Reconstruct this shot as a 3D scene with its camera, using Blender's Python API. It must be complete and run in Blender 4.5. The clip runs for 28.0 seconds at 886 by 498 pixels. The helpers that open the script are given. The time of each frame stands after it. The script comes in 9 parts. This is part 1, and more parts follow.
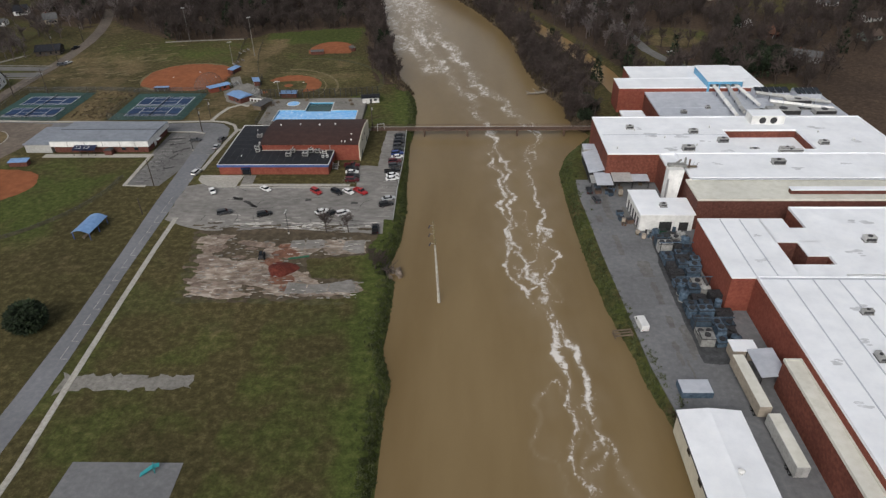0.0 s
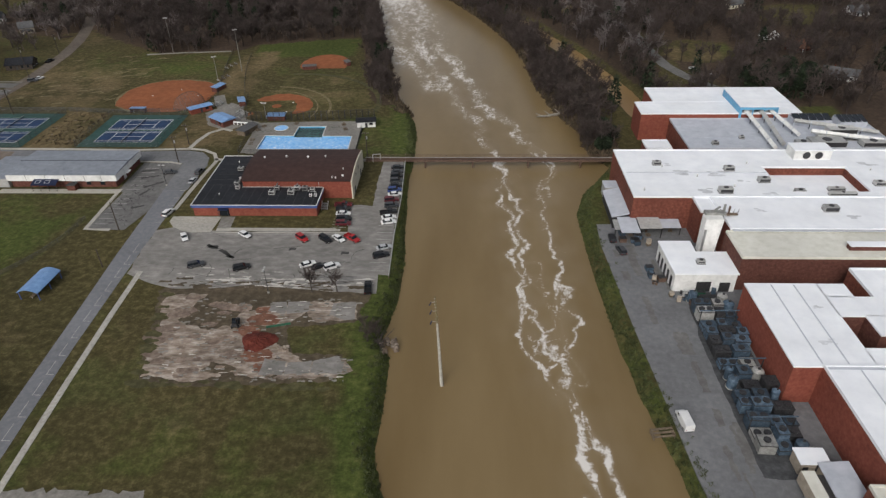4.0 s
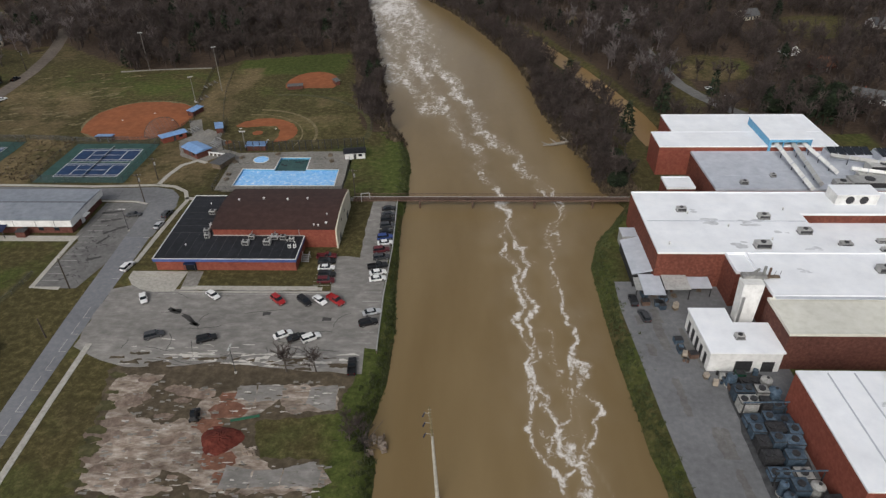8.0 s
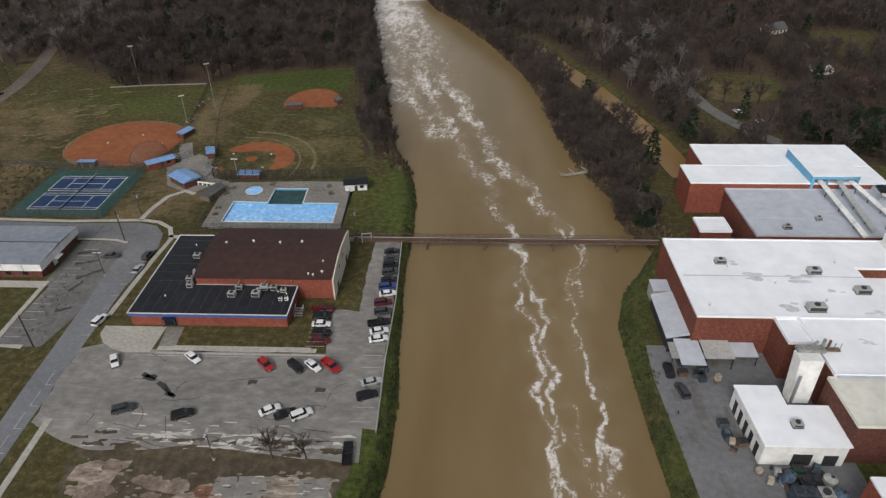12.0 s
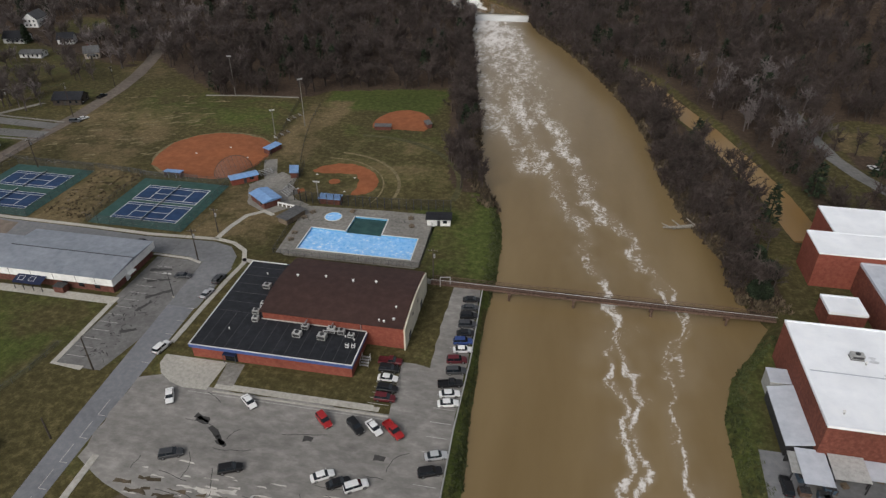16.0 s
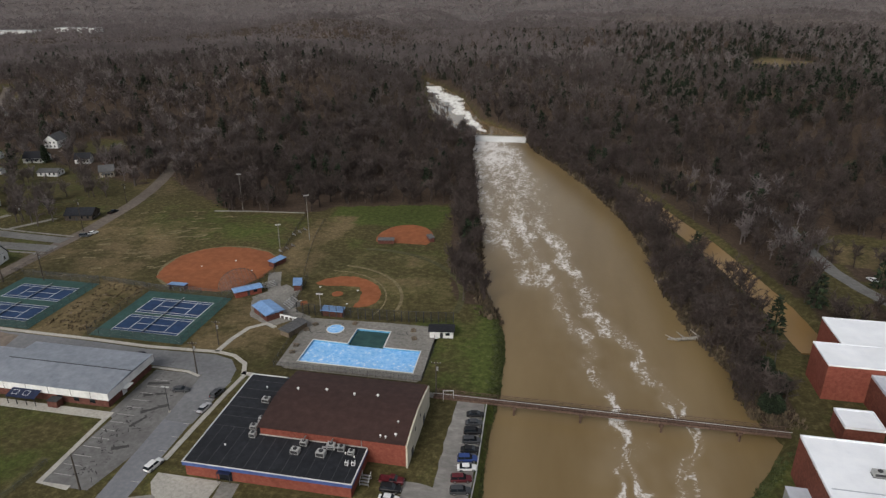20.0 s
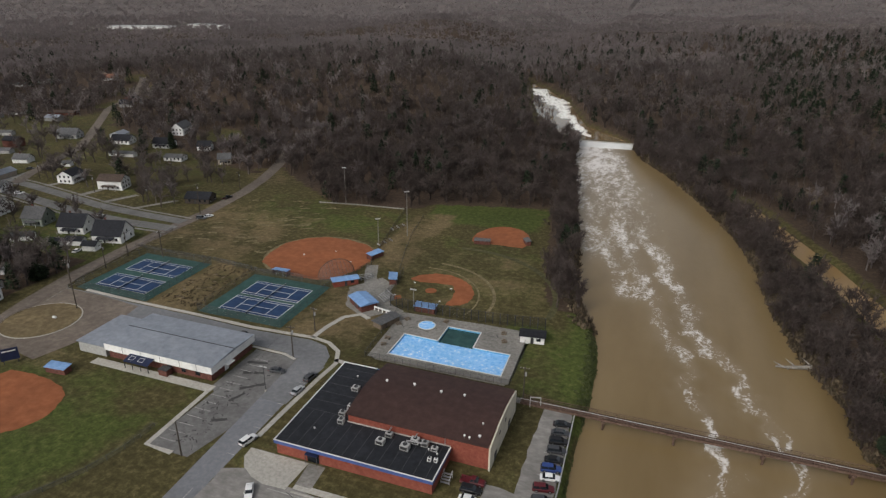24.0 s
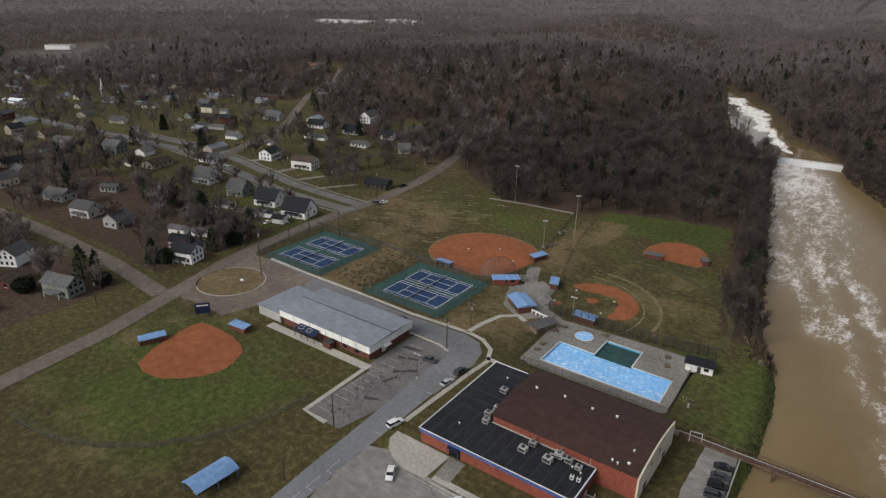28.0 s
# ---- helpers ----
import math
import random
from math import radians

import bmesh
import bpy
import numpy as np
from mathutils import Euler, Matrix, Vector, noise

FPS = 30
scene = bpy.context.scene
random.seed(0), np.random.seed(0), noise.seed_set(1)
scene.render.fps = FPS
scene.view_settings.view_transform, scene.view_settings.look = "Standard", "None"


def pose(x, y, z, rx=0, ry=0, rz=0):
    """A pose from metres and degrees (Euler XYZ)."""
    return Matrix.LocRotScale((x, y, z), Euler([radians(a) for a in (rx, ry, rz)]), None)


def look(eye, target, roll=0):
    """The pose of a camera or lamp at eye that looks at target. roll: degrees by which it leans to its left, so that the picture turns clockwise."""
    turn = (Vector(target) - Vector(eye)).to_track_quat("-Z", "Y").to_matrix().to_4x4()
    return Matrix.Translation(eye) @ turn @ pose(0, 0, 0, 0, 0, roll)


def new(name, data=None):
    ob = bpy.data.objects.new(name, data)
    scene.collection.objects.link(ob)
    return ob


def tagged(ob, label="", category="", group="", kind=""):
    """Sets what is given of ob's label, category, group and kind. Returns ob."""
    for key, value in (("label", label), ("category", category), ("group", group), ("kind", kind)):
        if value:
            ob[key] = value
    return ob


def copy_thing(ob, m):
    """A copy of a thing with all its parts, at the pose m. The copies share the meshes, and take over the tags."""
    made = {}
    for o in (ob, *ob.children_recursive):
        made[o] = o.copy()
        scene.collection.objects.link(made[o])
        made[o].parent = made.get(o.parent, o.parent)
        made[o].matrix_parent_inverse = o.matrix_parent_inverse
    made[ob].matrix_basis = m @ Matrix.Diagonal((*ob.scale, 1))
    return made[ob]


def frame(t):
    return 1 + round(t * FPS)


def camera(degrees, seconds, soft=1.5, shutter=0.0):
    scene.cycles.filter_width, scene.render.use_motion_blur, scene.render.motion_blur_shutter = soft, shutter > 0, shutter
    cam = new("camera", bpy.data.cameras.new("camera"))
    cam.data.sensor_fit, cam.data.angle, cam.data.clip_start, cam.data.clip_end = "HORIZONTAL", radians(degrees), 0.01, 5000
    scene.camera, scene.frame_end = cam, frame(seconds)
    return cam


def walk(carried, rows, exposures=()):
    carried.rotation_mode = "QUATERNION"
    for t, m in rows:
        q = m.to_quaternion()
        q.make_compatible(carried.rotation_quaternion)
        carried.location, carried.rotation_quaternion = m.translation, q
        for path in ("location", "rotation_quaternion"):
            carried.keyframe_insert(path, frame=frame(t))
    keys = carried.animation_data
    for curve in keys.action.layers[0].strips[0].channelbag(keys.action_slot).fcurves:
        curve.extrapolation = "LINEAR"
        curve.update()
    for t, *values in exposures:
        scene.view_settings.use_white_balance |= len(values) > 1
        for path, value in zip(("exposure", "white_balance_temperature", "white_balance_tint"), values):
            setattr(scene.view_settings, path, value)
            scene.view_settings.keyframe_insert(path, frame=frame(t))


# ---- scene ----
# Camera: seconds, eye in metres, turn in degrees
cam = camera(69.0, 28.0, soft=1.35)
PATH = [
    (0.0, 1.47, -0.03, 105.07, 56.88, 0.95, 1.77),
    (0.5, 1.23, 3.69, 105.08, 56.83, 0.99, 1.85),
    (1.0, 0.97, 7.55, 105.01, 56.81, 0.97, 1.87),
    (1.5, 0.80, 11.49, 105.03, 56.76, 0.96, 1.87),
    (2.0, 0.59, 15.52, 104.93, 56.73, 0.93, 1.90),
    (2.5, 0.35, 19.70, 105.04, 56.71, 0.94, 1.89),
    (3.0, 0.19, 23.78, 105.13, 56.68, 0.93, 1.90),
    (3.5, -0.04, 27.84, 105.10, 56.67, 0.89, 1.89),
    (5.5, -0.36, 44.18, 105.45, 56.51, 0.84, 1.92),
    (6.0, -0.43, 47.98, 105.52, 56.51, 0.81, 1.89),
    (6.5, -0.65, 51.75, 105.58, 56.47, 0.81, 1.79),
    (7.0, -0.67, 55.33, 105.60, 56.49, 0.80, 1.74),
    (7.5, -0.82, 58.72, 105.70, 56.49, 0.80, 1.70),
    (8.0, -0.92, 62.08, 105.85, 56.50, 0.82, 1.66),
    (8.5, -1.06, 65.41, 105.98, 56.50, 0.82, 1.62),
    (9.0, -1.22, 68.52, 106.19, 56.49, 0.80, 1.59),
    (9.5, -1.45, 71.57, 106.31, 56.47, 0.79, 1.54),
    (10.0, -1.75, 74.60, 106.27, 56.49, 0.79, 1.50),
    (10.5, -2.00, 77.62, 106.33, 56.48, 0.77, 1.48),
    (11.0, -2.21, 80.66, 106.30, 56.49, 0.73, 1.48),
    (11.5, -2.62, 83.58, 106.44, 56.51, 0.69, 2.00),
    (12.0, -2.99, 86.45, 106.58, 56.50, 0.65, 2.24),
    (12.5, -3.49, 89.39, 106.31, 56.62, 0.52, 3.61),
    (14.5, -5.49, 99.89, 106.21, 56.83, 0.04, 9.02),
    (15.0, -5.91, 102.15, 106.04, 56.87, -0.07, 10.61),
    (15.5, -6.46, 104.00, 105.98, 57.07, -0.08, 10.74),
    (16.0, -6.87, 104.86, 106.12, 57.71, -0.09, 10.77),
    (16.5, -7.00, 105.16, 106.18, 58.49, -0.07, 10.69),
    (17.0, -6.87, 104.85, 105.74, 59.53, -0.08, 10.77),
    (17.5, -6.90, 104.57, 105.75, 60.64, -0.06, 10.90),
    (18.0, -6.86, 104.49, 105.64, 61.98, -0.05, 10.92),
    (18.5, -6.94, 104.44, 105.69, 63.48, -0.05, 10.90),
    (19.0, -7.02, 104.41, 105.69, 64.97, -0.02, 10.88),
    (19.5, -7.18, 104.27, 105.55, 66.50, -0.00, 10.83),
    (20.0, -7.34, 104.21, 105.65, 67.82, 0.02, 10.80),
    (20.5, -7.39, 104.17, 105.64, 67.98, 0.01, 10.77),
    (21.0, -7.50, 104.18, 105.66, 67.97, 0.02, 10.88),
    (21.5, -7.57, 104.25, 105.66, 67.95, -0.05, 12.47),
    (23.5, -8.05, 104.60, 105.18, 67.96, -0.35, 18.64),
    (24.0, -8.10, 104.87, 105.15, 67.93, -0.42, 20.01),
    (24.5, -8.23, 104.94, 105.25, 67.88, -0.48, 21.33),
    (25.0, -8.33, 105.22, 105.25, 67.82, -0.57, 23.58),
    (25.5, -8.45, 105.52, 105.22, 67.78, -0.63, 25.81),
    (26.0, -8.64, 105.79, 105.17, 67.78, -0.69, 27.61),
    (26.5, -8.82, 106.10, 105.05, 67.75, -0.74, 29.60),
    (27.0, -9.05, 106.29, 104.95, 67.73, -0.74, 31.16),
    (27.5, -9.24, 106.86, 104.80, 67.69, -0.82, 33.28),
    (28.0, -9.99, 107.70, 104.32, 67.68, -0.95, 35.79),
]
walk(cam, [(t, pose(x, y, z, rx, ry, rz)) for t, x, y, z, rx, ry, rz in PATH])

# ---- light: an overcast winter day ----
world = bpy.data.worlds.new("overcast")
scene.world = world
world.use_nodes = True
wn = world.node_tree
wn.nodes.clear()
sky = wn.nodes.new("ShaderNodeTexSky")
sky.sky_type, sky.sun_disc = "NISHITA", False
sky.sun_elevation, sky.sun_rotation = radians(38), radians(200)
sky.air_density, sky.dust_density, sky.ozone_density = 1.0, 4.0, 1.0
haze = wn.nodes.new("ShaderNodeHueSaturation")
haze.inputs["Saturation"].default_value = 0.35
bg = wn.nodes.new("ShaderNodeBackground")
bg.inputs["Strength"].default_value = 0.11
wo = wn.nodes.new("ShaderNodeOutputWorld")
wn.links.new(sky.outputs[0], haze.inputs["Color"])
wn.links.new(haze.outputs[0], bg.inputs["Color"])
wn.links.new(bg.outputs[0], wo.inputs["Surface"])
sun = new("sun", bpy.data.lights.new("sun", "SUN"))
sun.data.energy, sun.data.angle, sun.data.color = 0.9, radians(25), (1.0, 0.975, 0.945)
sun.matrix_basis = look((0, 0, 300), (0 + 0.34 * 240, 0 + 0.94 * 240, 300 - 188))
scene.view_settings.exposure = 0.25

# ---- materials ----
def graph(name):
    m = bpy.data.materials.new(name)
    m.use_nodes = True
    nt = m.node_tree
    nt.nodes.clear()
    out = nt.nodes.new("ShaderNodeOutputMaterial")
    return m, nt, out


def node(nt, kind, links=(), **values):
    n = nt.nodes.new("ShaderNode" + kind)
    for key, value in values.items():
        key = key.replace("_", " ")
        n.inputs[key].default_value = value
    for a, key in links:
        nt.links.new(a, n.inputs[key])
    return n


def rgba(c):
    return (c[0], c[1], c[2], 1.0)


def ramp(nt, fac, stops):
    n = nt.nodes.new("ShaderNodeValToRGB")
    nt.links.new(fac, n.inputs["Fac"])
    e = n.color_ramp.elements
    while len(e) < len(stops):
        e.new(0.5)
    for i, (p, c) in enumerate(stops):
        e[i].position, e[i].color = p, rgba(c)
    return n.outputs["Color"]


def mixc(nt, fac, a, b, mode="MIX"):
    n = nt.nodes.new("ShaderNodeMix")
    n.data_type, n.blend_type = "RGBA", mode
    for value, i in ((fac, 0), (a, 6), (b, 7)):
        if isinstance(value, (int, float)):
            n.inputs[i].default_value = value
        elif isinstance(value, tuple):
            n.inputs[i].default_value = rgba(value)
        else:
            nt.links.new(value, n.inputs[i])
    return n.outputs[2]


def math2(nt, op, a, b=0.5, clamp=False):
    n = nt.nodes.new("ShaderNodeMath")
    n.operation, n.use_clamp = op, clamp
    for value, i in ((a, 0), (b, 1)):
        if isinstance(value, (int, float)):
            n.inputs[i].default_value = value
        else:
            nt.links.new(value, n.inputs[i])
    return n.outputs[0]


def position(nt, stretch=(1, 1, 1)):
    g = nt.nodes.new("ShaderNodeNewGeometry")
    mp = nt.nodes.new("ShaderNodeMapping")
    mp.inputs["Scale"].default_value = stretch
    nt.links.new(g.outputs["Position"], mp.inputs["Vector"])
    return mp.outputs["Vector"]


def surface(name, cols, scale=0.6, rough=0.85, bump=0.15, big=0.05, stain=0.3, metal=0.0, stretch=(1, 1, 1), island=0.0, spec=0.3, vary=0.0, thin=0.0):
    """A surface of several colours mixed by grain, with broad stains and a fine relief."""
    m, nt, out = graph(name)
    p = position(nt, stretch)
    fine = node(nt, "TexNoise", [(p, "Vector")], Scale=scale, Detail=8.0, Roughness=0.65).outputs["Fac"]
    broad = node(nt, "TexNoise", [(p, "Vector")], Scale=big, Detail=4.0).outputs["Fac"]
    stops = [(0.3 + 0.4 * i / max(1, len(cols) - 1), c) for i, c in enumerate(cols)]
    col = ramp(nt, fine, stops)
    shade = ramp(nt, broad, [(0.3, (1 - stain,) * 3), (0.7, (1.0, 1.0, 1.0))])
    col = mixc(nt, 1.0, col, shade, "MULTIPLY")
    if island:
        g = nt.nodes.new("ShaderNodeNewGeometry")
        tone = ramp(nt, g.outputs["Random Per Island"], [(0.0, (1 - island,) * 3), (1.0, (1 + island,) * 3)])
        col = mixc(nt, 1.0, col, tone, "MULTIPLY")
    if vary:
        o = nt.nodes.new("ShaderNodeObjectInfo")
        tone = ramp(nt, o.outputs["Random"], [(0.0, (1 - vary,) * 3), (1.0, (1.0, 1.0, 1.0))])
        col = mixc(nt, 1.0, col, tone, "MULTIPLY")
    b = node(nt, "BsdfPrincipled", [(col, "Base Color")], Roughness=rough, Metallic=metal, Specular_IOR_Level=spec)
    if bump:
        grain = node(nt, "TexNoise", [(p, "Vector")], Scale=scale * 3, Detail=6.0).outputs["Fac"]
        bp = node(nt, "Bump", [(grain, "Height")], Strength=bump, Distance=0.1)
        nt.links.new(bp.outputs[0], b.inputs["Normal"])
    last = b.outputs[0]
    if thin:
        tr = node(nt, "BsdfTranslucent", [(col, "Color")])
        last = node(nt, "MixShader", [(last, 1), (tr.outputs[0], 2)], Fac=thin).outputs[0]
    nt.links.new(last, out.inputs["Surface"])
    return m


def ground_material():
    """Grass whose lushness, bareness and dryness follow the cover of the ground."""
    m, nt, out = graph("ground_cover")
    p = position(nt)
    at = nt.nodes.new("ShaderNodeAttribute")
    at.attribute_name = "cover"
    sep = nt.nodes.new("ShaderNodeSeparateColor")
    nt.links.new(at.outputs["Color"], sep.inputs[0])
    n1 = node(nt, "TexNoise", [(p, "Vector")], Scale=0.5, Detail=9.0, Roughness=0.7).outputs["Fac"]
    n2 = node(nt, "TexNoise", [(p, "Vector")], Scale=0.07, Detail=6.0, Roughness=0.6).outputs["Fac"]
    n3 = node(nt, "TexNoise", [(p, "Vector")], Scale=0.018, Detail=4.0).outputs["Fac"]
    olive = ramp(nt, n1, [(0.3, (0.034, 0.03, 0.012)), (0.5, (0.064, 0.056, 0.023)), (0.7, (0.13, 0.11, 0.052))])
    green = ramp(nt, n1, [(0.3, (0.03, 0.043, 0.011)), (0.5, (0.062, 0.08, 0.02)), (0.7, (0.115, 0.13, 0.04))])
    dry = ramp(nt, n1, [(0.3, (0.085, 0.066, 0.034)), (0.55, (0.15, 0.115, 0.062)), (0.75, (0.25, 0.2, 0.12))])
    leaf = ramp(nt, n1, [(0.3, (0.036, 0.026, 0.019)), (0.55, (0.068, 0.048, 0.035)), (0.75, (0.115, 0.083, 0.06))])
    # Pale grey of far land and the far field, distance haze included.
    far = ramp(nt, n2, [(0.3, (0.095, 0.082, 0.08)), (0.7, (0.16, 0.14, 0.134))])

    def by(channel, spread):
        f = math2(nt, "ADD", sep.outputs[channel], math2(nt, "MULTIPLY", math2(nt, "SUBTRACT", n2, 0.5), spread))
        return ramp(nt, f, [(0.3, (0, 0, 0)), (0.7, (1, 1, 1))])
    col = mixc(nt, by(0, 1.6), olive, green)
    col = mixc(nt, by(2, 1.9), col, dry)
    col = mixc(nt, by(1, 0.5), col, leaf)
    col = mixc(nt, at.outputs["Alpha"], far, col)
    col = mixc(nt, 1.0, col, ramp(nt, n3, [(0.3, (0.72, 0.72, 0.72)), (0.7, (1.15, 1.12, 1.08))]), "MULTIPLY")
    n0 = node(nt, "TexNoise", [(p, "Vector")], Scale=1.7, Detail=5.0, Roughness=0.75).outputs["Fac"]
    col = mixc(nt, 1.0, col, ramp(nt, n0, [(0.32, (0.72, 0.72, 0.72)), (0.68, (1.3, 1.29, 1.25))]), "MULTIPLY")
    b = node(nt, "BsdfPrincipled", [(col, "Base Color")], Roughness=0.95, Specular_IOR_Level=0.15)
    bp = node(nt, "Bump", [(n1, "Height")], Strength=0.5, Distance=0.3)
    nt.links.new(bp.outputs[0], b.inputs["Normal"])
    nt.links.new(b.outputs[0], out.inputs["Surface"])
    return m


def water_material(name, deep, silt, gloss, shine=0.35, white=(0.66, 0.63, 0.59)):
    """Muddy flood water; the foam's density comes from the mesh, its lace from noise."""
    m, nt, out = graph(name)
    p = position(nt)
    at = nt.nodes.new("ShaderNodeAttribute")
    at.attribute_name = "foam"
    warp = node(nt, "TexNoise", [(p, "Vector")], Scale=0.12, Detail=3.0).outputs["Color"]
    off = nt.nodes.new("ShaderNodeVectorMath")
    off.operation = "MULTIPLY_ADD"
    nt.links.new(warp, off.inputs[0])
    off.inputs[1].default_value = (7, 7, 0)
    nt.links.new(p, off.inputs[2])
    curl = node(nt, "TexNoise", [(off.outputs[0], "Vector")], Scale=0.4, Detail=2.0, Roughness=0.5).outputs["Fac"]
    web = math2(nt, "SUBTRACT", 1.0, math2(nt, "MULTIPLY", math2(nt, "ABSOLUTE", math2(nt, "SUBTRACT", curl, 0.5)), 9.0), True)
    fleck = node(nt, "TexNoise", [(off.outputs[0], "Vector")], Scale=1.25, Detail=9.0, Roughness=0.75).outputs["Fac"]
    body = math2(nt, "ADD", math2(nt, "MULTIPLY", web, 0.14), math2(nt, "MULTIPLY", fleck, 0.75))
    clump = node(nt, "TexNoise", [(position(nt, (0.36, 0.13, 1)), "Vector")], Scale=1.0, Detail=5.0, Roughness=0.65).outputs["Fac"]
    body = math2(nt, "ADD", body, math2(nt, "MULTIPLY", math2(nt, "SUBTRACT", clump, 0.5), 0.85))
    f = math2(nt, "ADD", body, math2(nt, "MULTIPLY", at.outputs["Fac"], 0.55))
    foam = ramp(nt, f, [(0.77, (0, 0, 0)), (0.98, (1, 1, 1))])
    foam = math2(nt, "MULTIPLY", foam, ramp(nt, at.outputs["Fac"], [(0.12, (0, 0, 0)), (0.4, (1, 1, 1))]))
    drift = node(nt, "TexNoise", [(position(nt, (0.06, 0.012, 1)), "Vector")], Scale=1.0, Detail=5.0).outputs["Fac"]
    mud = ramp(nt, drift, [(0.3, deep), (0.7, silt)])
    pale = mixc(nt, math2(nt, "MULTIPLY", at.outputs["Fac"], 0.42), mud, (0.33, 0.28, 0.215))
    col = mixc(nt, foam, pale, white)
    ro = mixc(nt, foam, (gloss,) * 3, (0.9, 0.9, 0.9))
    b = node(nt, "BsdfPrincipled", [(col, "Base Color"), (ro, "Roughness")], Specular_IOR_Level=shine, IOR=1.33)
    rip = node(nt, "TexNoise", [(position(nt, (0.5, 0.22, 1)), "Vector")], Scale=1.0, Detail=6.0).outputs["Fac"]
    bp = node(nt, "Bump", [(math2(nt, "ADD", rip, foam), "Height")], Strength=0.18, Distance=0.25)
    nt.links.new(bp.outputs[0], b.inputs["Normal"])
    nt.links.new(b.outputs[0], out.inputs["Surface"])
    return m


def clear_glass(name, tint, rough=0.05):
    m, nt, out = graph(name)
    b = node(nt, "BsdfPrincipled", Base_Color=rgba(tint), Roughness=rough, Specular_IOR_Level=0.35)
    nt.links.new(b.outputs[0], out.inputs["Surface"])
    return m


def screen(name, col, open_part):
    """Chain-link or netting: mostly air."""
    m, nt, out = graph(name)
    d = node(nt, "BsdfPrincipled", Base_Color=rgba(col), Roughness=0.6, Metallic=0.4)
    t = node(nt, "BsdfTransparent")
    mx = node(nt, "MixShader", [(d.outputs[0], 1), (t.outputs[0], 2)], Fac=open_part)
    nt.links.new(mx.outputs[0], out.inputs["Surface"])
    return m


M = {}
M["ground"] = ground_material()
M["river"] = water_material("flood_water", (0.152, 0.104, 0.046), (0.205, 0.147, 0.073), 0.28)
M["race"] = water_material("race_water", (0.2, 0.12, 0.045), (0.27, 0.175, 0.075), 0.3)
# Its foam white is raised to carry the painted sky glint above the weir.
M["pond"] = water_material("still_water", (0.15, 0.098, 0.044), (0.2, 0.138, 0.066), 0.07, 0.8, (0.86, 0.85, 0.8))
M["asphalt"] = surface("asphalt", [(0.145, 0.147, 0.152), (0.175, 0.177, 0.182), (0.215, 0.216, 0.22)], 0.7, 0.9, 0.1, 0.06, 0.3)
M["dark_asphalt"] = surface("patched_asphalt", [(0.125, 0.12, 0.114), (0.155, 0.15, 0.144), (0.2, 0.195, 0.188)], 0.7, 0.9, 0.15, 0.12, 0.3)
# Yard paving, much darker than the other asphalt.
M["dark_yard"] = surface("dark_yard_paving", [(0.04, 0.042, 0.045), (0.065, 0.067, 0.07), (0.1, 0.102, 0.105)], 0.7, 0.8, 0.15, 0.12, 0.3)
M["road"] = surface("road_asphalt", [(0.158, 0.162, 0.175), (0.185, 0.19, 0.203), (0.225, 0.227, 0.235)], 0.8, 0.9, 0.1, 0.06, 0.25)
M["old_asphalt"] = surface("worn_asphalt", [(0.175, 0.165, 0.152), (0.235, 0.223, 0.206), (0.33, 0.314, 0.29)], 0.5, 0.92, 0.3, 0.07, 0.34, stretch=(0.6, 1.1, 1))
M["dusty_road"] = surface("dusty_road", [(0.11, 0.088, 0.07), (0.15, 0.123, 0.1), (0.2, 0.168, 0.14)], 0.5, 0.92, 0.2, 0.05, 0.35)
M["tan_road"] = surface("tan_paving", [(0.125, 0.1, 0.08), (0.17, 0.138, 0.11), (0.225, 0.187, 0.152)], 0.45, 0.92, 0.2, 0.06, 0.35)
M["dry_grass"] = surface("dry_grass", [(0.1, 0.075, 0.036), (0.155, 0.115, 0.058), (0.21, 0.165, 0.09)], 0.5, 0.95, 0.4, 0.12, 0.3)
M["worn_turf"] = surface("worn_turf", [(0.105, 0.085, 0.04), (0.17, 0.138, 0.072), (0.26, 0.215, 0.125)], 0.6, 0.95, 0.3, 0.15, 0.3)
M["red_mud"] = surface("reddish_mud", [(0.12, 0.055, 0.034), (0.18, 0.085, 0.054), (0.26, 0.14, 0.095)], 0.5, 0.95, 0.4, 0.2, 0.3)
M["pink_mud"] = surface("pinkish_mud", [(0.12, 0.085, 0.062), (0.22, 0.165, 0.13), (0.36, 0.29, 0.24)], 0.5, 0.95, 0.4, 0.15, 0.4)
M["tar"] = surface("tar_patch", [(0.035, 0.034, 0.032), (0.07, 0.067, 0.064)], 2.0, 0.8, 0.1)
M["walk"] = surface("pale_concrete", [(0.3, 0.285, 0.25), (0.4, 0.38, 0.335), (0.48, 0.46, 0.41)], 1.2, 0.9, 0.15, 0.12, 0.2)
M["deck"] = surface("pool_deck_concrete", [(0.15, 0.142, 0.128), (0.225, 0.213, 0.19), (0.3, 0.285, 0.255)], 0.9, 0.9, 0.15, 0.1, 0.35)
M["slab"] = surface("broken_slab", [(0.13, 0.092, 0.066), (0.31, 0.25, 0.2), (0.58, 0.52, 0.45)], 0.55, 0.95, 0.6, 0.13, 0.5, stretch=(0.5, 1.25, 1))
M["chip"] = surface("pale_broken_concrete", [(0.4, 0.37, 0.33), (0.55, 0.52, 0.47), (0.64, 0.61, 0.56)], 0.6, 0.95, 0.3, 0.2, 0.3)
M["mud"] = surface("bare_mud", [(0.055, 0.042, 0.026), (0.09, 0.07, 0.044), (0.145, 0.115, 0.078)], 0.5, 0.95, 0.5, 0.1, 0.35)
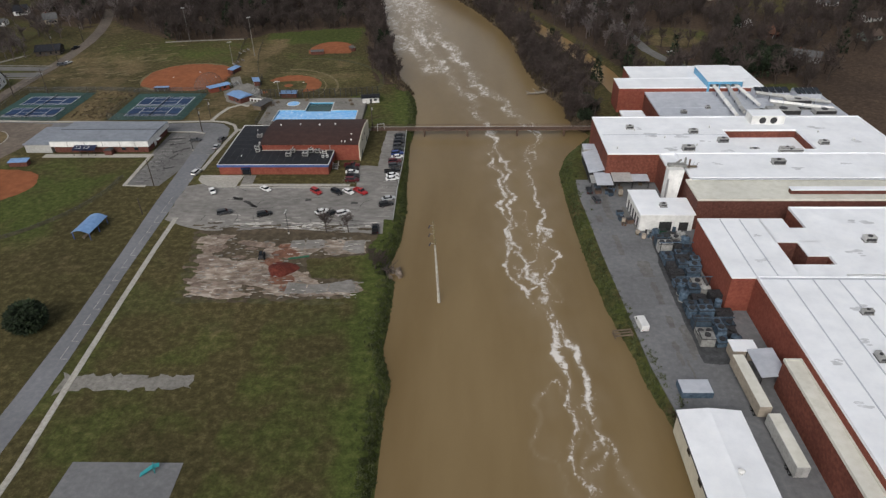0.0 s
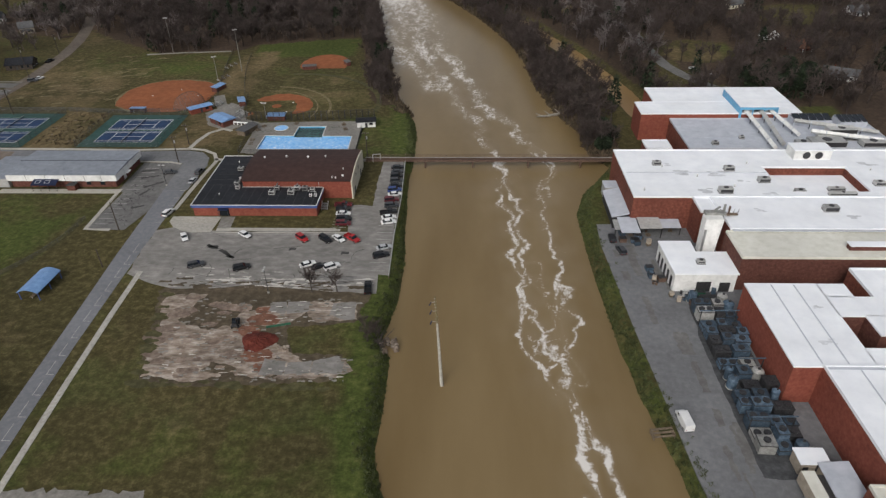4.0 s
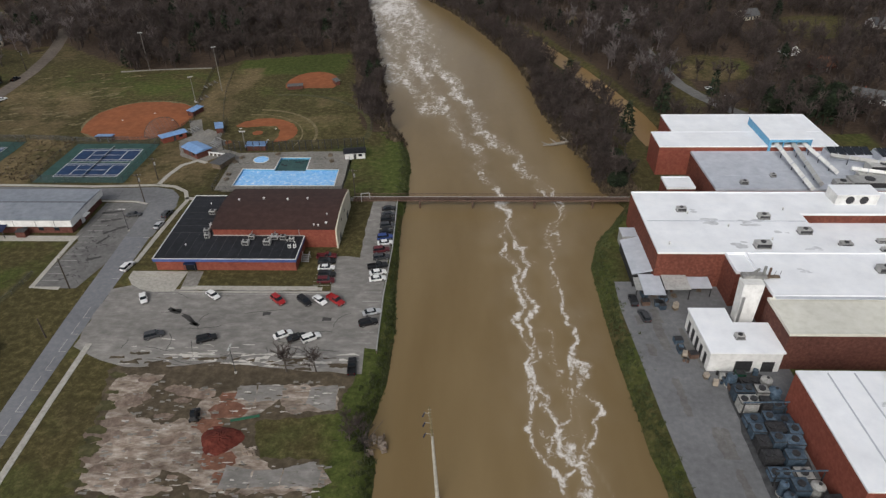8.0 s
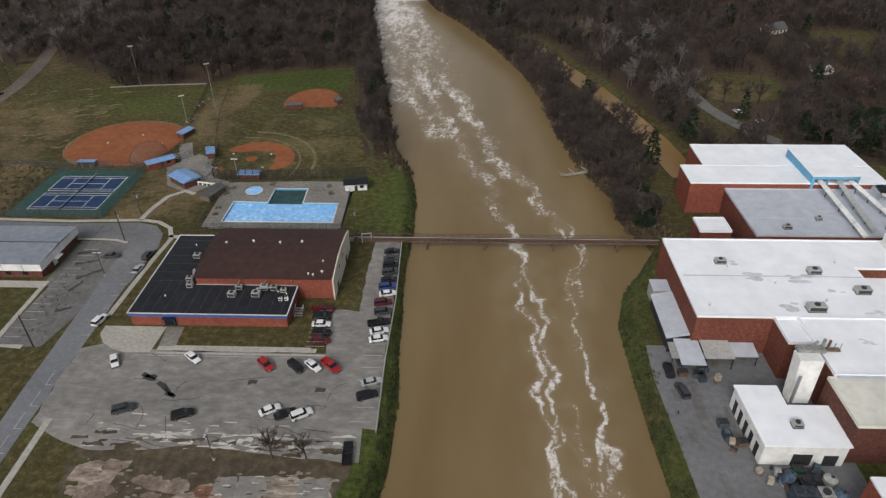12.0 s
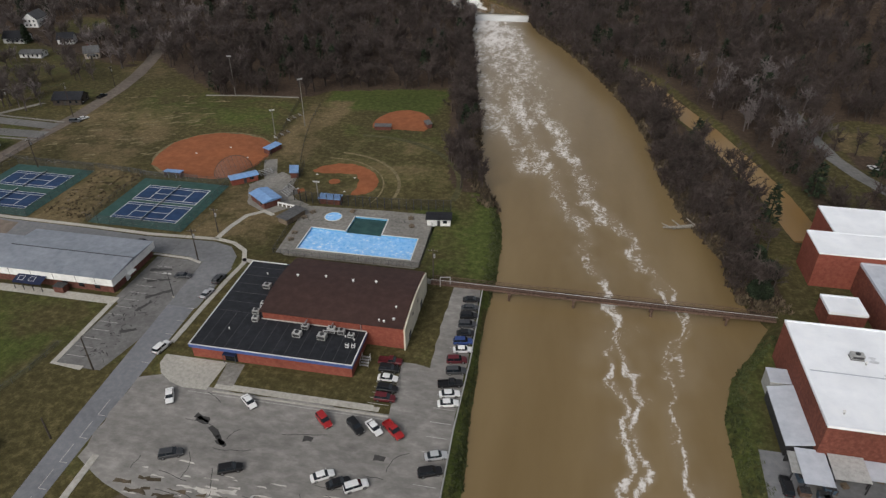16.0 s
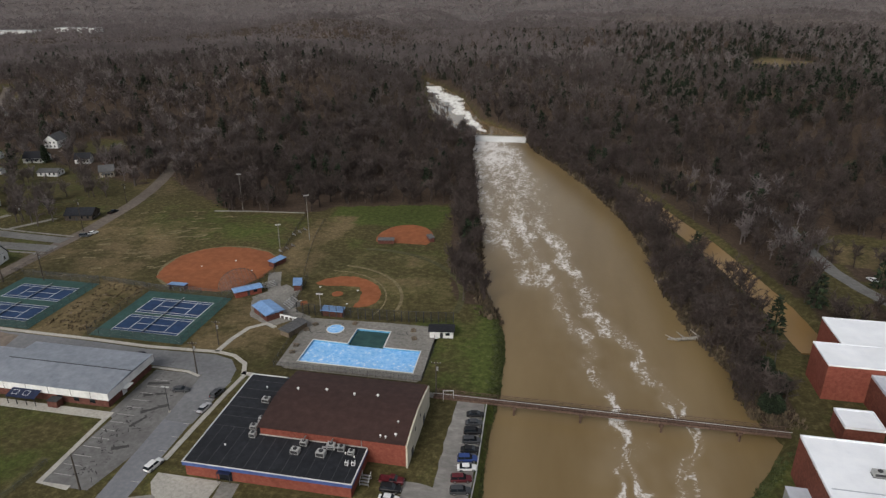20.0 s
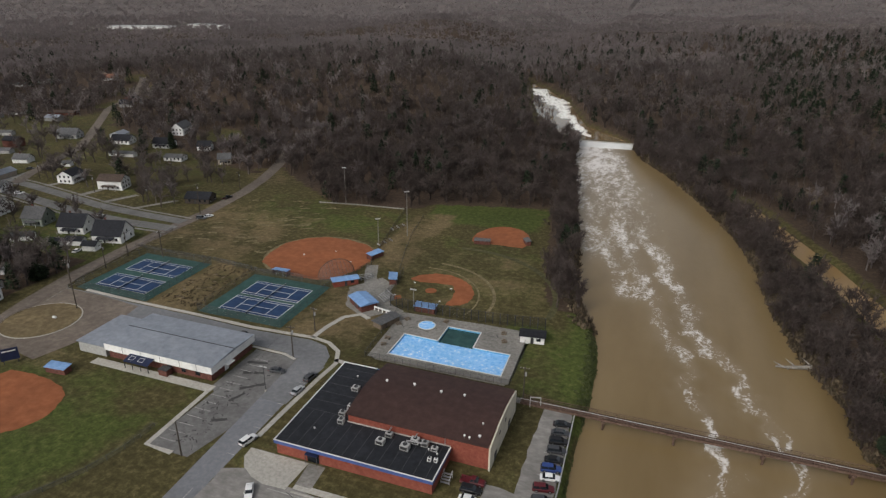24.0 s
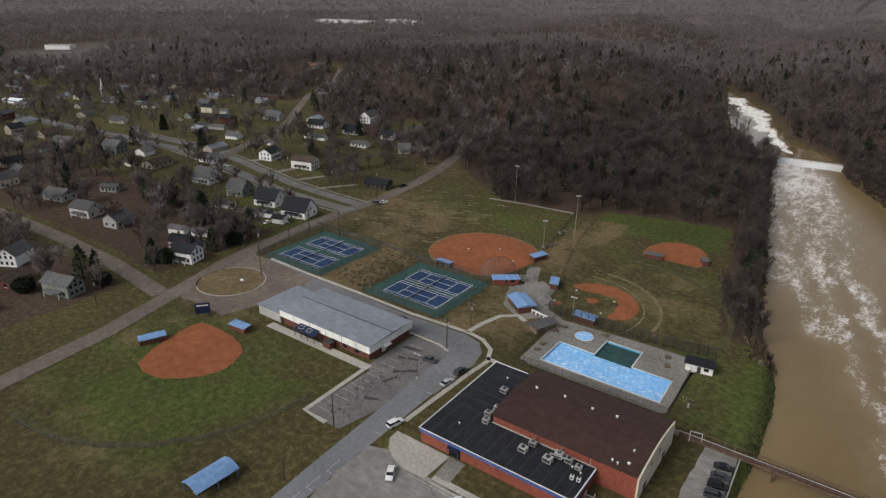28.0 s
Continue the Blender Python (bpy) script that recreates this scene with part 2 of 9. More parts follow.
M["clay"] = surface("infield_clay", [(0.205, 0.066, 0.025), (0.255, 0.086, 0.033), (0.31, 0.115, 0.05)], 0.35, 0.95, 0.2, 0.07, 0.22)
M["red_dirt"] = surface("red_dirt", [(0.075, 0.014, 0.009), (0.11, 0.023, 0.014), (0.155, 0.04, 0.026)], 0.8, 0.95, 0.6, 0.3, 0.3)
M["turf"] = surface("infield_grass", [(0.036, 0.036, 0.014), (0.068, 0.064, 0.026), (0.12, 0.105, 0.05)], 0.5, 0.95, 0.3, 0.1, 0.3)
M["white_roof"] = surface("white_membrane", [(0.77, 0.79, 0.825), (0.82, 0.84, 0.87), (0.86, 0.875, 0.895)], 0.3, 0.6, 0.05, 0.09, 0.11)
M["cream_roof"] = surface("cream_membrane", [(0.56, 0.55, 0.48), (0.64, 0.63, 0.56), (0.7, 0.69, 0.63)], 0.4, 0.7, 0.08, 0.06, 0.15)
M["roof_dirt"] = surface("roof_dirt", [(0.5, 0.515, 0.54), (0.6, 0.615, 0.64), (0.7, 0.715, 0.74)], 0.8, 0.7, 0.05, 0.2, 0.2)
M["grey_roof"] = surface("grey_membrane", [(0.4, 0.425, 0.475), (0.46, 0.485, 0.535), (0.52, 0.545, 0.59)], 0.4, 0.6, 0.08, 0.05, 0.16)
M["brick"] = surface("red_brick", [(0.11, 0.034, 0.022), (0.165, 0.052, 0.034), (0.22, 0.08, 0.055)], 1.2, 0.9, 0.25, 0.1, 0.3)
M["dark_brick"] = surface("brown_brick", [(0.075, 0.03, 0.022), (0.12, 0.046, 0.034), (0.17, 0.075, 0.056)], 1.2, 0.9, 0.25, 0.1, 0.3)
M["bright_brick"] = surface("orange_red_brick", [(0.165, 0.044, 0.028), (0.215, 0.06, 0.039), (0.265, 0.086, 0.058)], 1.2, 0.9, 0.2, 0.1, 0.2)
M["cream_wall"] = surface("cream_paint", [(0.5, 0.46, 0.36), (0.58, 0.54, 0.43), (0.63, 0.59, 0.48)], 0.8, 0.8, 0.1, 0.15, 0.2)
M["white_wall"] = surface("white_paint", [(0.64, 0.64, 0.62), (0.74, 0.74, 0.72), (0.8, 0.8, 0.78)], 0.8, 0.7, 0.08, 0.2, 0.2)
M["white_siding"] = surface("dull_white_siding", [(0.34, 0.335, 0.32), (0.46, 0.455, 0.44), (0.56, 0.555, 0.54)], 0.8, 0.8, 0.08, 0.1, 0.35, vary=0.45)
M["green_wall"] = surface("grey_green_siding", [(0.12, 0.14, 0.12), (0.17, 0.19, 0.165), (0.22, 0.24, 0.21)], 0.9, 0.8, 0.08, 0.2, 0.2)
M["tan_wall"] = surface("tan_siding", [(0.28, 0.24, 0.19), (0.36, 0.31, 0.25), (0.43, 0.38, 0.31)], 0.9, 0.8, 0.08, 0.2, 0.2)
M["black_roof"] = surface("black_tar_roof", [(0.009, 0.01, 0.013), (0.016, 0.0172, 0.0215), (0.028, 0.0295, 0.036)], 0.6, 0.75, 0.1, 0.07, 0.35)
M["brown_roof"] = surface("brown_metal_roof", [(0.036, 0.017, 0.014), (0.05, 0.025, 0.02), (0.068, 0.036, 0.03)], 0.5, 0.7, 0.05, 0.06, 0.3)
M["metal_roof"] = surface("grey_metal_roof", [(0.19, 0.21, 0.24), (0.245, 0.265, 0.3), (0.3, 0.325, 0.36)], 0.5, 0.5, 0.05, 0.05, 0.2, 0.1)
M["shingle"] = surface("dark_shingles", [(0.01, 0.0105, 0.014), (0.018, 0.019, 0.024), (0.03, 0.031, 0.037)], 1.5, 0.9, 0.2, 0.2, 0.3, vary=0.3)
M["grey_shingle"] = surface("grey_shingles", [(0.07, 0.07, 0.072), (0.12, 0.12, 0.122), (0.17, 0.17, 0.172)], 1.5, 0.9, 0.2, 0.2, 0.3, vary=0.4)
M["brown_shingle"] = surface("brown_shingles", [(0.05, 0.034, 0.026), (0.08, 0.056, 0.044), (0.12, 0.09, 0.072)], 1.5, 0.9, 0.2, 0.2, 0.3, vary=0.4)
M["blue_paint"] = surface("blue_fascia", [(0.04, 0.07, 0.2), (0.055, 0.095, 0.26), (0.075, 0.12, 0.31)], 0.8, 0.5, 0.05, 0.2, 0.2)
M["navy"] = surface("navy_canvas", [(0.008, 0.014, 0.045), (0.014, 0.022, 0.065)], 1.0, 0.7, 0.05)
M["blue_roof"] = surface("light_blue_metal", [(0.13, 0.24, 0.45), (0.175, 0.31, 0.54), (0.24, 0.39, 0.62)], 0.7, 0.45, 0.05, 0.2, 0.2)
M["sky_blue"] = surface("pale_blue_cladding", [(0.1, 0.3, 0.5), (0.13, 0.37, 0.58), (0.17, 0.43, 0.64)], 0.7, 0.5, 0.05, 0.15, 0.2)
# The near-white last colour paints glints on the pool water.
M["pool_paint"] = surface("pool_water_blue", [(0.15, 0.4, 0.78), (0.22, 0.5, 0.87), (0.3, 0.57, 0.9), (0.75, 0.85, 0.92)], 0.8, 0.2, 0.15, 0.12, 0.12)
M["deep_pool"] = surface("green_pool_water", [(0.012, 0.045, 0.042), (0.018, 0.06, 0.055), (0.028, 0.08, 0.07)], 0.3, 0.15, 0.1, 0.1, 0.2)
M["court_green"] = surface("court_green", [(0.02, 0.058, 0.052), (0.03, 0.078, 0.068), (0.045, 0.1, 0.088)], 0.5, 0.85, 0.1, 0.08, 0.3)
M["court_blue"] = surface("court_blue", [(0.009, 0.03, 0.082), (0.014, 0.043, 0.112), (0.025, 0.06, 0.145)], 0.5, 0.85, 0.1, 0.08, 0.3)
M["line"] = surface("white_line_paint", [(0.6, 0.6, 0.58), (0.75, 0.75, 0.73)], 2.0, 0.8, 0.0)
M["worn_line"] = surface("worn_line_paint", [(0.3, 0.29, 0.27), (0.55, 0.54, 0.51)], 1.0, 0.9, 0.0)
M["wood"] = surface("weathered_wood", [(0.1, 0.075, 0.05), (0.17, 0.13, 0.09), (0.24, 0.19, 0.14)], 2.0, 0.9, 0.2)
M["pole"] = surface("utility_pole_wood", [(0.035, 0.028, 0.022), (0.06, 0.048, 0.038), (0.09, 0.075, 0.06)], 2.0, 0.9, 0.2)
M["steel"] = surface("galvanised_steel", [(0.3, 0.3, 0.3), (0.4, 0.4, 0.4), (0.48, 0.48, 0.48)], 2.0, 0.5, 0.05, metal=0.6)
M["dark_steel"] = surface("dark_steel", [(0.03, 0.03, 0.032), (0.055, 0.055, 0.058), (0.085, 0.085, 0.088)], 2.0, 0.6, 0.05, metal=0.4)
M["rust"] = surface("rusty_steel", [(0.07, 0.04, 0.03), (0.12, 0.075, 0.055), (0.19, 0.13, 0.1)], 1.5, 0.85, 0.15, 0.2, 0.3)
M["unit"] = surface("pale_sheet_metal", [(0.4, 0.4, 0.38), (0.52, 0.52, 0.5), (0.6, 0.6, 0.58)], 1.5, 0.5, 0.05, metal=0.2, vary=0.3)
M["machine"] = surface("blue_grey_machinery", [(0.05, 0.083, 0.125), (0.09, 0.14, 0.195), (0.18, 0.235, 0.3)], 1.2, 0.6, 0.1, 0.3, 0.3, vary=0.6)
M["machine_pale"] = surface("pale_machinery", [(0.25, 0.25, 0.24), (0.38, 0.38, 0.36), (0.5, 0.5, 0.48)], 1.2, 0.6, 0.1, 0.3, 0.3, vary=0.5)
M["green_plastic"] = surface("green_plastic", [(0.015, 0.08, 0.045), (0.025, 0.12, 0.065)], 1.0, 0.5, 0.05)
M["teal"] = surface("teal_plastic", [(0.02, 0.22, 0.24), (0.04, 0.32, 0.34)], 1.0, 0.5, 0.05)
M["tyre"] = surface("tyre_rubber", [(0.012, 0.012, 0.012), (0.022, 0.022, 0.022)], 6.0, 0.85, 0.1)
M["rim"] = surface("wheel_rim", [(0.25, 0.25, 0.26), (0.4, 0.4, 0.41)], 6.0, 0.35, 0.0, metal=0.8)
M["glass"] = clear_glass("dark_window_glass", (0.012, 0.015, 0.019))
M["lamp"] = clear_glass("headlamp_glass", (0.55, 0.55, 0.52), 0.15)
M["tail"] = clear_glass("tail_lamp_glass", (0.25, 0.01, 0.01), 0.2)
M["mesh"] = screen("chain_link", (0.12, 0.12, 0.12), 0.8)
M["net"] = screen("dark_netting", (0.03, 0.03, 0.03), 0.72)
M["pale_bark"] = surface("weathered_trunk", [(0.2, 0.18, 0.155), (0.3, 0.275, 0.24), (0.4, 0.37, 0.33)], 1.5, 0.95, 0.3)
M["bark"] = surface("grey_bark", [(0.055, 0.045, 0.038), (0.085, 0.07, 0.06), (0.13, 0.11, 0.095)], 1.5, 0.95, 0.3)
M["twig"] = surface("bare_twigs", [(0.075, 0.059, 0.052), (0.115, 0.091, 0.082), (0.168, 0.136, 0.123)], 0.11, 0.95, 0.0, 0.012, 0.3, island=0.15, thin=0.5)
# Paler twig copies: distance haze is put into these two colours.
M["hazed_grey_twig"] = surface("hazed_grey_woods", [(0.2, 0.172, 0.166), (0.27, 0.233, 0.225), (0.34, 0.298, 0.288)], 0.06, 0.95, 0.0, 0.006, 0.3, island=0.1, thin=0.5)
M["half_hazed_twig"] = surface("half_hazed_brown_woods", [(0.115, 0.093, 0.085), (0.165, 0.136, 0.125), (0.23, 0.194, 0.179)], 0.09, 0.95, 0.0, 0.009, 0.3, island=0.12, thin=0.5)
M["needle"] = surface("evergreen_needles", [(0.012, 0.02, 0.01), (0.02, 0.032, 0.014), (0.032, 0.046, 0.02)], 0.4, 0.9, 0.0, 0.05, 0.3, island=0.5)
M["faint_seam"] = surface("dull_roof_seam", [(0.03, 0.031, 0.034), (0.11, 0.11, 0.115)], 0.5, 0.8, 0.0)
M["weeds"] = surface("bank_weeds", [(0.05, 0.062, 0.021), (0.076, 0.092, 0.033), (0.11, 0.125, 0.05)], 0.25, 0.9, 0.0, 0.05, 0.35, island=0.5)
M["brush"] = surface("brown_brush", [(0.06, 0.044, 0.028), (0.1, 0.076, 0.048), (0.15, 0.12, 0.08)], 0.3, 0.95, 0.0, 0.05, 0.3, island=0.5)
PAINT = {}
for key, c in (("white", (0.72, 0.72, 0.71)), ("black", (0.012, 0.012, 0.013)), ("red", (0.32, 0.02, 0.022)), ("silver", (0.4, 0.41, 0.42)),
               ("dark_grey", (0.05, 0.052, 0.056)), ("blue", (0.03, 0.06, 0.2)), ("maroon", (0.1, 0.015, 0.02))):
    PAINT[key] = surface(key + "_car_paint", [tuple(v * 0.9 for v in c), c], 2.0, 0.32, 0.0, 0.5, 0.1, spec=0.3)

# ---- mesh tools ----
class Build:
    """Gathers vertices and faces of one mesh."""

    def __init__(self):
        self.v, self.f = [], []

    def add(self, verts, faces):
        n = len(self.v)
        self.v += [tuple(p) for p in verts]
        self.f += [tuple(i + n for i in f) for f in faces]
        return self

    def box(self, x0, x1, y0, y1, z0, z1, cut=0.0):
        a, b = cut * (x1 - x0), cut * (y1 - y0)
        v = [(x0, y0, z0), (x1, y0, z0), (x1, y1, z0), (x0, y1, z0), (x0 + a, y0 + b, z1), (x1 - a, y0 + b, z1), (x1 - a, y1 - b, z1), (x0 + a, y1 - b, z1)]
        return self.add(v, [(3, 2, 1, 0), (4, 5, 6, 7), (0, 1, 5, 4), (1, 2, 6, 5), (2, 3, 7, 6), (3, 0, 4, 7)])

    def prism(self, poly, z0, z1):
        area = sum(a[0] * b[1] - b[0] * a[1] for a, b in zip(poly, poly[1:] + poly[:1]))
        poly = poly if area > 0 else poly[::-1]
        n = len(poly)
        v = [(x, y, z0) for x, y in poly] + [(x, y, z1) for x, y in poly]
        return self.add(v, [tuple(range(n, 2 * n))] + [(i, (i + 1) % n, (i + 1) % n + n, i + n) for i in range(n)])

    def tube(self, p0, p1, r0, r1=None, sides=6):
        r1 = r0 if r1 is None else r1
        p0, p1 = Vector(p0), Vector(p1)
        d = (p1 - p0).normalized()
        u = d.cross(Vector((0, 0, 1)) if abs(d.z) < 0.9 else Vector((1, 0, 0))).normalized()
        w = d.cross(u)
        v = []
        for p, r in ((p0, r0), (p1, r1)):
            v += [p + r * (math.cos(a) * u + math.sin(a) * w) for a in (2 * math.pi * i / sides for i in range(sides))]
        f = [(i, (i + 1) % sides, (i + 1) % sides + sides, i + sides) for i in range(sides)]
        return self.add(v, f + [tuple(range(sides))[::-1], tuple(range(sides, 2 * sides))])

    def strip(self, left, right, z0, z1):
        return self.prism(list(left) + list(right)[::-1], z0, z1)

    def mesh(self, name, material):
        me = bpy.data.meshes.new(name)
        me.from_pydata(self.v, [], self.f)
        me.materials.append(material)
        return me


def thing(name, x, y, z, rz, label, category, group="", kind=""):
    ob = new(name)
    ob.empty_display_size = 0.2
    ob.matrix_basis = pose(x, y, z, 0, 0, rz)
    return tagged(ob, label, category, group, kind)


def part(name, build, material, parent, label=""):
    me = build if isinstance(build, bpy.types.Mesh) else build.mesh(name, material)
    ob = new(name, me)
    ob.parent = parent
    return tagged(ob, label)


def piece(name, build, material, label, kind="structure", category=""):
    return tagged(new(name, build.mesh(name, material)), label, category, "", kind)


def ragged(poly, step=2.0, amp=0.5, seed=1):
    """The outline with many small irregular bends."""
    rg = random.Random(seed)
    res = []
    for a, b in zip(poly, poly[1:] + poly[:1]):
        n = max(1, int(math.dist(a, b) / step))
        for i in range(n):
            t = i / n
            res.append((a[0] + (b[0] - a[0]) * t + rg.uniform(-amp, amp), a[1] + (b[1] - a[1]) * t + rg.uniform(-amp, amp)))
    return res


def arc(cx, cy, r, a0, a1, n, ry=None):
    ry = r if ry is None else ry
    return [(cx + r * math.cos(radians(a0 + (a1 - a0) * i / n)), cy + ry * math.sin(radians(a0 + (a1 - a0) * i / n))) for i in range(n + 1)]


def offset(line, d):
    """The polyline moved sideways by d to its left."""
    res = []
    for i, p in enumerate(line):
        a, b = line[max(0, i - 1)], line[min(len(line) - 1, i + 1)]
        l = math.dist(a, b)
        res.append((p[0] - d * (b[1] - a[1]) / l, p[1] + d * (b[0] - a[0]) / l))
    return res


def raw_mesh(name, verts, tris, material):
    """A mesh of triangles from arrays."""
    me = bpy.data.meshes.new(name)
    me.vertices.add(len(verts))
    me.vertices.foreach_set("co", np.asarray(verts, np.float32).ravel())
    me.loops.add(3 * len(tris))
    me.loops.foreach_set("vertex_index", np.asarray(tris, np.int32).ravel())
    me.polygons.add(len(tris))
    me.polygons.foreach_set("loop_start", np.arange(0, 3 * len(tris), 3, dtype=np.int32))
    me.update(calc_edges=True)
    me.materials.append(material)
    return me

# ---- the lie of the land ----
WATER = -2.5
BANK_L = [(-200, -15), (60, -15.5), (77, -16.2), (100, -16.5), (106, -15.6), (119, -19.1), (132, -18.4), (147, -18.8), (152, -21.5), (156, -20.8), (168, -18.9), (186, -18.3), (204, -19.7),
          (220, -20.4), (240, -21.2), (258, -20.4), (277, -20.9), (291, -22.3), (302, -25), (319, -32), (339, -36.8), (368, -40.9), (405, -47.3), (463, -57.7), (529, -69.3), (581, -75.3),
          (592, -78), (613, -97), (636, -114), (725, -140), (766, -150), (857, -172), (893, -184), (905, -190), (1000, -232), (1300, -300)]
BANK_R = [(-200, 48), (60, 47), (78, 45.9), (95, 46), (106, 43.4), (122, 41.5), (133, 39.3), (156, 37.1), (186, 36.2), (215, 35.9), (229, 39.8), (240, 47), (251, 52.8), (264, 47), (285, 46.5),
          (306, 39.5), (335, 34), (372, 32), (412, 26), (465, 10.7), (511, -5.8), (554, -26), (588, -36), (600, -42), (608, -47), (650, -79), (700, -93), (772, -115), (843, -150), (880, -171), (893, -179), (905, -184), (1000, -226), (1300, -294)]
RACE = [(27, 470), (36, 452), (45, 424), (57, 390), (66, 356), (72, 330), (75, 306), (76, 299)]
WEIR = 592.0


def left_bank(y):
    return np.interp(y, [p[0] for p in BANK_L], [p[1] for p in BANK_L])


def right_bank(y):
    return np.interp(y, [p[0] for p in BANK_R], [p[1] for p in BANK_R])


def ease(a, b, v):
    t = np.clip((v - a) / (b - a), 0, 1)
    return t * t * (3 - 2 * t)


def rolling(x, y):
    return (np.sin(x * 0.011 + 1.3) * np.cos(y * 0.009 - 0.6) + 0.6 * np.sin(x * 0.023 - y * 0.017 + 2.0) + 0.5 * np.sin(x * 0.0043 + y * 0.0051)) / 2.1


def near_line(x, y, line):
    """Distance to a polyline."""
    best = np.full(np.shape(x), 1e9)
    for (ax, ay), (bx, by) in zip(line, line[1:]):
        dx, dy = bx - ax, by - ay
        t = np.clip(((x - ax) * dx + (y - ay) * dy) / (dx * dx + dy * dy), 0, 1)
        best = np.minimum(best, np.hypot(x - ax - t * dx, y - ay - t * dy))
    return best


def height(x, y):
    x, y = np.asarray(x, float), np.asarray(y, float)
    d = np.maximum(left_bank(y) - x, x - right_bank(y))
    lift = 4.0 * ease(560, 660, y)
    hills = 9 * ease(430, 700, y) * ease(10, 130, d) * (0.7 + 0.6 * rolling(x * 1.6, y * 1.6))
    r = np.hypot(x, y - 105)
    hills = hills + ease(900, 2600, r) * (-16 + 11 * rolling(x * 0.6, y * 0.6 + 40))
    hills = hills + 7 * ease(260, 420, -x) * ease(150, 330, y) * (0.5 + 0.5 * rolling(x, y)) + 6 * ease(100, 240, x) * ease(230, 420, y)
    hills = hills + 75 * ease(2700, 4400, r)
    knoll = np.exp(-((x + 250) / 150) ** 2 - ((y - 735) / 140) ** 2) + 0.5 * np.exp(-((x + 420) / 150) ** 2 - ((y - 960) / 150) ** 2)
    hills = hills + 25 * knoll * ease(15, 130, d) * ease(425, 600, y)
    ridge = np.maximum(0, np.sin(r * 0.0062 + 1.7 * np.sin(x * 0.0021 + 0.8) + 0.9 * np.sin(y * 0.0034)))
    hills = hills + 30 * ease(760, 1250, r) * (1 - ease(2500, 3200, r)) * ridge * ease(20, 160, d) * ease(-850, -500, x)
    hills = hills + 16 * np.exp(-((x - 190) / 70) ** 2 - ((y - 640) / 110) ** 2)
    land = lift + hills
    level = WATER + 2.6 * (y > WEIR)
    z = level + (land - level) * ease(0, 2.8, d)
    z = np.where(d < 0, level - 2.2 * ease(0, 4, -d), z)
    pool = (x > -86) & (x < -44) & (y > 259) & (y < 288)
    z = np.where(pool, -3.0, z)
    cut = near_line(x, y, RACE)
    z = np.where(y > 296, z - 2.4 * (1 - ease(4.5, 7.5, cut)), z)
    return z


def region(x, y, x0, x1, y0, y1, soft):
    return ease(x0 - soft, x0 + soft, x) * (1 - ease(x1 - soft, x1 + soft, x)) * ease(y0 - soft, y0 + soft, y) * (1 - ease(y1 - soft, y1 + soft, y))


def disc(x, y, cx, cy, r, soft):
    return 1 - ease(r - soft, r + soft, np.hypot(x - cx, y - cy))


EDGE_X = [-330, -260, -238, -205, -172, -129, -121, -66, -56, 0]
EDGE_Y = [640, 500, 440, 413, 389, 394, 405, 419, 419, 419]


def woods(x, y):
    """How wooded the land is, from 0 to 1."""
    x, y = np.asarray(x, float), np.asarray(y, float)
    lb, rb = left_bank(y), right_bank(y)
    left = ((x < lb - 2) & (y > np.interp(x, EDGE_X, EDGE_Y)) & (x > -330)).astype(float)
    left = np.maximum(left, ((x < lb - 1) & (x > lb - 13) & (y > 308)).astype(float))
    left = np.where((x < -245) & (y < 520), 0.0, left)
    west = ((x <= -228) & (y > 150)) * np.where(y + 0.35 * x > 338, 0.9, np.where(y < 285, 0.68, np.where(x > -480, 0.3, 0.48))) * np.where(x < -900, 0.9, 1.0)
    west = np.where((x < -250) & (y > 560 + 0.25 * (x + 250)), 0.95, west)
    right = ((x > rb + 0.5) & (y > 259)).astype(float)
    right = np.where((x > 96) & (y < 520) & (x > 60 + (y - 300) * 0.28), 0.78, right)
    right = np.where(near_line(x, y, BACK_ROAD) < np.where(y > 372, 2.5, 6), 0.0, np.where((x > 86) & (x < 104) & (y > 312) & (y < 352), 0.15, right))
    right = np.where((near_line(x, y, RACE) < 9.5) & (y < 480), 0.0, right)
    right = np.where((disc(x, y, 124, 388, 20, 2) + disc(x, y, 200, 445, 22, 2) + disc(x, y, 243, 955, 44, 5) + disc(x, y, 58, 488, 13, 2)) > 0.5, 0.0, right)
    left = np.where(disc(x, y, -322, 492, 18, 2) > 0.5, 0.0, left)
    west = np.where(disc(x, y, -322, 492, 18, 2) > 0.5, 0.0, west)
    right = np.where((x > 58) & (x < 158) & (y < 304), 0.0, right)
    w = np.where(x > rb, right, np.where((x < -228) & ((x < -245) | (y < 300)), west, left))
    w = np.where((y > 596) & (y < 860) & (x > lb - 9) & (x < lb), 0.3, w)
    w = np.where((near_line(x, y, FAR_FIELD) < 66), 0.0, w)
    for line, width in ((WEST_ROAD, 8), (FAR_ROAD, 8), (UPPER_ROAD, 7), (HILL_ROAD, 9), (SIDE_ROAD, 7)):
        w = np.where((near_line(x, y, line) < width) & ((y < 434) | (x < -300)), 0, w)
    w = np.where(near_line(x, y, [(-1290, 1440), (-1215, 1363)]) < 120, 0, w)
    return w


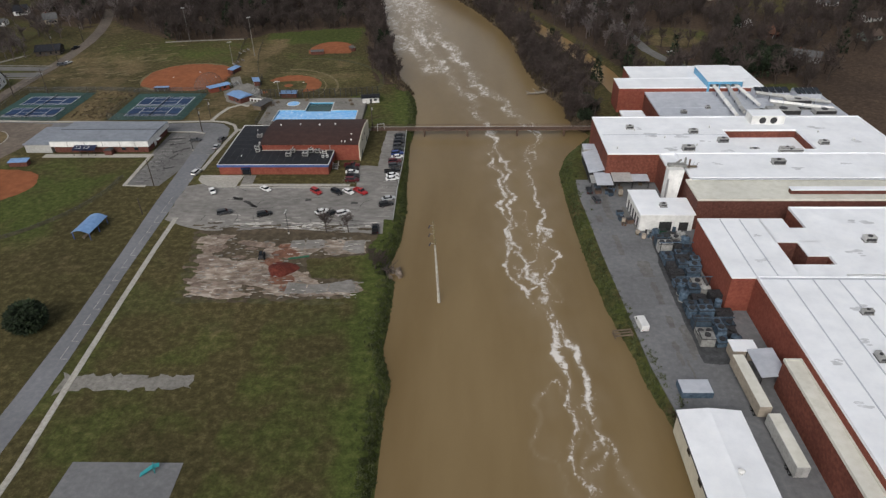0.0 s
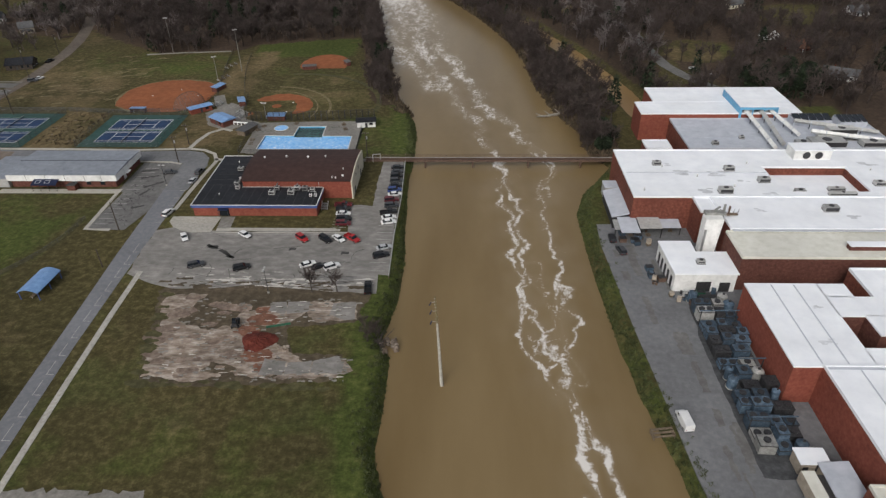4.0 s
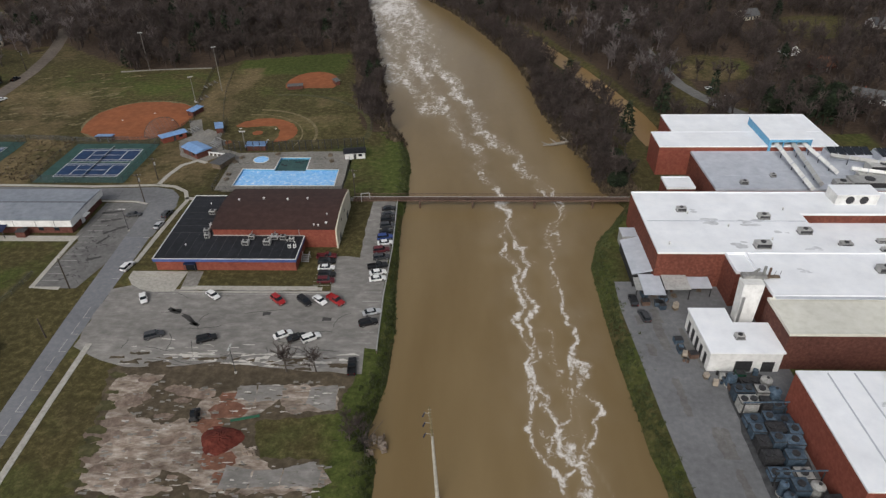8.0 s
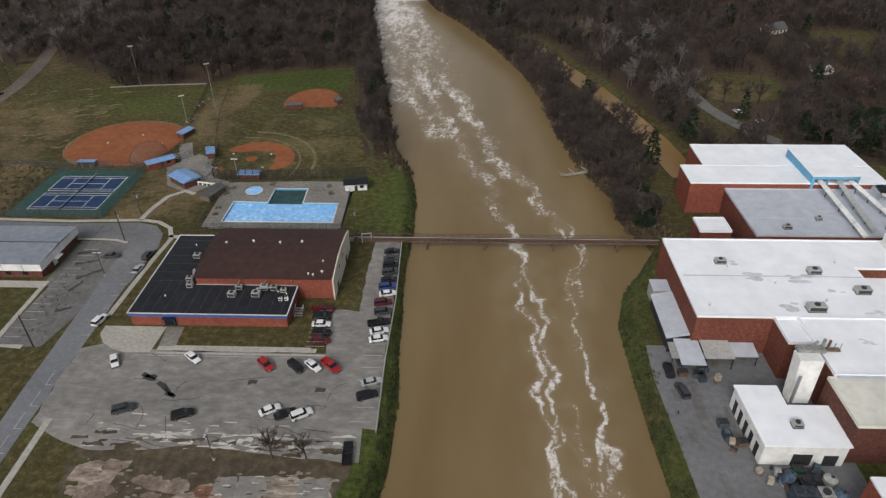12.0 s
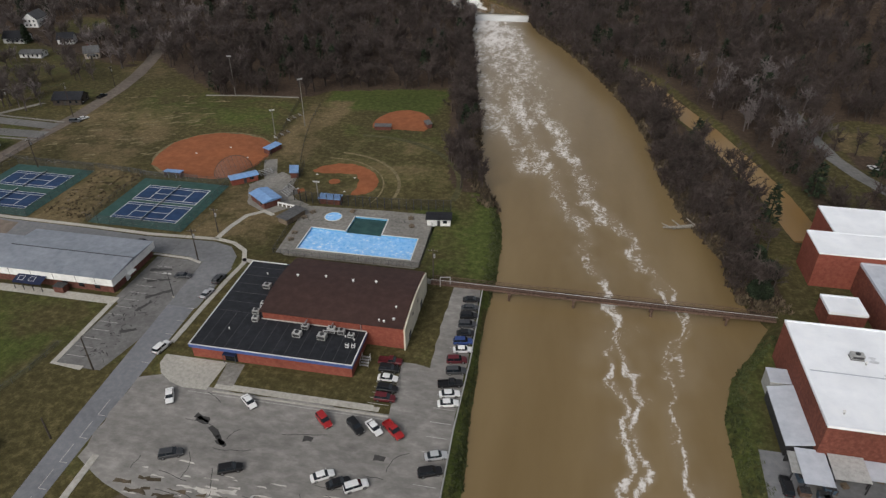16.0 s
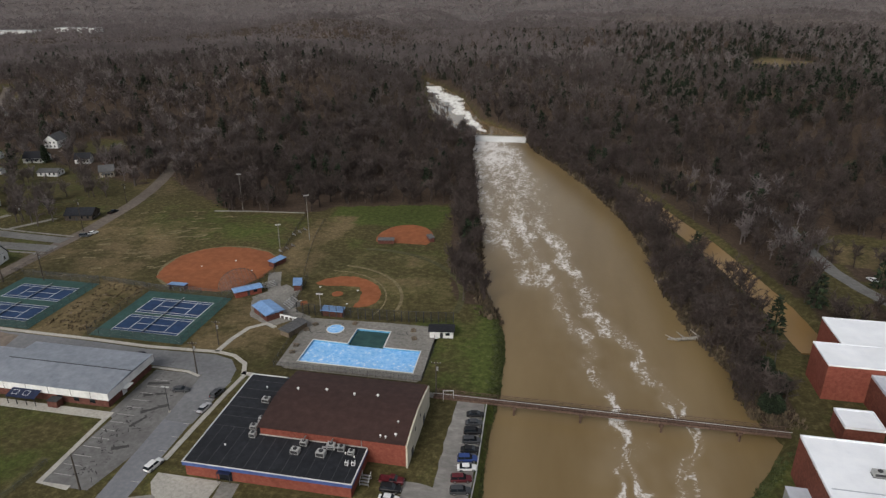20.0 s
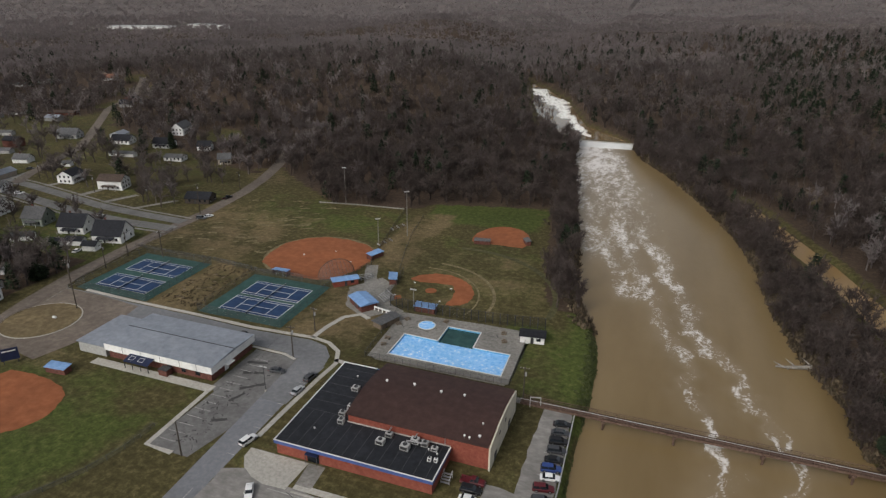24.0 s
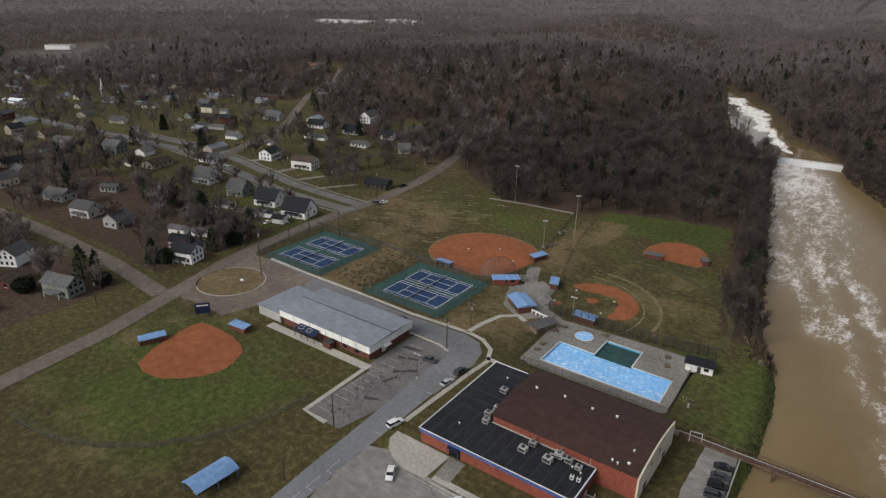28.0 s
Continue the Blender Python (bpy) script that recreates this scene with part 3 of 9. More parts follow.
WEST_ROAD = [(-191, 120), (-198, 170), (-201, 192), (-207, 214), (-217, 250), (-221, 272), (-223, 300), (-223.5, 325), (-223, 350), (-227, 388), (-232, 412), (-238, 432), (-245, 452), (-254, 474)]
FAR_FIELD = [(-985, 540), (-1045, 610), (-985, 690)]
FAR_ROAD = [(-222, 327), (-250, 326.5), (-280, 328.5), (-306, 332), (-346, 337), (-395, 341), (-454, 342), (-560, 330), (-700, 300)]
BACK_ROAD = [(124, 316), (113, 334), (106, 349), (101.5, 364), (99.5, 384), (99, 402), (98, 424), (95, 450)]
UPPER_ROAD = [(-224, 336.5), (-250, 338), (-280, 340.5), (-306, 344.5), (-340, 349), (-395, 353), (-454, 354)]
HILL_ROAD = [(-348, 348), (-358, 366), (-372, 395), (-386, 426), (-424, 475), (-466, 529), (-489, 580), (-530, 640)]
SIDE_ROAD = [(-212, 218), (-250, 222), (-290, 223), (-320, 222), (-420, 216), (-600, 210)]


def axis(parts):
    res = []
    for a, b, step in parts:
        n = max(1, round((b - a) / step))
        res += [a + (b - a) * i / n for i in range(n)]
    return np.array(res + [parts[-1][1]])


gx = axis([(-30000, -3600, 2640), (-3600, -1000, 130), (-1000, -450, 28), (-450, -230, 8), (-230, -60, 2.6), (-60, -8, 1.3), (-8, 32, 4), (32, 80, 1.3), (80, 180, 5), (180, 500, 16), (500, 3000, 125), (3000, 27000, 3000)])
gy = axis([(-500, 40, 45), (40, 60, 4), (60, 310, 2.2), (310, 480, 2.8), (480, 660, 6), (660, 1300, 16), (1300, 4600, 110), (4600, 36000, 3140)])
X, Y = np.meshgrid(gx, gy)
Z = height(X, Y)
nx, ny = len(gx), len(gy)
cell = (np.arange(ny - 1)[:, None] * nx + np.arange(nx - 1)[None, :]).ravel()
tri = np.concatenate([np.stack([cell, cell + 1, cell + nx + 1], 1), np.stack([cell, cell + nx + 1, cell + nx], 1)])
ground_mesh = raw_mesh("ground", np.stack([X, Y, Z], 2).reshape(-1, 3), tri, M["ground"])
wd = woods(X, Y)
shore = np.maximum(left_bank(Y) - X, X - right_bank(Y))
lush = 0.2 + 0.0 * X
lush += 0.95 * region(X, Y, -118, -64, 384, 416, 5)
lush += 0.2 * region(X, Y, -182, -128, 160, 206, 10) + 0.3 * region(X, Y, -300, -226, 278, 332, 8) + 0.35 * region(X, Y, 135, 330, 290, 400, 20)
lush += 0.32 * region(X, Y, -205, -128, 346, 386, 9) + 0.2 * region(X, Y, -100, -40, 300, 362, 10)
lush += 0.45 * ((shore > 0) & (shore < 11) & (Y < 320) & (X < 0)) * (1 - ease(5, 11, shore))
lush += 0.22 * ((X < 0) & (Y < 168) & (X > -50)) + 0.3 * region(X, Y, -205, -125, 165, 222, 14) - 0.3 * region(X, Y, -128, -104, 150, 200, 5)
lush += 0.4 * region(X, Y, -52, -22, 258, 296, 6) + 0.3 * ((X > 30) & (Y < 240)) + 0.08 * ((X < -225) & (X > -1000) & (Y < 620)) + 0.2 * region(X, Y, -95, -60, 60, 150, 12)
dry = 0.07 + 0.55 * region(X, Y, -178, -158, 260, 302, 3) + 0.5 * region(X, Y, -122, -92, 262, 300, 4) + 0.42 * region(X, Y, -232, -165, 300, 372, 14)
dry += 0.3 * region(X, Y, -102, -40, 296, 352, 6) + 0.3 * region(X, Y, -200, -185, 190, 222, 6)
dry += 0.35 * disc(X, Y, -201, 240, 14, 2) + 0.2 * region(X, Y, -195, -105, 148, 170, 8) + 0.5 * region(X, Y, -124, -104, 320, 392, 4) + 0.45 * disc(X, Y, 120, 380, 16, 4) + 0.7 * disc(X, Y, 243, 955, 44, 8) + 0.6 * disc(X, Y, 58, 488, 13, 4)
dry += 0.35 * disc(X, Y, -232, 432, 30, 10) + 0.3 * region(X, Y, -210, -160, 218, 228, 3)
bare = 0.9 * (wd > 0.5) + 0.22 * ((wd > 0.1) & (wd <= 0.5)) + 0.35 * region(X, Y, -92, -30, 120, 168, 5) + 0.6 * ((shore > 0) & (shore < 5) & (Y < 240) & (X > 0) & (Y < 100))
# Alpha drops with distance, and over FAR_FIELD, to bring in the haze-paled grey.
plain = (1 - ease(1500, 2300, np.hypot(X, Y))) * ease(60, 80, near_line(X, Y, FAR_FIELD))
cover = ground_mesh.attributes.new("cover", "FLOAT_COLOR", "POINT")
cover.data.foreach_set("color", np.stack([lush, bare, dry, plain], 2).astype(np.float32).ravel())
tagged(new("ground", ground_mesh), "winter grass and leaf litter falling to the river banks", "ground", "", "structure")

# ---- river ----
FOAM = [([(-52, 560), (-46.5, 500), (-36, 445), (-24, 390), (-13, 345), (-3, 311), (6, 283), (12, 258), (14, 238), (15.5, 210), (15, 188), (18, 162), (21.5, 143), (24.6, 126), (26.5, 106), (27.5, 94), (26.5, 80), (28, 60)], 3.2),
        ([(-40, 540), (-20, 420), (-1, 345), (9, 309), (18, 290), (26, 270), (30, 252), (30, 236), (25, 215), (25.5, 197), (25, 172), (25.5, 160), (23, 150)], 2.6),
        ([(-66, 540), (-57, 475), (-40, 398), (-17, 337)], 4.0), ([(16, 186), (23, 176), (26, 165), (23.5, 152), (26, 140)], 2.0), ([(30, 104), (33, 90), (31, 74)], 2.2), ([(22, 108), (22.5, 92), (23, 78)], 1.6)]


def water_sheet(name, xs_of, ys, level, foam_of, material, label, cols=60):
    rows = []
    for y in ys:
        a, b = xs_of(y)
        rows.append(np.stack([np.linspace(a, b, cols), np.full(cols, y), np.full(cols, level)], 1))
    v = np.array(rows).reshape(-1, 3)
    c = (np.arange(len(ys) - 1)[:, None] * cols + np.arange(cols - 1)[None, :]).ravel()
    t = np.concatenate([np.stack([c, c + 1, c + cols + 1], 1), np.stack([c, c + cols + 1, c + cols], 1)])
    me = raw_mesh(name, v, t, material)
    at = me.attributes.new("foam", "FLOAT", "POINT")
    at.data.foreach_set("value", foam_of(v[:, 0], v[:, 1]).astype(np.float32))
    return tagged(new(name, me), label, "water", "", "structure")


def vnoise(x, y, seed):
    """Smooth noise from 0 to 1 on a unit grid."""
    i, j = np.floor(x), np.floor(y)
    u, w = x - i, y - j
    u, w = u * u * (3 - 2 * u), w * w * (3 - 2 * w)

    def dot(a, b):
        return np.modf(np.abs(np.sin(a * 127.1 + b * 311.7 + seed * 74.7) * 43758.5453))[0]
    return (dot(i, j) * (1 - u) + dot(i + 1, j) * u) * (1 - w) + (dot(i, j + 1) * (1 - u) + dot(i + 1, j + 1) * u) * w


def river_foam(x, y):
    f = np.zeros(len(x))
    near_part, far_part = 1 - ease(250, 330, y), ease(215, 300, y)
    for i, (line, width) in enumerate(FOAM):
        wx = x + 7 * (vnoise(x / 17, y / 21, i) - 0.5) + 4.2 * (vnoise(x / 5, y / 6, i + 5) - 0.5) + 1.6 * (vnoise(x / 1.8, y / 2.2, i + 7) - 0.5)
        wy = y + 9 * (vnoise(x / 9, y / 12, i + 9) - 0.5)
        d = near_line(wx, wy, line)
        beat = vnoise(0 * y + 0.5, y / 15, i + 3)
        split = 4.6 * np.maximum(0, vnoise(0 * y + 2.5, y / 19, i + 13) - 0.42) / 0.58
        half = width * (0.2 + 0.42 * beat ** 1.5)
        strand = np.exp(-((d - split) / half) ** 2) * (0.55 + 0.55 * beat)
        halo = 0.5 * np.exp(-(d / (width * 2.3)) ** 2) * vnoise(x / 4, y / 5, i + 21)
        f = np.maximum(f, np.maximum(strand, halo) * near_part * (1.0 if i < 2 else 0.6))
        wide = width * (0.75 + 2.0 * ease(230, 440, y))
        f = np.maximum(f, np.exp(-(d / wide) ** 2) * (0.48 + 0.4 * vnoise(x / 5, y / 13, i + 31)) * far_part)
    lb, rb = left_bank(y), right_bank(y)
    u = (x - lb) / (rb - lb)
    streak = vnoise(x / 4.5 + 3 * vnoise(x / 20, y / 30, 41), y / 16, 43)
    churn = ease(300, 500, y) * (1 - ease(0.38, 0.95, u)) * (0.52 + 0.36 * streak) + ease(500, 580, y) * (1 - ease(0.7, 1.0, u)) * (0.2 + 0.4 * streak)
    return np.clip(np.maximum(f, churn), 0, 1)


def sky_glint(x, y):
    """Bright sky glint along the bend above the weir, painted through the foam mask."""
    line = [(-72, 600), (-92, 660), (-124, 755), (-158, 830)]
    d = near_line(x + 9 * (vnoise(x / 8, y / 14, 3) - 0.5), y + 14 * (vnoise(x / 10, y / 20, 4) - 0.5), line)
    return np.exp(-(d / (4 + 6.5 * ease(640, 740, y))) ** 4)


water_sheet("river", lambda y: (left_bank(y) - 2.5, right_bank(y) + 2.5), axis([(-200, 60, 20), (60, 300, 0.75), (300, 588, 2.4)]), WATER, river_foam, M["river"], "swollen muddy brown river with lines of white foam", 116)
water_sheet("upper_river", lambda y: (left_bank(y) - 2.5, right_bank(y) + 2.5), axis([(592.5, 950, 3)]), WATER + 2.6, sky_glint, M["pond"], "muddy water above the weir with a sky glint painted white", 40)
race = Build().strip(offset(RACE, 6), offset(RACE, -6), -2.2, -1.6)
piece("mill_race", race, M["race"], "narrow brown mill race beside the river", "structure", "water")
weir = thing("weir", 0, 0, 0, 0, "low concrete weir with white water pouring over", "weir", "", "structure")
part("weir_wall", Build().prism([(-80, 588.5), (-33, 590.5), (-33, 593), (-80, 591)], -5, WATER + 2.5), M["walk"], weir)
fall = Build()
for i in range(24):
    a, b = -78 + 44 * i / 24, -78 + 44 * (i + 1) / 24
    fall.add([(a, 580 + i * 0.08, WATER + 0.1), (b, 580 + i * 0.08, WATER + 0.1), (b, 588 + i * 0.08, WATER + 2.35), (a, 588 + i * 0.08, WATER + 2.35)], [(0, 1, 2, 3)])
part("falling_water", fall, M["line"], weir, "white falling water")

# ---- roads, lots and paths ----
road_l = [(-100, 30), (-99.5, 78), (-99.2, 99), (-99.6, 123), (-101.8, 158), (-104.0, 188), (-105.4, 216), (-106.6, 236), (-107.4, 246)]
road_r = [(-93.5, 30), (-93, 78), (-93.0, 97), (-93.4, 112), (-95.8, 147), (-96.9, 175), (-97.6, 201), (-98.2, 231), (-97, 248)]
piece("road", Build().strip(road_l, road_r, -0.3, 0.03), M["road"], "grey asphalt road running beside the park")
drive = [(-97.6, 228), (-97.2, 247), (-98.6, 254), (-102.6, 258.8), (-109, 260.6), (-132, 259.6), (-154, 260.6), (-184, 261), (-199, 262.5), (-214, 262), (-222, 270), (-220, 250), (-214, 225), (-203, 221), (-190, 223), (-181, 232),
         (-180, 244), (-176, 251), (-124, 251.5), (-112, 251), (-107, 247), (-106, 228)]
piece("park_drive", Build().prism(drive, -0.3, 0.034), M["asphalt"], "asphalt drive curving round to a turning circle")
piece("turning_circle", Build().prism(ragged([(-176.5, 250.6), (-178, 259.6), (-187, 260.4), (-199, 261.8), (-213.6, 261.4), (-221, 268), (-219.6, 250), (-213.6, 226), (-203, 221), (-190, 222), (-181.6, 221), (-177.4, 234), (-177, 246)], 4, 0.3, 9), -0.3, 0.046), M["tan_road"], "dusty tan paving round the traffic island")
island = thing("traffic_island", -201, 240, 0, 0, "round dry-grass island with a pale kerb", "traffic island", "", "structure")
part("sign_stone", Build().box(2.2, 3.8, 2.2, 2.9, 0.2, 0.75, 0.08), M["line"], island, "low white sign stone")
part("kerb", Build().prism(arc(0, 0, 12.6, 0, 355, 50), -0.2, 0.16), M["walk"], island)
part("grass_top", Build().prism(arc(0, 0, 12.2, 0, 355, 50), 0.1, 0.2), M["dry_grass"], island)
for name, line, wide, mat_key in (("west_road", WEST_ROAD, 3.6, "dusty_road"), ("far_road", FAR_ROAD, 3.6, "dark_asphalt"), ("upper_road", UPPER_ROAD, 3.2, "dark_asphalt"), ("hill_road", HILL_ROAD, 3.2, "dusty_road"), ("side_road", SIDE_ROAD, 3.4, "dusty_road"),
                                  ("back_road", BACK_ROAD, 3.2, "dark_asphalt")):
    me = Build()
    lift_road = {"upper_road": 0.18, "west_road": 0.16, "far_road": 0.2, "hill_road": 0.24, "side_road": 0.2, "back_road": 0.16}[name]
    fine = []
    for a, b in zip(line, line[1:]):
        n = max(1, int(math.dist(a, b) / 6))
        fine += [(a[0] + (b[0] - a[0]) * i / n, a[1] + (b[1] - a[1]) * i / n) for i in range(n)]
    fine.append(line[-1])
    rows = [offset(fine, wide), offset(fine, wide / 3), offset(fine, -wide / 3), offset(fine, -wide)]
    v = [(p[0], p[1], float(height(p[0], p[1])) + lift_road) for r in rows for p in r]
    n = len(fine)
    me.add(v, [(k * n + i, (k + 1) * n + i, (k + 1) * n + i + 1, k * n + i + 1) for k in range(3) for i in range(n - 1)])
    piece(name, me, M[mat_key], "grey asphalt street between lawns and houses")
for line, gap in ((UPPER_ROAD, -5.2), (FAR_ROAD, 5.6), (WEST_ROAD[4:9], -5.2)):
    edge = offset(line, gap)
    me = Build()
    for a, b in zip(edge, edge[1:]):
        n = max(1, int(math.dist(a, b) / 5))
        for i in range(n):
            p, q = [(a[0] + (b[0] - a[0]) * u / n, a[1] + (b[1] - a[1]) * u / n) for u in (i, i + 0.97)]
            me.add([(p[0], p[1] - 0.7, float(height(p[0], p[1] - 0.7)) + 0.2), (q[0], q[1] - 0.7, float(height(q[0], q[1] - 0.7)) + 0.2), (q[0], q[1] + 0.7, float(height(q[0], q[1] + 0.7)) + 0.2), (p[0], p[1] + 0.7, float(height(p[0], p[1] + 0.7)) + 0.2)], [(0, 1, 2, 3)])
    piece("street_walk", me, M["deck"], "grey concrete footway along the street")
for a, b, wide in (((-330, 352), (-326, 364), 1.6), ((-302, 348), (-299, 366), 1.8), ((-283, 345), (-276, 362), 1.7), ((-262, 343), (-250, 362), 1.6), ((-247, 321), (-247, 303), 1.6), ((-358, 352), (-362, 372), 1.7)):
    me = Build()
    n = 6
    pts = [(a[0] + (b[0] - a[0]) * k / n, a[1] + (b[1] - a[1]) * k / n) for k in range(n + 1)]
    me.add([(p[0] + e, p[1], float(height(p[0] + e, p[1])) + 0.15) for p in pts for e in (-wide, wide)], [(2 * k, 2 * k + 1, 2 * k + 3, 2 * k + 2) for k in range(n)])
    piece("driveway", me, M["deck"], "pale concrete driveway leading to a house")
lot = [(-97.4, 190), (-97.4, 201), (-92, 203.5), (-79, 201), (-37, 201), (-38.5, 218), (-31.5, 217), (-31.5, 251), (-23.6, 251), (-22.4, 200), (-21.8, 178), (-24.8, 178.5), (-24.2, 169.6), (-36, 170.3), (-47, 171.6), (-59, 173), (-70, 171.5), (-81, 171), (-90, 174.5), (-96.4, 178)]
piece("parking_lot", Build().prism(ragged(lot, 3, 0.35, 3), -0.3, 0.04), M["old_asphalt"], "cracked and worn asphalt parking lot")
lot2 = [(-120.4, 201.5), (-108, 201.5), (-105.2, 214), (-106.4, 236), (-107, 249.5), (-122, 249.5), (-122, 228), (-119.6, 226)]
piece("side_lot", Build().prism(lot2, -0.3, 0.042), M["dark_asphalt"], "patched asphalt lot beside a low building")
piece("mill_road", Build().prism([(47, 40), (46.5, 98), (44.4, 112), (41.4, 158), (40.6, 178), (39.8, 194), (40.4, 206), (72, 206), (74, 172), (75, 112), (75, 40)], -0.3, 0.04), M["asphalt"], "grey service road between river bank and mill")
piece("side_pad", Build().prism([(-77, 82.4), (-54.6, 82.6), (-54.2, 70), (-77.6, 70)], -0.3, 0.05), M["asphalt"], "pale asphalt pad in the grass")
piece("gravel_drive", Build().prism(ragged([(-92, 107), (-76, 106.8), (-61.6, 106.6), (-60.6, 103), (-74, 102.4), (-88, 102.4), (-92, 101)], 1.2, 0.8, 8), -0.3, 0.035), M["deck"], "short gravel drive leading into the grass")


def walkway(name, line, wide, label, mat_key="walk", top=0.12):
    return piece(name, Build().strip(offset(line, wide / 2), offset(line, -wide / 2), -0.2, top), M[mat_key], label)


walkway("pavement", [(-87.6, 30), (-87.6, 81), (-89.2, 104), (-91.1, 135), (-92.4, 160), (-93, 179)], 1.5, "pale concrete pavement along the road")
walkway("kerb_walk", [(-96.6, 214), (-96.2, 228), (-95.6, 242), (-94.8, 251), (-97.6, 257.4), (-102.8, 261), (-109, 262.2), (-116, 261.8), (-132, 261), (-154, 261.8), (-184, 262.2), (-206, 263.4)], 1.4, "pale concrete kerb walk round the drive")
walkway("gym_walk", [(-96, 252.6), (-91, 252), (-84, 251.2), (-79, 250.8)], 1.6, "pale concrete path behind the gym")
walkway("lot_walk", [(-121.4, 227.6), (-120.6, 201.8), (-112.6, 201.4)], 1.4, "pale concrete kerb round the side lot")
walkway("building_walk", [(-164, 226.9), (-120.6, 226.9)], 3.0, "pale concrete walk in front of the low building", top=0.1)
walkway("lot_divider", [(-124, 250.6), (-112, 250.2), (-107.6, 248.6)], 0.9, "pale concrete kerb along the drive")
walkway("park_path", [(-109.4, 262), (-108.6, 270), (-106.6, 278), (-102, 282), (-98, 280)], 1.7, "pale concrete path up to the ball fields")
walkway("front_walk", [(-78.6, 201.8), (-39.5, 201.8)], 1.3, "pale concrete walk along the parking lot")
walkway("front_kerb", [(-78.4, 200.2), (-37, 200.2)], 0.5, "pale concrete kerb of the parking lot")
walkway("dug_path", [(-117, 322), (-113, 312), (-108, 302), (-102, 296), (-96, 290), (-90, 287)], 5.0, "worn concrete apron between the ball fields", "deck", 0.06)
piece("apron", Build().prism(ragged([(-116, 300), (-108, 312), (-101, 308), (-99, 296), (-92, 288), (-100, 280), (-110, 286)], 2, 0.3, 4), -0.2, 0.055), M["deck"], "worn concrete apron round the concession stand")
piece("gym_forecourt", Build().prism([(-95.6, 209.8), (-95.4, 206.6), (-93.2, 203.5), (-89.6, 201.2), (-85.9, 200.1), (-80, 200.3), (-79.5, 209.8)], -0.2, 0.07), M["walk"], "pale concrete forecourt before the gym")
piece("entrance_path", Build().prism([(-79.4, 209.8), (-75, 209.8), (-74.4, 201.4), (-78.6, 201.4)], -0.2, 0.075), M["deck"], "grey concrete entrance path")
piece("gym_lawn_kerb", Build().prism([(-74.6, 202.5), (-41, 202.5), (-41, 202.9), (-74.6, 202.9)], -0.2, 0.1), M["walk"], "thin concrete lawn edging")
marks = Build()
for i in range(9):
    marks.box(-42.6, -37.8, 203.4 + 2.1 * i * 0.8, 203.55 + 2.1 * i * 0.8, 0.04, 0.052)
for i in range(17):
    y = 180 + 4.1 * i
    marks.box(-27.8, -23.2, y, y + 0.14, 0.04, 0.052)
marks.box(-84, -38, 199.2, 199.34, 0.042, 0.054)
for i in range(13):
    marks.box(-119.5, -114.6, 205 + 3.3 * i, 205.14 + 3.3 * i, 0.044, 0.055)
for i in range(8):
    marks.box(-100.0, -97.9, 206 + 5.4 * i, 206.13 + 5.4 * i, 0.037, 0.05)
for i in range(13):
    y = 112 + 6.4 * i
    x = float(np.interp(y, [97, 112, 147, 175, 201], [-93.0, -93.4, -95.8, -96.9, -97.6]))
    marks.box(x - 2.3, x - 0.5, y, y + 0.14, 0.032, 0.045)
    marks.add([(x - 2.3, y, 0.045), (x - 2.16, y, 0.045), (x - 2.34, y + 4.6, 0.045), (x - 2.48, y + 4.6, 0.045)], [(0, 1, 2, 3)])
piece("parking_lines", marks, M["worn_line"], "worn white parking bay lines on asphalt", "stuff")
rg = random.Random(21)
patches = Build()
for x, y, a, l in ((-76.6, 192.3, -12, 4.2), (-76.2, 191.6, -20, 3.4), (-72.2, 189.2, -38, 3.6), (-70, 187.3, -42, 3.4), (-69.4, 186.6, -30, 2.6), (-52, 191, 5, 2.2), (-36, 189, 0, 2.4), (-111, 232, 40, 7), (-115, 238, 20, 6), (-112, 226, 70, 5), (-117, 243, 10, 6), (-110, 216, 30, 4)):
    c, s = math.cos(radians(a)), math.sin(radians(a))
    poly = [(-l / 2, -0.6), (l / 2, -0.5), (l / 2, 0.5), (-l / 2, 0.7)]
    patches.prism(ragged([(x + c * u - s * w, y + s * u + c * w) for u, w in poly], 0.8, 0.25, int(abs(x * 7))), 0.0, 0.055)
piece("tar_patches", patches, M["tar"], "dark tar repairs in the parking lot", "stuff")
broken = Build()
for i in range(22):
    x, y = rg.uniform(-76, -30), 171.5 + rg.uniform(0, 4.5)
    broken.prism(ragged([(x, y), (x + rg.uniform(2, 7), y + rg.uniform(-0.3, 0.3)), (x + rg.uniform(2, 6), y + rg.uniform(0.4, 1.0)), (x, y + rg.uniform(0.3, 0.8))], 0.9, 0.25, i), 0.0, 0.058 + 0.002 * (i % 7))
for i in range(34):
    x, y, l = rg.uniform(-84, -32), rg.choice([rg.uniform(171.6, 176), rg.uniform(171.6, 181)]), rg.uniform(0.8, 4)
    t = rg.uniform(-0.06, 0.02)
    broken.prism(ragged([(x, y), (x + l, y + l * t), (x + l * 0.9, y + l * t + rg.uniform(0.12, 0.4)), (x + 0.2, y + rg.uniform(0.1, 0.35))], 0.7, 0.1, i + 90), 0.0, 0.05 + 0.001 * (i % 9))
soil = Build()
for i in range(30):
    x, y, l, w = rg.uniform(-86, -28), rg.uniform(170.6, 175.5), rg.uniform(1.5, 6), rg.uniform(0.3, 1.1)
    soil.prism(ragged([(x, y), (x + l, y + rg.uniform(-0.3, 0.3)), (x + l * 0.9, y + w), (x + 0.2, y + w * 0.8)], 0.8, 0.3, i + 300), 0.0, 0.072 + 0.0006 * i)
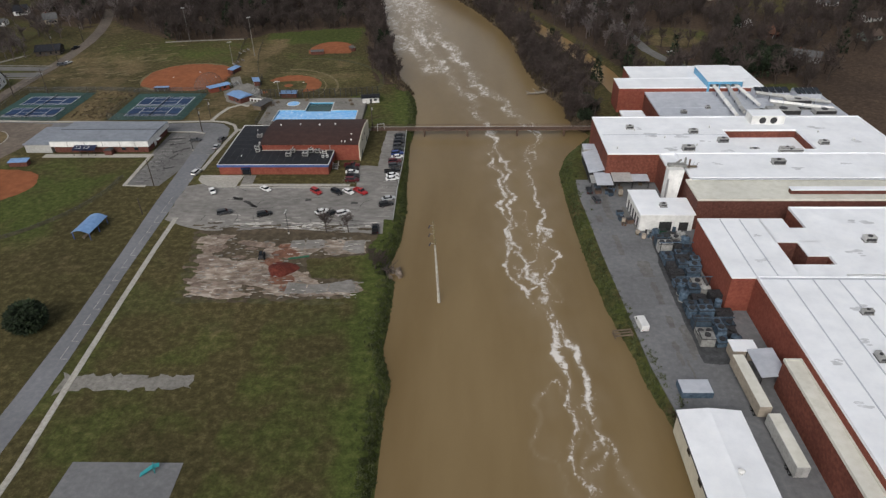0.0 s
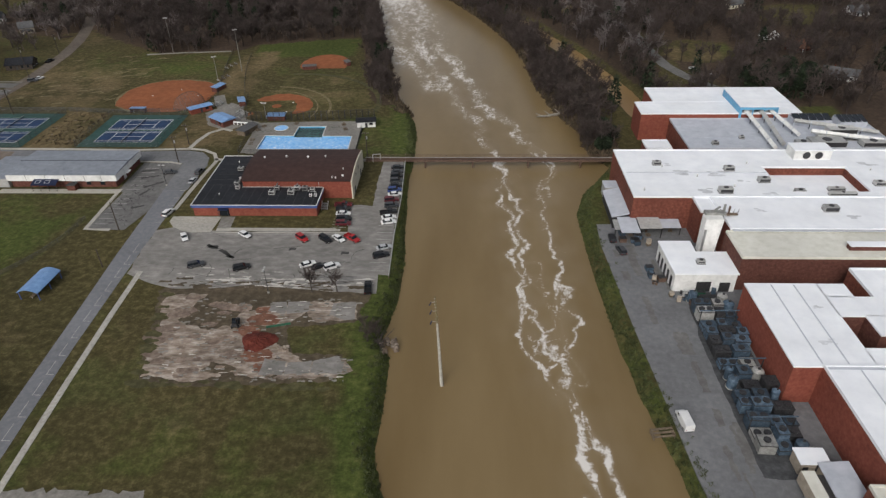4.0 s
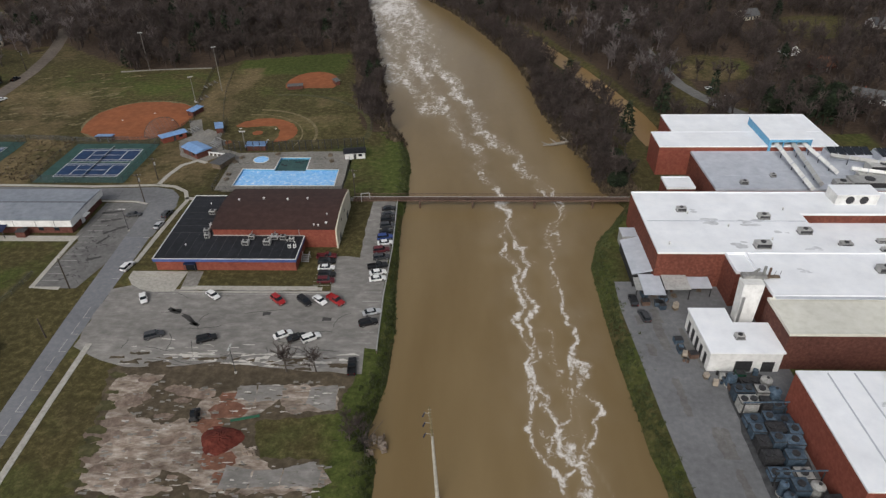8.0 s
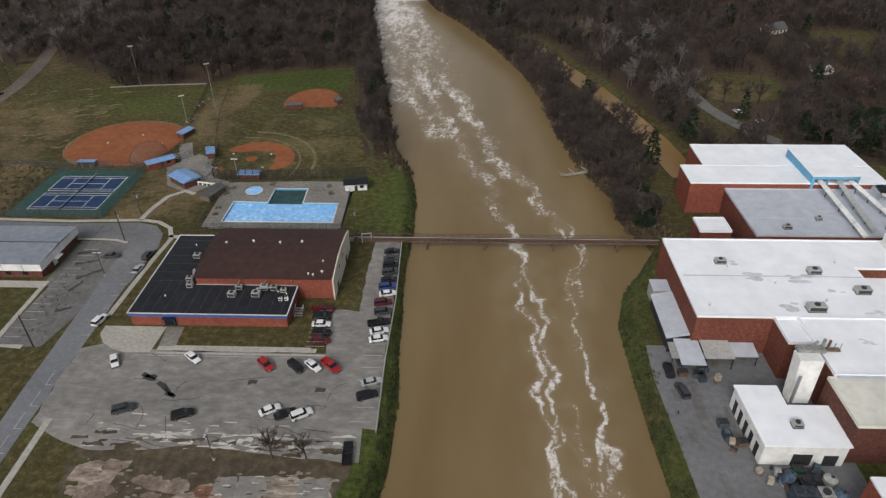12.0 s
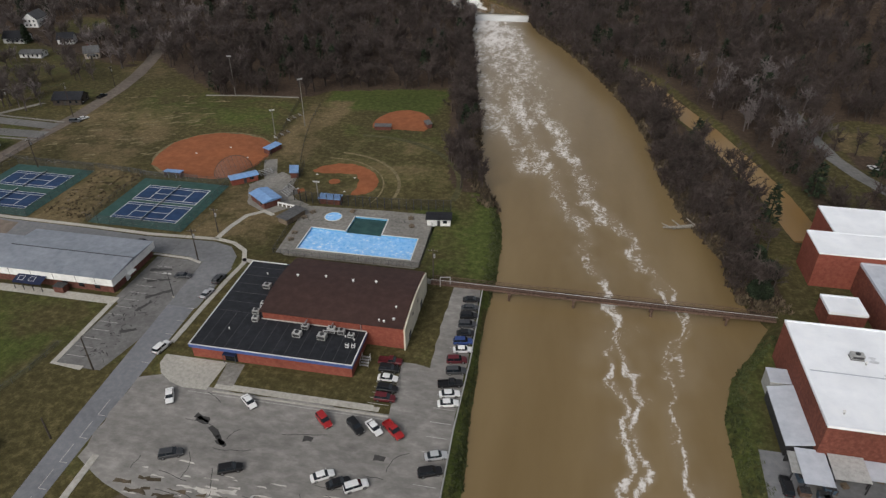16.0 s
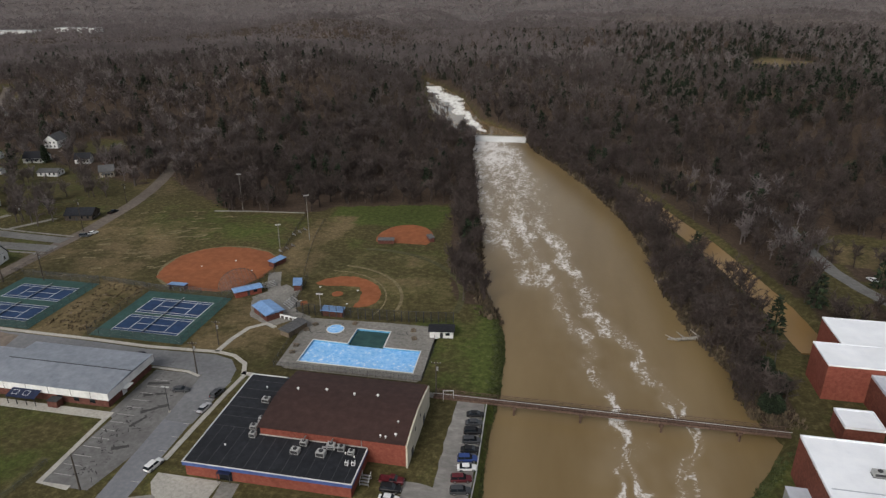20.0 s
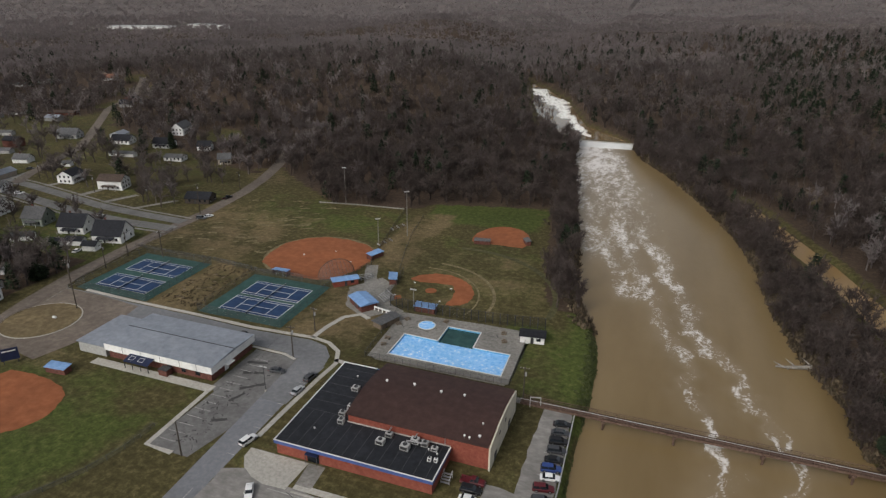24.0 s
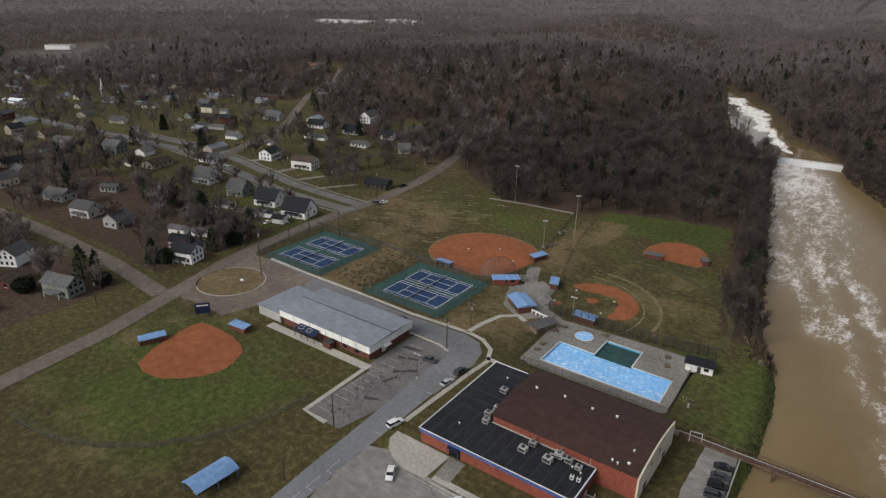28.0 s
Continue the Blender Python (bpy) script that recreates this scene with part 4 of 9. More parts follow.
piece("soil_patches", soil, M["mud"], "brown soil washed over the edge of the lot", "stuff")
cracks = Build()
for i in range(24):
    x, y = rg.uniform(-92, -28), rg.choice([rg.uniform(171, 179), rg.uniform(176, 200)])
    a, pts = rg.choice([0.0, 0.05, 1.5, -0.1]) + rg.uniform(-0.15, 0.15), [(x, y)]
    for k in range(rg.randrange(3, 8)):
        a += rg.uniform(-0.35, 0.35)
        x, y = x + 1.4 * math.cos(a), y + 1.1 * math.sin(a)
        pts.append((x, y))
    if max(p[0] for p in pts) < -24 and min(p[1] for p in pts) > 170.5 and max(p[1] for p in pts) < 200:
        cracks.strip(offset(pts, 0.06), offset(pts, -0.06), 0.0, 0.063)
for i in range(120):
    x, y, r = rg.uniform(-119, -109), rg.uniform(204, 247), rg.uniform(0.2, 0.8)
    a = rg.uniform(0, 3.1)
    c, s = math.cos(a), math.sin(a)
    w = rg.uniform(0.08, 0.26) * r
    cracks.prism(ragged([(x - c * r - s * w, y - s * r + c * w), (x - c * r + s * w, y - s * r - c * w), (x + c * r + s * w, y + s * r - c * w), (x + c * r - s * w, y + s * r + c * w)], 0.5, 0.2, i), 0.0, 0.05 + 0.0006 * (i % 20))
piece("asphalt_cracks", cracks, M["tar"], "dark cracks and tar marks in the old asphalt", "stuff")
worn_marks = Build()
for i in range(22):
    x, y, l, w = rg.uniform(42, 56), rg.uniform(100, 200), rg.uniform(3, 12), rg.uniform(0.6, 2.2)
    if x < right_bank(y) + 6:
        continue
    worn_marks.prism(ragged([(x, y), (x + w, y), (x + w - 0.03 * l, y + l), (x - 0.03 * l, y + l)], 0.8, 0.3, i + 200), 0.0, 0.05 + 0.0006 * i)
piece("worn_marks", worn_marks, M["dark_asphalt"], "darker worn patches in the service road", "stuff")
piece("broken_edges", broken, M["chip"], "pale broken concrete strips at the edge of the lot", "stuff")

# ---- large buildings ----
def block(name, x0, x1, y0, y1, h, roof_key, wall_key, label, parapet=0.35):
    ob = thing(name, x0, y0, 0, 0, label, "building", "mill buildings")
    w, d = x1 - x0, y1 - y0
    part("wall", Build().box(0, w, 0, d, -1, h - 0.4), M[wall_key], ob)
    part("roof", Build().box(0.3, w - 0.3, 0.3, d - 0.3, h - 0.4, h), M[roof_key], ob)
    for a in ((-0.05, w + 0.05, -0.05, 0.3), (-0.05, w + 0.05, d - 0.3, d + 0.05), (-0.05, 0.3, 0.3, d - 0.3), (w - 0.3, w + 0.05, 0.3, d - 0.3)):
        part("coping", Build().box(*a, h - 0.4, h + parapet), M[roof_key], ob)
    return ob


mill = [
        ("mill_block", 72.6, 150, 185.5, 203.9, 11.1, "white_roof", "brick", "red-brick mill wing under a white flat roof"),
        ("mill_block", 67.5, 72.5, 195.6, 203.9, 10.7, "white_roof", "brick", "narrow red-brick stair block in the corner of the mill"),
        ("mill_block", 71.3, 140, 172.5, 185.4, 10.4, "cream_roof", "dark_brick", "red-brick mill wing under a cream flat roof"),
        ("mill_block", 96.1, 150, 134, 168, 10.2, "white_roof", "brick", "red-brick mill wing beside a dark light-well"),
        ("mill_block", 73.6, 150, 60, 132.2, 10.8, "white_roof", "bright_brick", "long red-brick mill hall under a seamed white roof"),
        ("mill_block", 67, 128, 270.5, 283, 11, "white_roof", "bright_brick", "red-brick north mill range under a white roof", 0.1),
        ("mill_block", 74.6, 128, 283.1, 299.4, 11.02, "white_roof", "bright_brick", "red-brick north mill range end under a white roof", 0.1),
        ("mill_block", 78, 150, 243, 270.4, 8.8, "grey_roof", "brick", "lower mill wing under a grey roof"),
        ("mill_block", 65.4, 74.6, 250.6, 258.4, 5.2, "white_roof", "brick", "small red-brick outhouse under a white roof"),
        ("mill_block", 69.8, 73.5, 60, 105, 8.4, "cream_roof", "brick", "low red-brick lean-to with a cream roof")]
mill_obs = [block(*m) for m in mill]
hall = thing("mill_block", 50, 204, 0, 0, "long red-brick mill hall whose white flat roof has a sunken bay", "building", "mill buildings")
for a, b, c, d in ((0, 45.5, 0, 33), (71.5, 100, 0, 33), (45.5, 71.5, 20, 33), (45.5, 71.5, 0, 3.5)):
    part("wall", Build().box(a, b, c, d, -1, 10.6), M["brick"], hall)
    part("roof", Build().box(a, b, c, d, 10.6, 11), M["white_roof"], hall)
part("sunken_roof", Build().box(45.5, 71.5, 3.5, 20, 7.7, 8.1), M["white_roof"], hall, "lower white roof in the sunken bay")
for a in ((-0.05, 100.05, -0.05, 0.3), (-0.05, 100.05, 32.7, 33.05), (-0.05, 0.3, 0.3, 32.7), (99.7, 100.05, 0.3, 32.7), (45.2, 71.8, 20, 20.35), (71.5, 71.85, 3.5, 20)):
    part("coping", Build().box(*a, 11, 11.3), M["white_roof"], hall)
court = thing("mill_block", 67.7, 132.3, 0, 0, "red-brick mill wing round a deep open light-well", "building", "mill buildings")
ring = ((0, 17.1, 0, 28.7), (17.1, 28.3, 0, 5.6), (17.1, 28.3, 16.6, 23.6), (17.1, 23.6, 23.6, 28.7), (22.9, 28.3, 10.0, 16.6))
# Well-side walls take a darker brick: the well's shade is put into their colour.
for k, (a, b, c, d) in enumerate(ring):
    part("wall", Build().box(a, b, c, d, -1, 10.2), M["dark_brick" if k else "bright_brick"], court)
    part("roof", Build().box(a - 0.1, b + 0.1, c - 0.1, d + 0.1, 10.2, 10.6), M["white_roof"], court)
part("yard_floor", Build().box(17.1, 28.3, 5.6, 28.7, 3.0, 3.2), M["dark_asphalt"], court, "dark floor of the light-well")


def roof_seams(x0, x1, y0, y1, z, step, along_x, label):
    b = Build()
    n = int(((y1 - y0) if along_x else (x1 - x0)) / step)
    for i in range(1, n):
        if along_x:
            b.box(x0, x1, y0 + i * step, y0 + i * step + 0.3, z, z + 0.07)
        else:
            b.box(x0 + i * step, x0 + i * step + 0.3, y0, y1, z, z + 0.07)
    return piece("roof_seams", b, M["grey_roof"], label, "stuff")


roof_seams(74.2, 149, 61, 131.5, 10.8, 6.2, False, "grey seams running along the white mill roof")
roof_seams(68.2, 84.6, 133, 160.4, 10.6, 5.4, False, "grey seams running along the white mill roof")
roof_seams(79, 149, 243.6, 269.8, 8.8, 9, True, "grey seams across the grey mill roof")
roof_seams(51, 95, 205, 236, 11, 15, True, "faint grey seams across the white mill roof")


def roof_unit(x, y, z, w, d, h, rz=0, label="pale sheet-metal ventilation unit on a flat roof", mat_key="unit"):
    ob = thing("roof_unit", x, y, z, rz, label, "ventilation unit", "roof units")
    part("casing", Build().box(-w / 2, w / 2, -d / 2, d / 2, 0.15, h), M[mat_key], ob)
    part("base", Build().box(-w / 2 - 0.1, w / 2 + 0.1, -d / 2 - 0.1, d / 2 + 0.1, 0, 0.15), M["dark_steel"], ob)
    part("fan_cowl", Build().tube((0, 0, h), (0, 0, h + 0.2), min(w, d) * 0.32, sides=10), M["dark_steel"], ob)
    part("grille", Build().box(-w / 2 + 0.15, w / 2 - 0.15, -d / 2 - 0.03, -d / 2, 0.35, h - 0.2), M["dark_steel"], ob)
    return ob


def roof_vent(x, y, z, r=0.35, h=0.9):
    ob = thing("roof_vent", x, y, z, 0, "small white pipe vent with a cap", "vent", "roof vents")
    part("pipe", Build().tube((0, 0, 0), (0, 0, h * 0.7), r * 0.6, sides=8), M["unit"], ob)
    part("cap", Build().tube((0, 0, h * 0.7), (0, 0, h), r, r * 0.5, 8), M["white_wall"], ob)


for x, y, w, d, h in ((62, 226, 2.6, 1.6, 1.2), (84, 222, 3, 2, 1.3), (92, 214, 3.4, 2, 1.4), (78, 207, 4, 2.2, 1.6), (126, 212, 3, 2, 1.2), (112, 205.4, 8, 1.2, 0.9), (104, 196, 4, 2.2, 1.6), (93, 118, 2.5, 1.2, 1.2),
                          (88, 103, 1.2, 2.6, 1.2), (99, 92, 1.2, 3, 1.3), (110, 150, 3, 2, 1.5), (118, 141, 3, 3, 2)):
    roof_unit(x, y, 11 if y > 185 else 10.8 if y < 132 else 10.2, w, d, h, 0, "grey ventilation unit on the white mill roof")
for i in range(10):
    if not 94 < 54 + 9.3 * i < 123:
        roof_vent(54 + 9.3 * i, 208 + 23 * ((i * 37) % 10) / 10, 11)
roof_unit(103, 212, 8.1, 3, 2, 1.2, 0, "grey ventilation unit in the sunken roof bay")
roof_unit(115, 214, 8.1, 5, 1.4, 0.9, 0, "long grey ventilation unit in the sunken roof bay")
blots = Build()
br = random.Random(63)
for x, y, r, z in ((69, 220, 2.6, 11), (79, 219, 3.0, 11), (73.5, 208, 2.4, 11), (91, 206.5, 1.8, 11), (66, 226, 1.6, 11), (86, 214, 1.4, 11), (130, 226, 2.6, 11), (138, 214, 2.2, 11), (84, 196, 1.8, 11.1), (110, 192, 2.2, 11.1), (126, 196, 1.6, 11.1),
                   (79, 102, 1.6, 10.8), (87, 108, 1.8, 10.8), (78, 90, 1.6, 10.8), (92, 120, 1.8, 10.8), (98, 100, 2.2, 10.8), (78, 140, 1.5, 10.6), (81, 152, 1.2, 10.6), (104, 144, 2.2, 10.2), (112, 160, 2.6, 10.2)):
    for k in range(5):
        px, py, q = x + br.uniform(-r, r), y + br.uniform(-r, r) * 0.6, r * br.uniform(0.2, 0.5)
        blots.prism(ragged(arc(px, py, q * 1.4, 0, 330, 11, q * 0.6), 0.5, 0.12, int(px * 10)), z, z + 0.008 + 0.004 * k)
piece("roof_blots", blots, M["roof_dirt"], "grey dirt blots where water stands on the white roofs", "stuff")
# Grey strips paint the shadow band along the parapet line between roofs.
for x0, x1, y0, y1, z in ((72.9, 149, 185.0, 185.5, 11.12), (74, 149, 131.6, 132.1, 10.83)):
    piece("roof_gutter", Build().box(x0, x1, y0 - 0.5, y1 + 0.4, z - 0.2, z), M["grey_roof"], "grey strip painted for the shadow band between two roofs")
# raised monitor strip and stair tower of the mill
low = thing("roof_monitor", 100, 176, 10.4, 0, "dark sunken glazing along the mill wing", "roof monitor")
part("body", Build().box(0, 30, 0, 1.8, 0, 1.4), M["dark_brick"], low)
part("roof", Build().box(-0.2, 30.2, -0.3, 2.1, 1.4, 1.6), M["white_roof"], low)
tower = thing("penthouse", 104, 270.2, 8.8, 0, "pale-blue clad roof penthouse with an open front and white roof", "penthouse")
part("side_wall", Build().add([(0, 0, 0), (0.4, 0, 0), (0.4, 19.8, 0), (0, 19.8, 0), (0, 0, 4.8), (0.4, 0, 4.8), (0.4, 19.8, 5.2), (0, 19.8, 5.2)], [(3, 2, 1, 0), (4, 5, 6, 7), (0, 1, 5, 4), (1, 2, 6, 5), (2, 3, 7, 6), (3, 0, 4, 7)]), M["sky_blue"], tower)
part("side_wall", Build().box(14.0, 14.4, 0, 19.8, 2.0, 4.9), M["sky_blue"], tower)
part("lintel", Build().box(0.4, 14.0, 0, 0.5, 3.7, 4.8), M["sky_blue"], tower, "blue beam over the open front")
# Dark sheet across the interior, painting the shade behind the open front.
part("back_wall", Build().box(0.4, 14.0, 6.0, 6.4, 2.2, 4.8), M["dark_steel"], tower, "dark sheet for the shade inside the open front")
for k in range(4):
    part("column", Build().box(0.5 + 4.3 * k, 0.9 + 4.3 * k, 0.05, 0.45, 0, 3.7), M["sky_blue"], tower)
part("roof", Build().add([(-0.3, -0.3, 4.8), (14.7, -0.3, 4.8), (14.7, 20, 5.25), (-0.3, 20, 5.25), (-0.3, -0.3, 5.1), (14.7, -0.3, 5.1), (14.7, 20, 5.55), (-0.3, 20, 5.55)], [(3, 2, 1, 0), (4, 5, 6, 7), (0, 1, 5, 4), (1, 2, 6, 5), (2, 3, 7, 6), (3, 0, 4, 7)]), M["white_roof"], tower)
for i, (x0, y0, x1, y1, r) in enumerate(((107, 272, 106.4, 241, 0.9), (112.8, 272, 110.4, 244, 0.9), (116.4, 272, 119, 252, 0.8), (121, 262, 148, 254, 0.8), (123, 252, 146, 247, 0.8))):
    duct = thing("roof_duct", x0, y0, 0, 0, "long pale inclined duct across the mill roof", "duct", "roof ducts")
    part("duct_body", Build().tube((0, 0, 11.6), (x1 - x0, y1 - y0, 10.2), r, sides=4), M["unit" if i % 2 else "white_wall"], duct)
    for k in (0.2, 0.5, 0.8):
        part("duct_leg", Build().tube(((x1 - x0) * k, (y1 - y0) * k, 8.7), ((x1 - x0) * k, (y1 - y0) * k, 11.6 - 1.4 * k - r * 0.5), 0.15, sides=5), M["dark_steel"], duct)
        part("flange", Build().tube(((x1 - x0) * k, (y1 - y0) * k, 11.6 - 1.4 * k), ((x1 - x0) * (k + 0.012), (y1 - y0) * (k + 0.012), 11.6 - 1.4 * k - 0.02), r * 1.15, sides=4), M["grey_roof"], duct)
for x, y, w, d in ((122, 263.6, 14, 5.4), (138, 262, 10, 6)):
    sky = thing("roof_skylight", x, y, 8.8, 0, "sloping dark-glazed skylight range on the mill roof", "skylight", "roof skylights")
    part("body", Build().box(0, w, 0, d, 0, 2.2), M["grey_roof"], sky)
    for k in range(5):
        part("pane", Build().add([(w * k / 5 + 0.15, -0.1, 2.22), (w * (k + 1) / 5 - 0.15, -0.1, 2.22), (w * (k + 1) / 5 - 0.15, d * 0.8, 3.2), (w * k / 5 + 0.15, d * 0.8, 3.2), (w * k / 5 + 0.15, -0.1, 2.1), (w * (k + 1) / 5 - 0.15, -0.1, 2.1)], [(0, 1, 2, 3), (4, 5, 1, 0)]), M["glass"], sky)
    part("back_slope", Build().add([(0, d * 0.8, 3.2), (w, d * 0.8, 3.2), (w, d, 2.2), (0, d, 2.2)], [(0, 1, 2, 3)]), M["white_roof"], sky)
plant = thing("plant_box", 107.4, 229.6, 11, 0, "white roof plant box with two dark round openings", "plant box")
part("casing", Build().box(0, 12, 0, 6, 0, 3.2), M["white_wall"], plant)
part("top", Build().box(-0.15, 12.15, -0.15, 6.15, 3.2, 3.4), M["white_roof"], plant)
# Flat dark discs on the solid casing paint the shade inside two openings.
for x in (4.0, 8.0):
    part("opening", Build().tube((x, -0.06, 1.5), (x, 0.0, 1.5), 1.25, sides=16), M["dark_steel"], plant, "dark disc for the shade inside a round opening")
for i, (x, y, w, d, h) in enumerate(((126, 246, 12, 5, 2.2), (136, 256.6, 10, 4, 2.2), (132, 251, 14, 2.4, 1.6), (118, 246, 5, 3, 1.6), (142, 246, 8, 4, 1.8), (99, 252, 1.6, 1.4, 1.0), (88, 247, 2.2, 1.6, 1.1))):
    roof_unit(x, y, 8.8, w, d, h, 0, "pale roof plant box with dark openings", "unit")
bin_ob = thing("hopper_tower", 67.2, 190.4, 0, 0, "tall white sheet-metal hopper tower against the mill", "tower")
part("casing", Build().add([(-2.1, -5.2, 3), (2.1, -5.2, 3), (2.1, -2.4, 3), (-2.1, -2.4, 3), (-0.8, -2.2, 12.4), (4.2, -2.2, 12.4), (4.2, 1, 12.4), (-0.8, 1, 12.4)], [(0, 1, 5, 4), (1, 2, 6, 5), (2, 3, 7, 6), (3, 0, 4, 7), (4, 5, 6, 7), (3, 2, 1, 0)]), M["white_wall"], bin_ob)
for dx, dy in ((-1.9, -5), (1.9, -5), (1.9, -2.6), (-1.9, -2.6)):
    part("leg", Build().box(dx - 0.12, dx + 0.12, dy - 0.12, dy + 0.12, 0, 3), M["dark_steel"], bin_ob)
part("head_frame", Build().box(-0.4, 5.4, 0.2, 2.0, 12.4, 13.2), M["machine_pale"], bin_ob)
part("walkway", Build().box(3.6, 9.4, 1.6, 2.8, 11.6, 11.8), M["wood"], bin_ob, "weathered plank walkway")
for k in range(5):
    part("brace", Build().tube((3.8 + 1.3 * k, 1.7, 11.8), (4.6 + 1.3 * k, 2.7, 13.0), 0.06, sides=5), M["dark_steel"], bin_ob)
part("ladder", Build().box(-1.9, -1.3, -5.4, -5.2, 0.2, 11.0), M["steel"], bin_ob)
part("elbow_pipe", Build().tube((1.4, 0.6, 13.2), (3.8, 1.6, 14.4), 0.3, sides=8), M["machine_pale"], bin_ob)
# Right side covered by a sheet much darker than the white casing.
part("side_panel", Build().add([(2.15, -5.2, 3), (2.15, -2.4, 3), (4.25, 1, 12.4), (4.25, -2.2, 12.4), (2.2, -5.2, 3), (2.2, -2.4, 3), (4.3, 1, 12.4), (4.3, -2.2, 12.4)], [(0, 1, 2, 3), (7, 6, 5, 4), (4, 5, 1, 0), (6, 7, 3, 2)]), M["dark_steel"], bin_ob, "dark sheet over the right side of the tower")
part("pipe", Build().tube((5, 1.4, 11.2), (5, 1.4, 15.2), 0.35, sides=8), M["machine_pale"], bin_ob)
part("pipe", Build().tube((6.8, 2.2, 11.2), (6.8, 2.2, 14.2), 0.3, sides=8), M["rust"], bin_ob)
# white works building, lean-to and sheds on the river side
works = thing("works_building", 54.2, 171.6, 0, 0, "white sheet-metal works building with a stepped roof", "building")
part("wall", Build().prism([(0.6, 0), (16.7, 0), (16.7, 10), (8.4, 10), (8.4, 15.4), (0, 15.4)], -0.5, 5.6), M["white_wall"], works)
part("roof", Build().prism([(0.3, -0.3), (17, -0.3), (17, 10.3), (8.7, 10.3), (8.7, 15.7), (-0.3, 15.7)], 5.6, 6.0), M["white_roof"], works)
# Thin dark panels on the closed walls paint the shade inside open bays.
part("door", Build().box(6.6, 10.4, -0.06, 0.0, 0, 3.2), M["dark_steel"], works, "dark panel for the shade inside a loading door")
part("door", Build().box(12.6, 15.4, -0.06, 0.0, 0, 3.0), M["dark_steel"], works, "dark panel for the shade inside a loading door")
for k in range(5):
    part("loading_bay", Build().box(0.46 - 0.106 * k, 0.6, 1.6 + 2.7 * k, 3.0 + 2.7 * k, 0, 3.6), M["dark_steel"], works, "dark panel for the shade inside a loading bay")
roof_unit(62.6, 176.4, 6.0, 2, 1.6, 1.0)
lean = thing("lean_to", 44.6, 205, 0, 0, "grey sheet-metal lean-to against the brick mill", "lean-to")
part("roof", Build().add([(0, 0, 3.4), (5.3, 0, 4.6), (5.3, 17, 4.6), (0, 17, 3.4), (0, 0, 3.1), (5.3, 0, 4.3), (5.3, 17, 4.3), (0, 17, 3.1)], [(0, 1, 2, 3), (7, 6, 5, 4), (4, 5, 1, 0), (6, 7, 3, 2), (7, 4, 0, 3), (5, 6, 2, 1)]), M["grey_roof"], lean)
part("wall", Build().box(0.3, 5.3, 0.3, 16.7, -0.5, 3.2), M["dark_steel"], lean)
hut = thing("tank_house", 45.4, 222.6, 0, 0, "small pale-blue box at the mill corner", "shed")
part("casing", Build().box(0, 4.4, 0, 4.6, -0.5, 4.2), M["unit"], hut)
part("lid", Build().box(-0.1, 4.5, -0.1, 4.7, 4.2, 4.4), M["grey_roof"], hut)
for x0, x1, y0, y1, h in ((46, 51.6, 196.2, 204.6, 3.6), (51.8, 58.4, 198, 203.8, 4.0), (58.6, 64.4, 199.4, 203.8, 3.4), (44.6, 47.8, 199, 204, 3.0)):
    shed = thing("open_shed", x0, y0, 0, 0, "open shed with a pale sheet roof on posts", "shed", "yard sheds")
    part("roof", Build().add([(0, 0, h - 0.5), (x1 - x0, 0, h - 0.5), (x1 - x0, y1 - y0, h), (0, y1 - y0, h), (0, 0, h - 0.65), (x1 - x0, 0, h - 0.65), (x1 - x0, y1 - y0, h - 0.15), (0, y1 - y0, h - 0.15)], [(0, 1, 2, 3), (4, 5, 1, 0), (5, 6, 2, 1), (6, 7, 3, 2), (7, 4, 0, 3), (7, 6, 5, 4)]), M["grey_roof" if h in (3.4, 3.6) else "unit"], shed)
    for px in (0.2, x1 - x0 - 0.2):
        for py in (0.2, y1 - y0 - 0.2):
            part("post", Build().box(px - 0.1, px + 0.1, py - 0.1, py + 0.1, 0, h - 0.7), M["dark_steel"], shed)
    part("back_wall", Build().box(0.1, x1 - x0 - 0.1, y1 - y0 - 0.15, y1 - y0, 0, h - 0.2), M["dark_steel"], shed)
store = thing("warehouse", 44.8, 66, 0, 0, "low cream-walled warehouse with a white roof by the river", "warehouse")
part("wall", Build().box(0.2, 12.6, 0, 27.6, -1.5, 4.6), M["cream_wall"], store)
part("roof", Build().add([(-0.2, -0.2, 4.6), (6.4, -0.2, 5.3), (13, -0.2, 4.6), (-0.2, 27.9, 4.6), (6.4, 27.9, 5.3), (13, 27.9, 4.6), (-0.2, -0.2, 4.3), (13, -0.2, 4.3), (-0.2, 27.9, 4.3), (13, 27.9, 4.3)], [(0, 1, 4, 3), (1, 2, 5, 4), (3, 4, 5, 9, 8), (0, 3, 8, 6), (2, 7, 9, 5), (0, 6, 7, 2, 1)]), M["white_roof"], store)
roof_vent(52, 78, 5.1, 0.7, 1.2)
part("gutter", Build().box(-0.35, -0.2, -0.2, 27.9, 4.35, 4.6), M["dark_steel"], store)
for y in (4, 11, 18):
    part("window", Build().box(0.12, 0.2, y, y + 1.6, 2.2, 3.2), M["glass"], store)


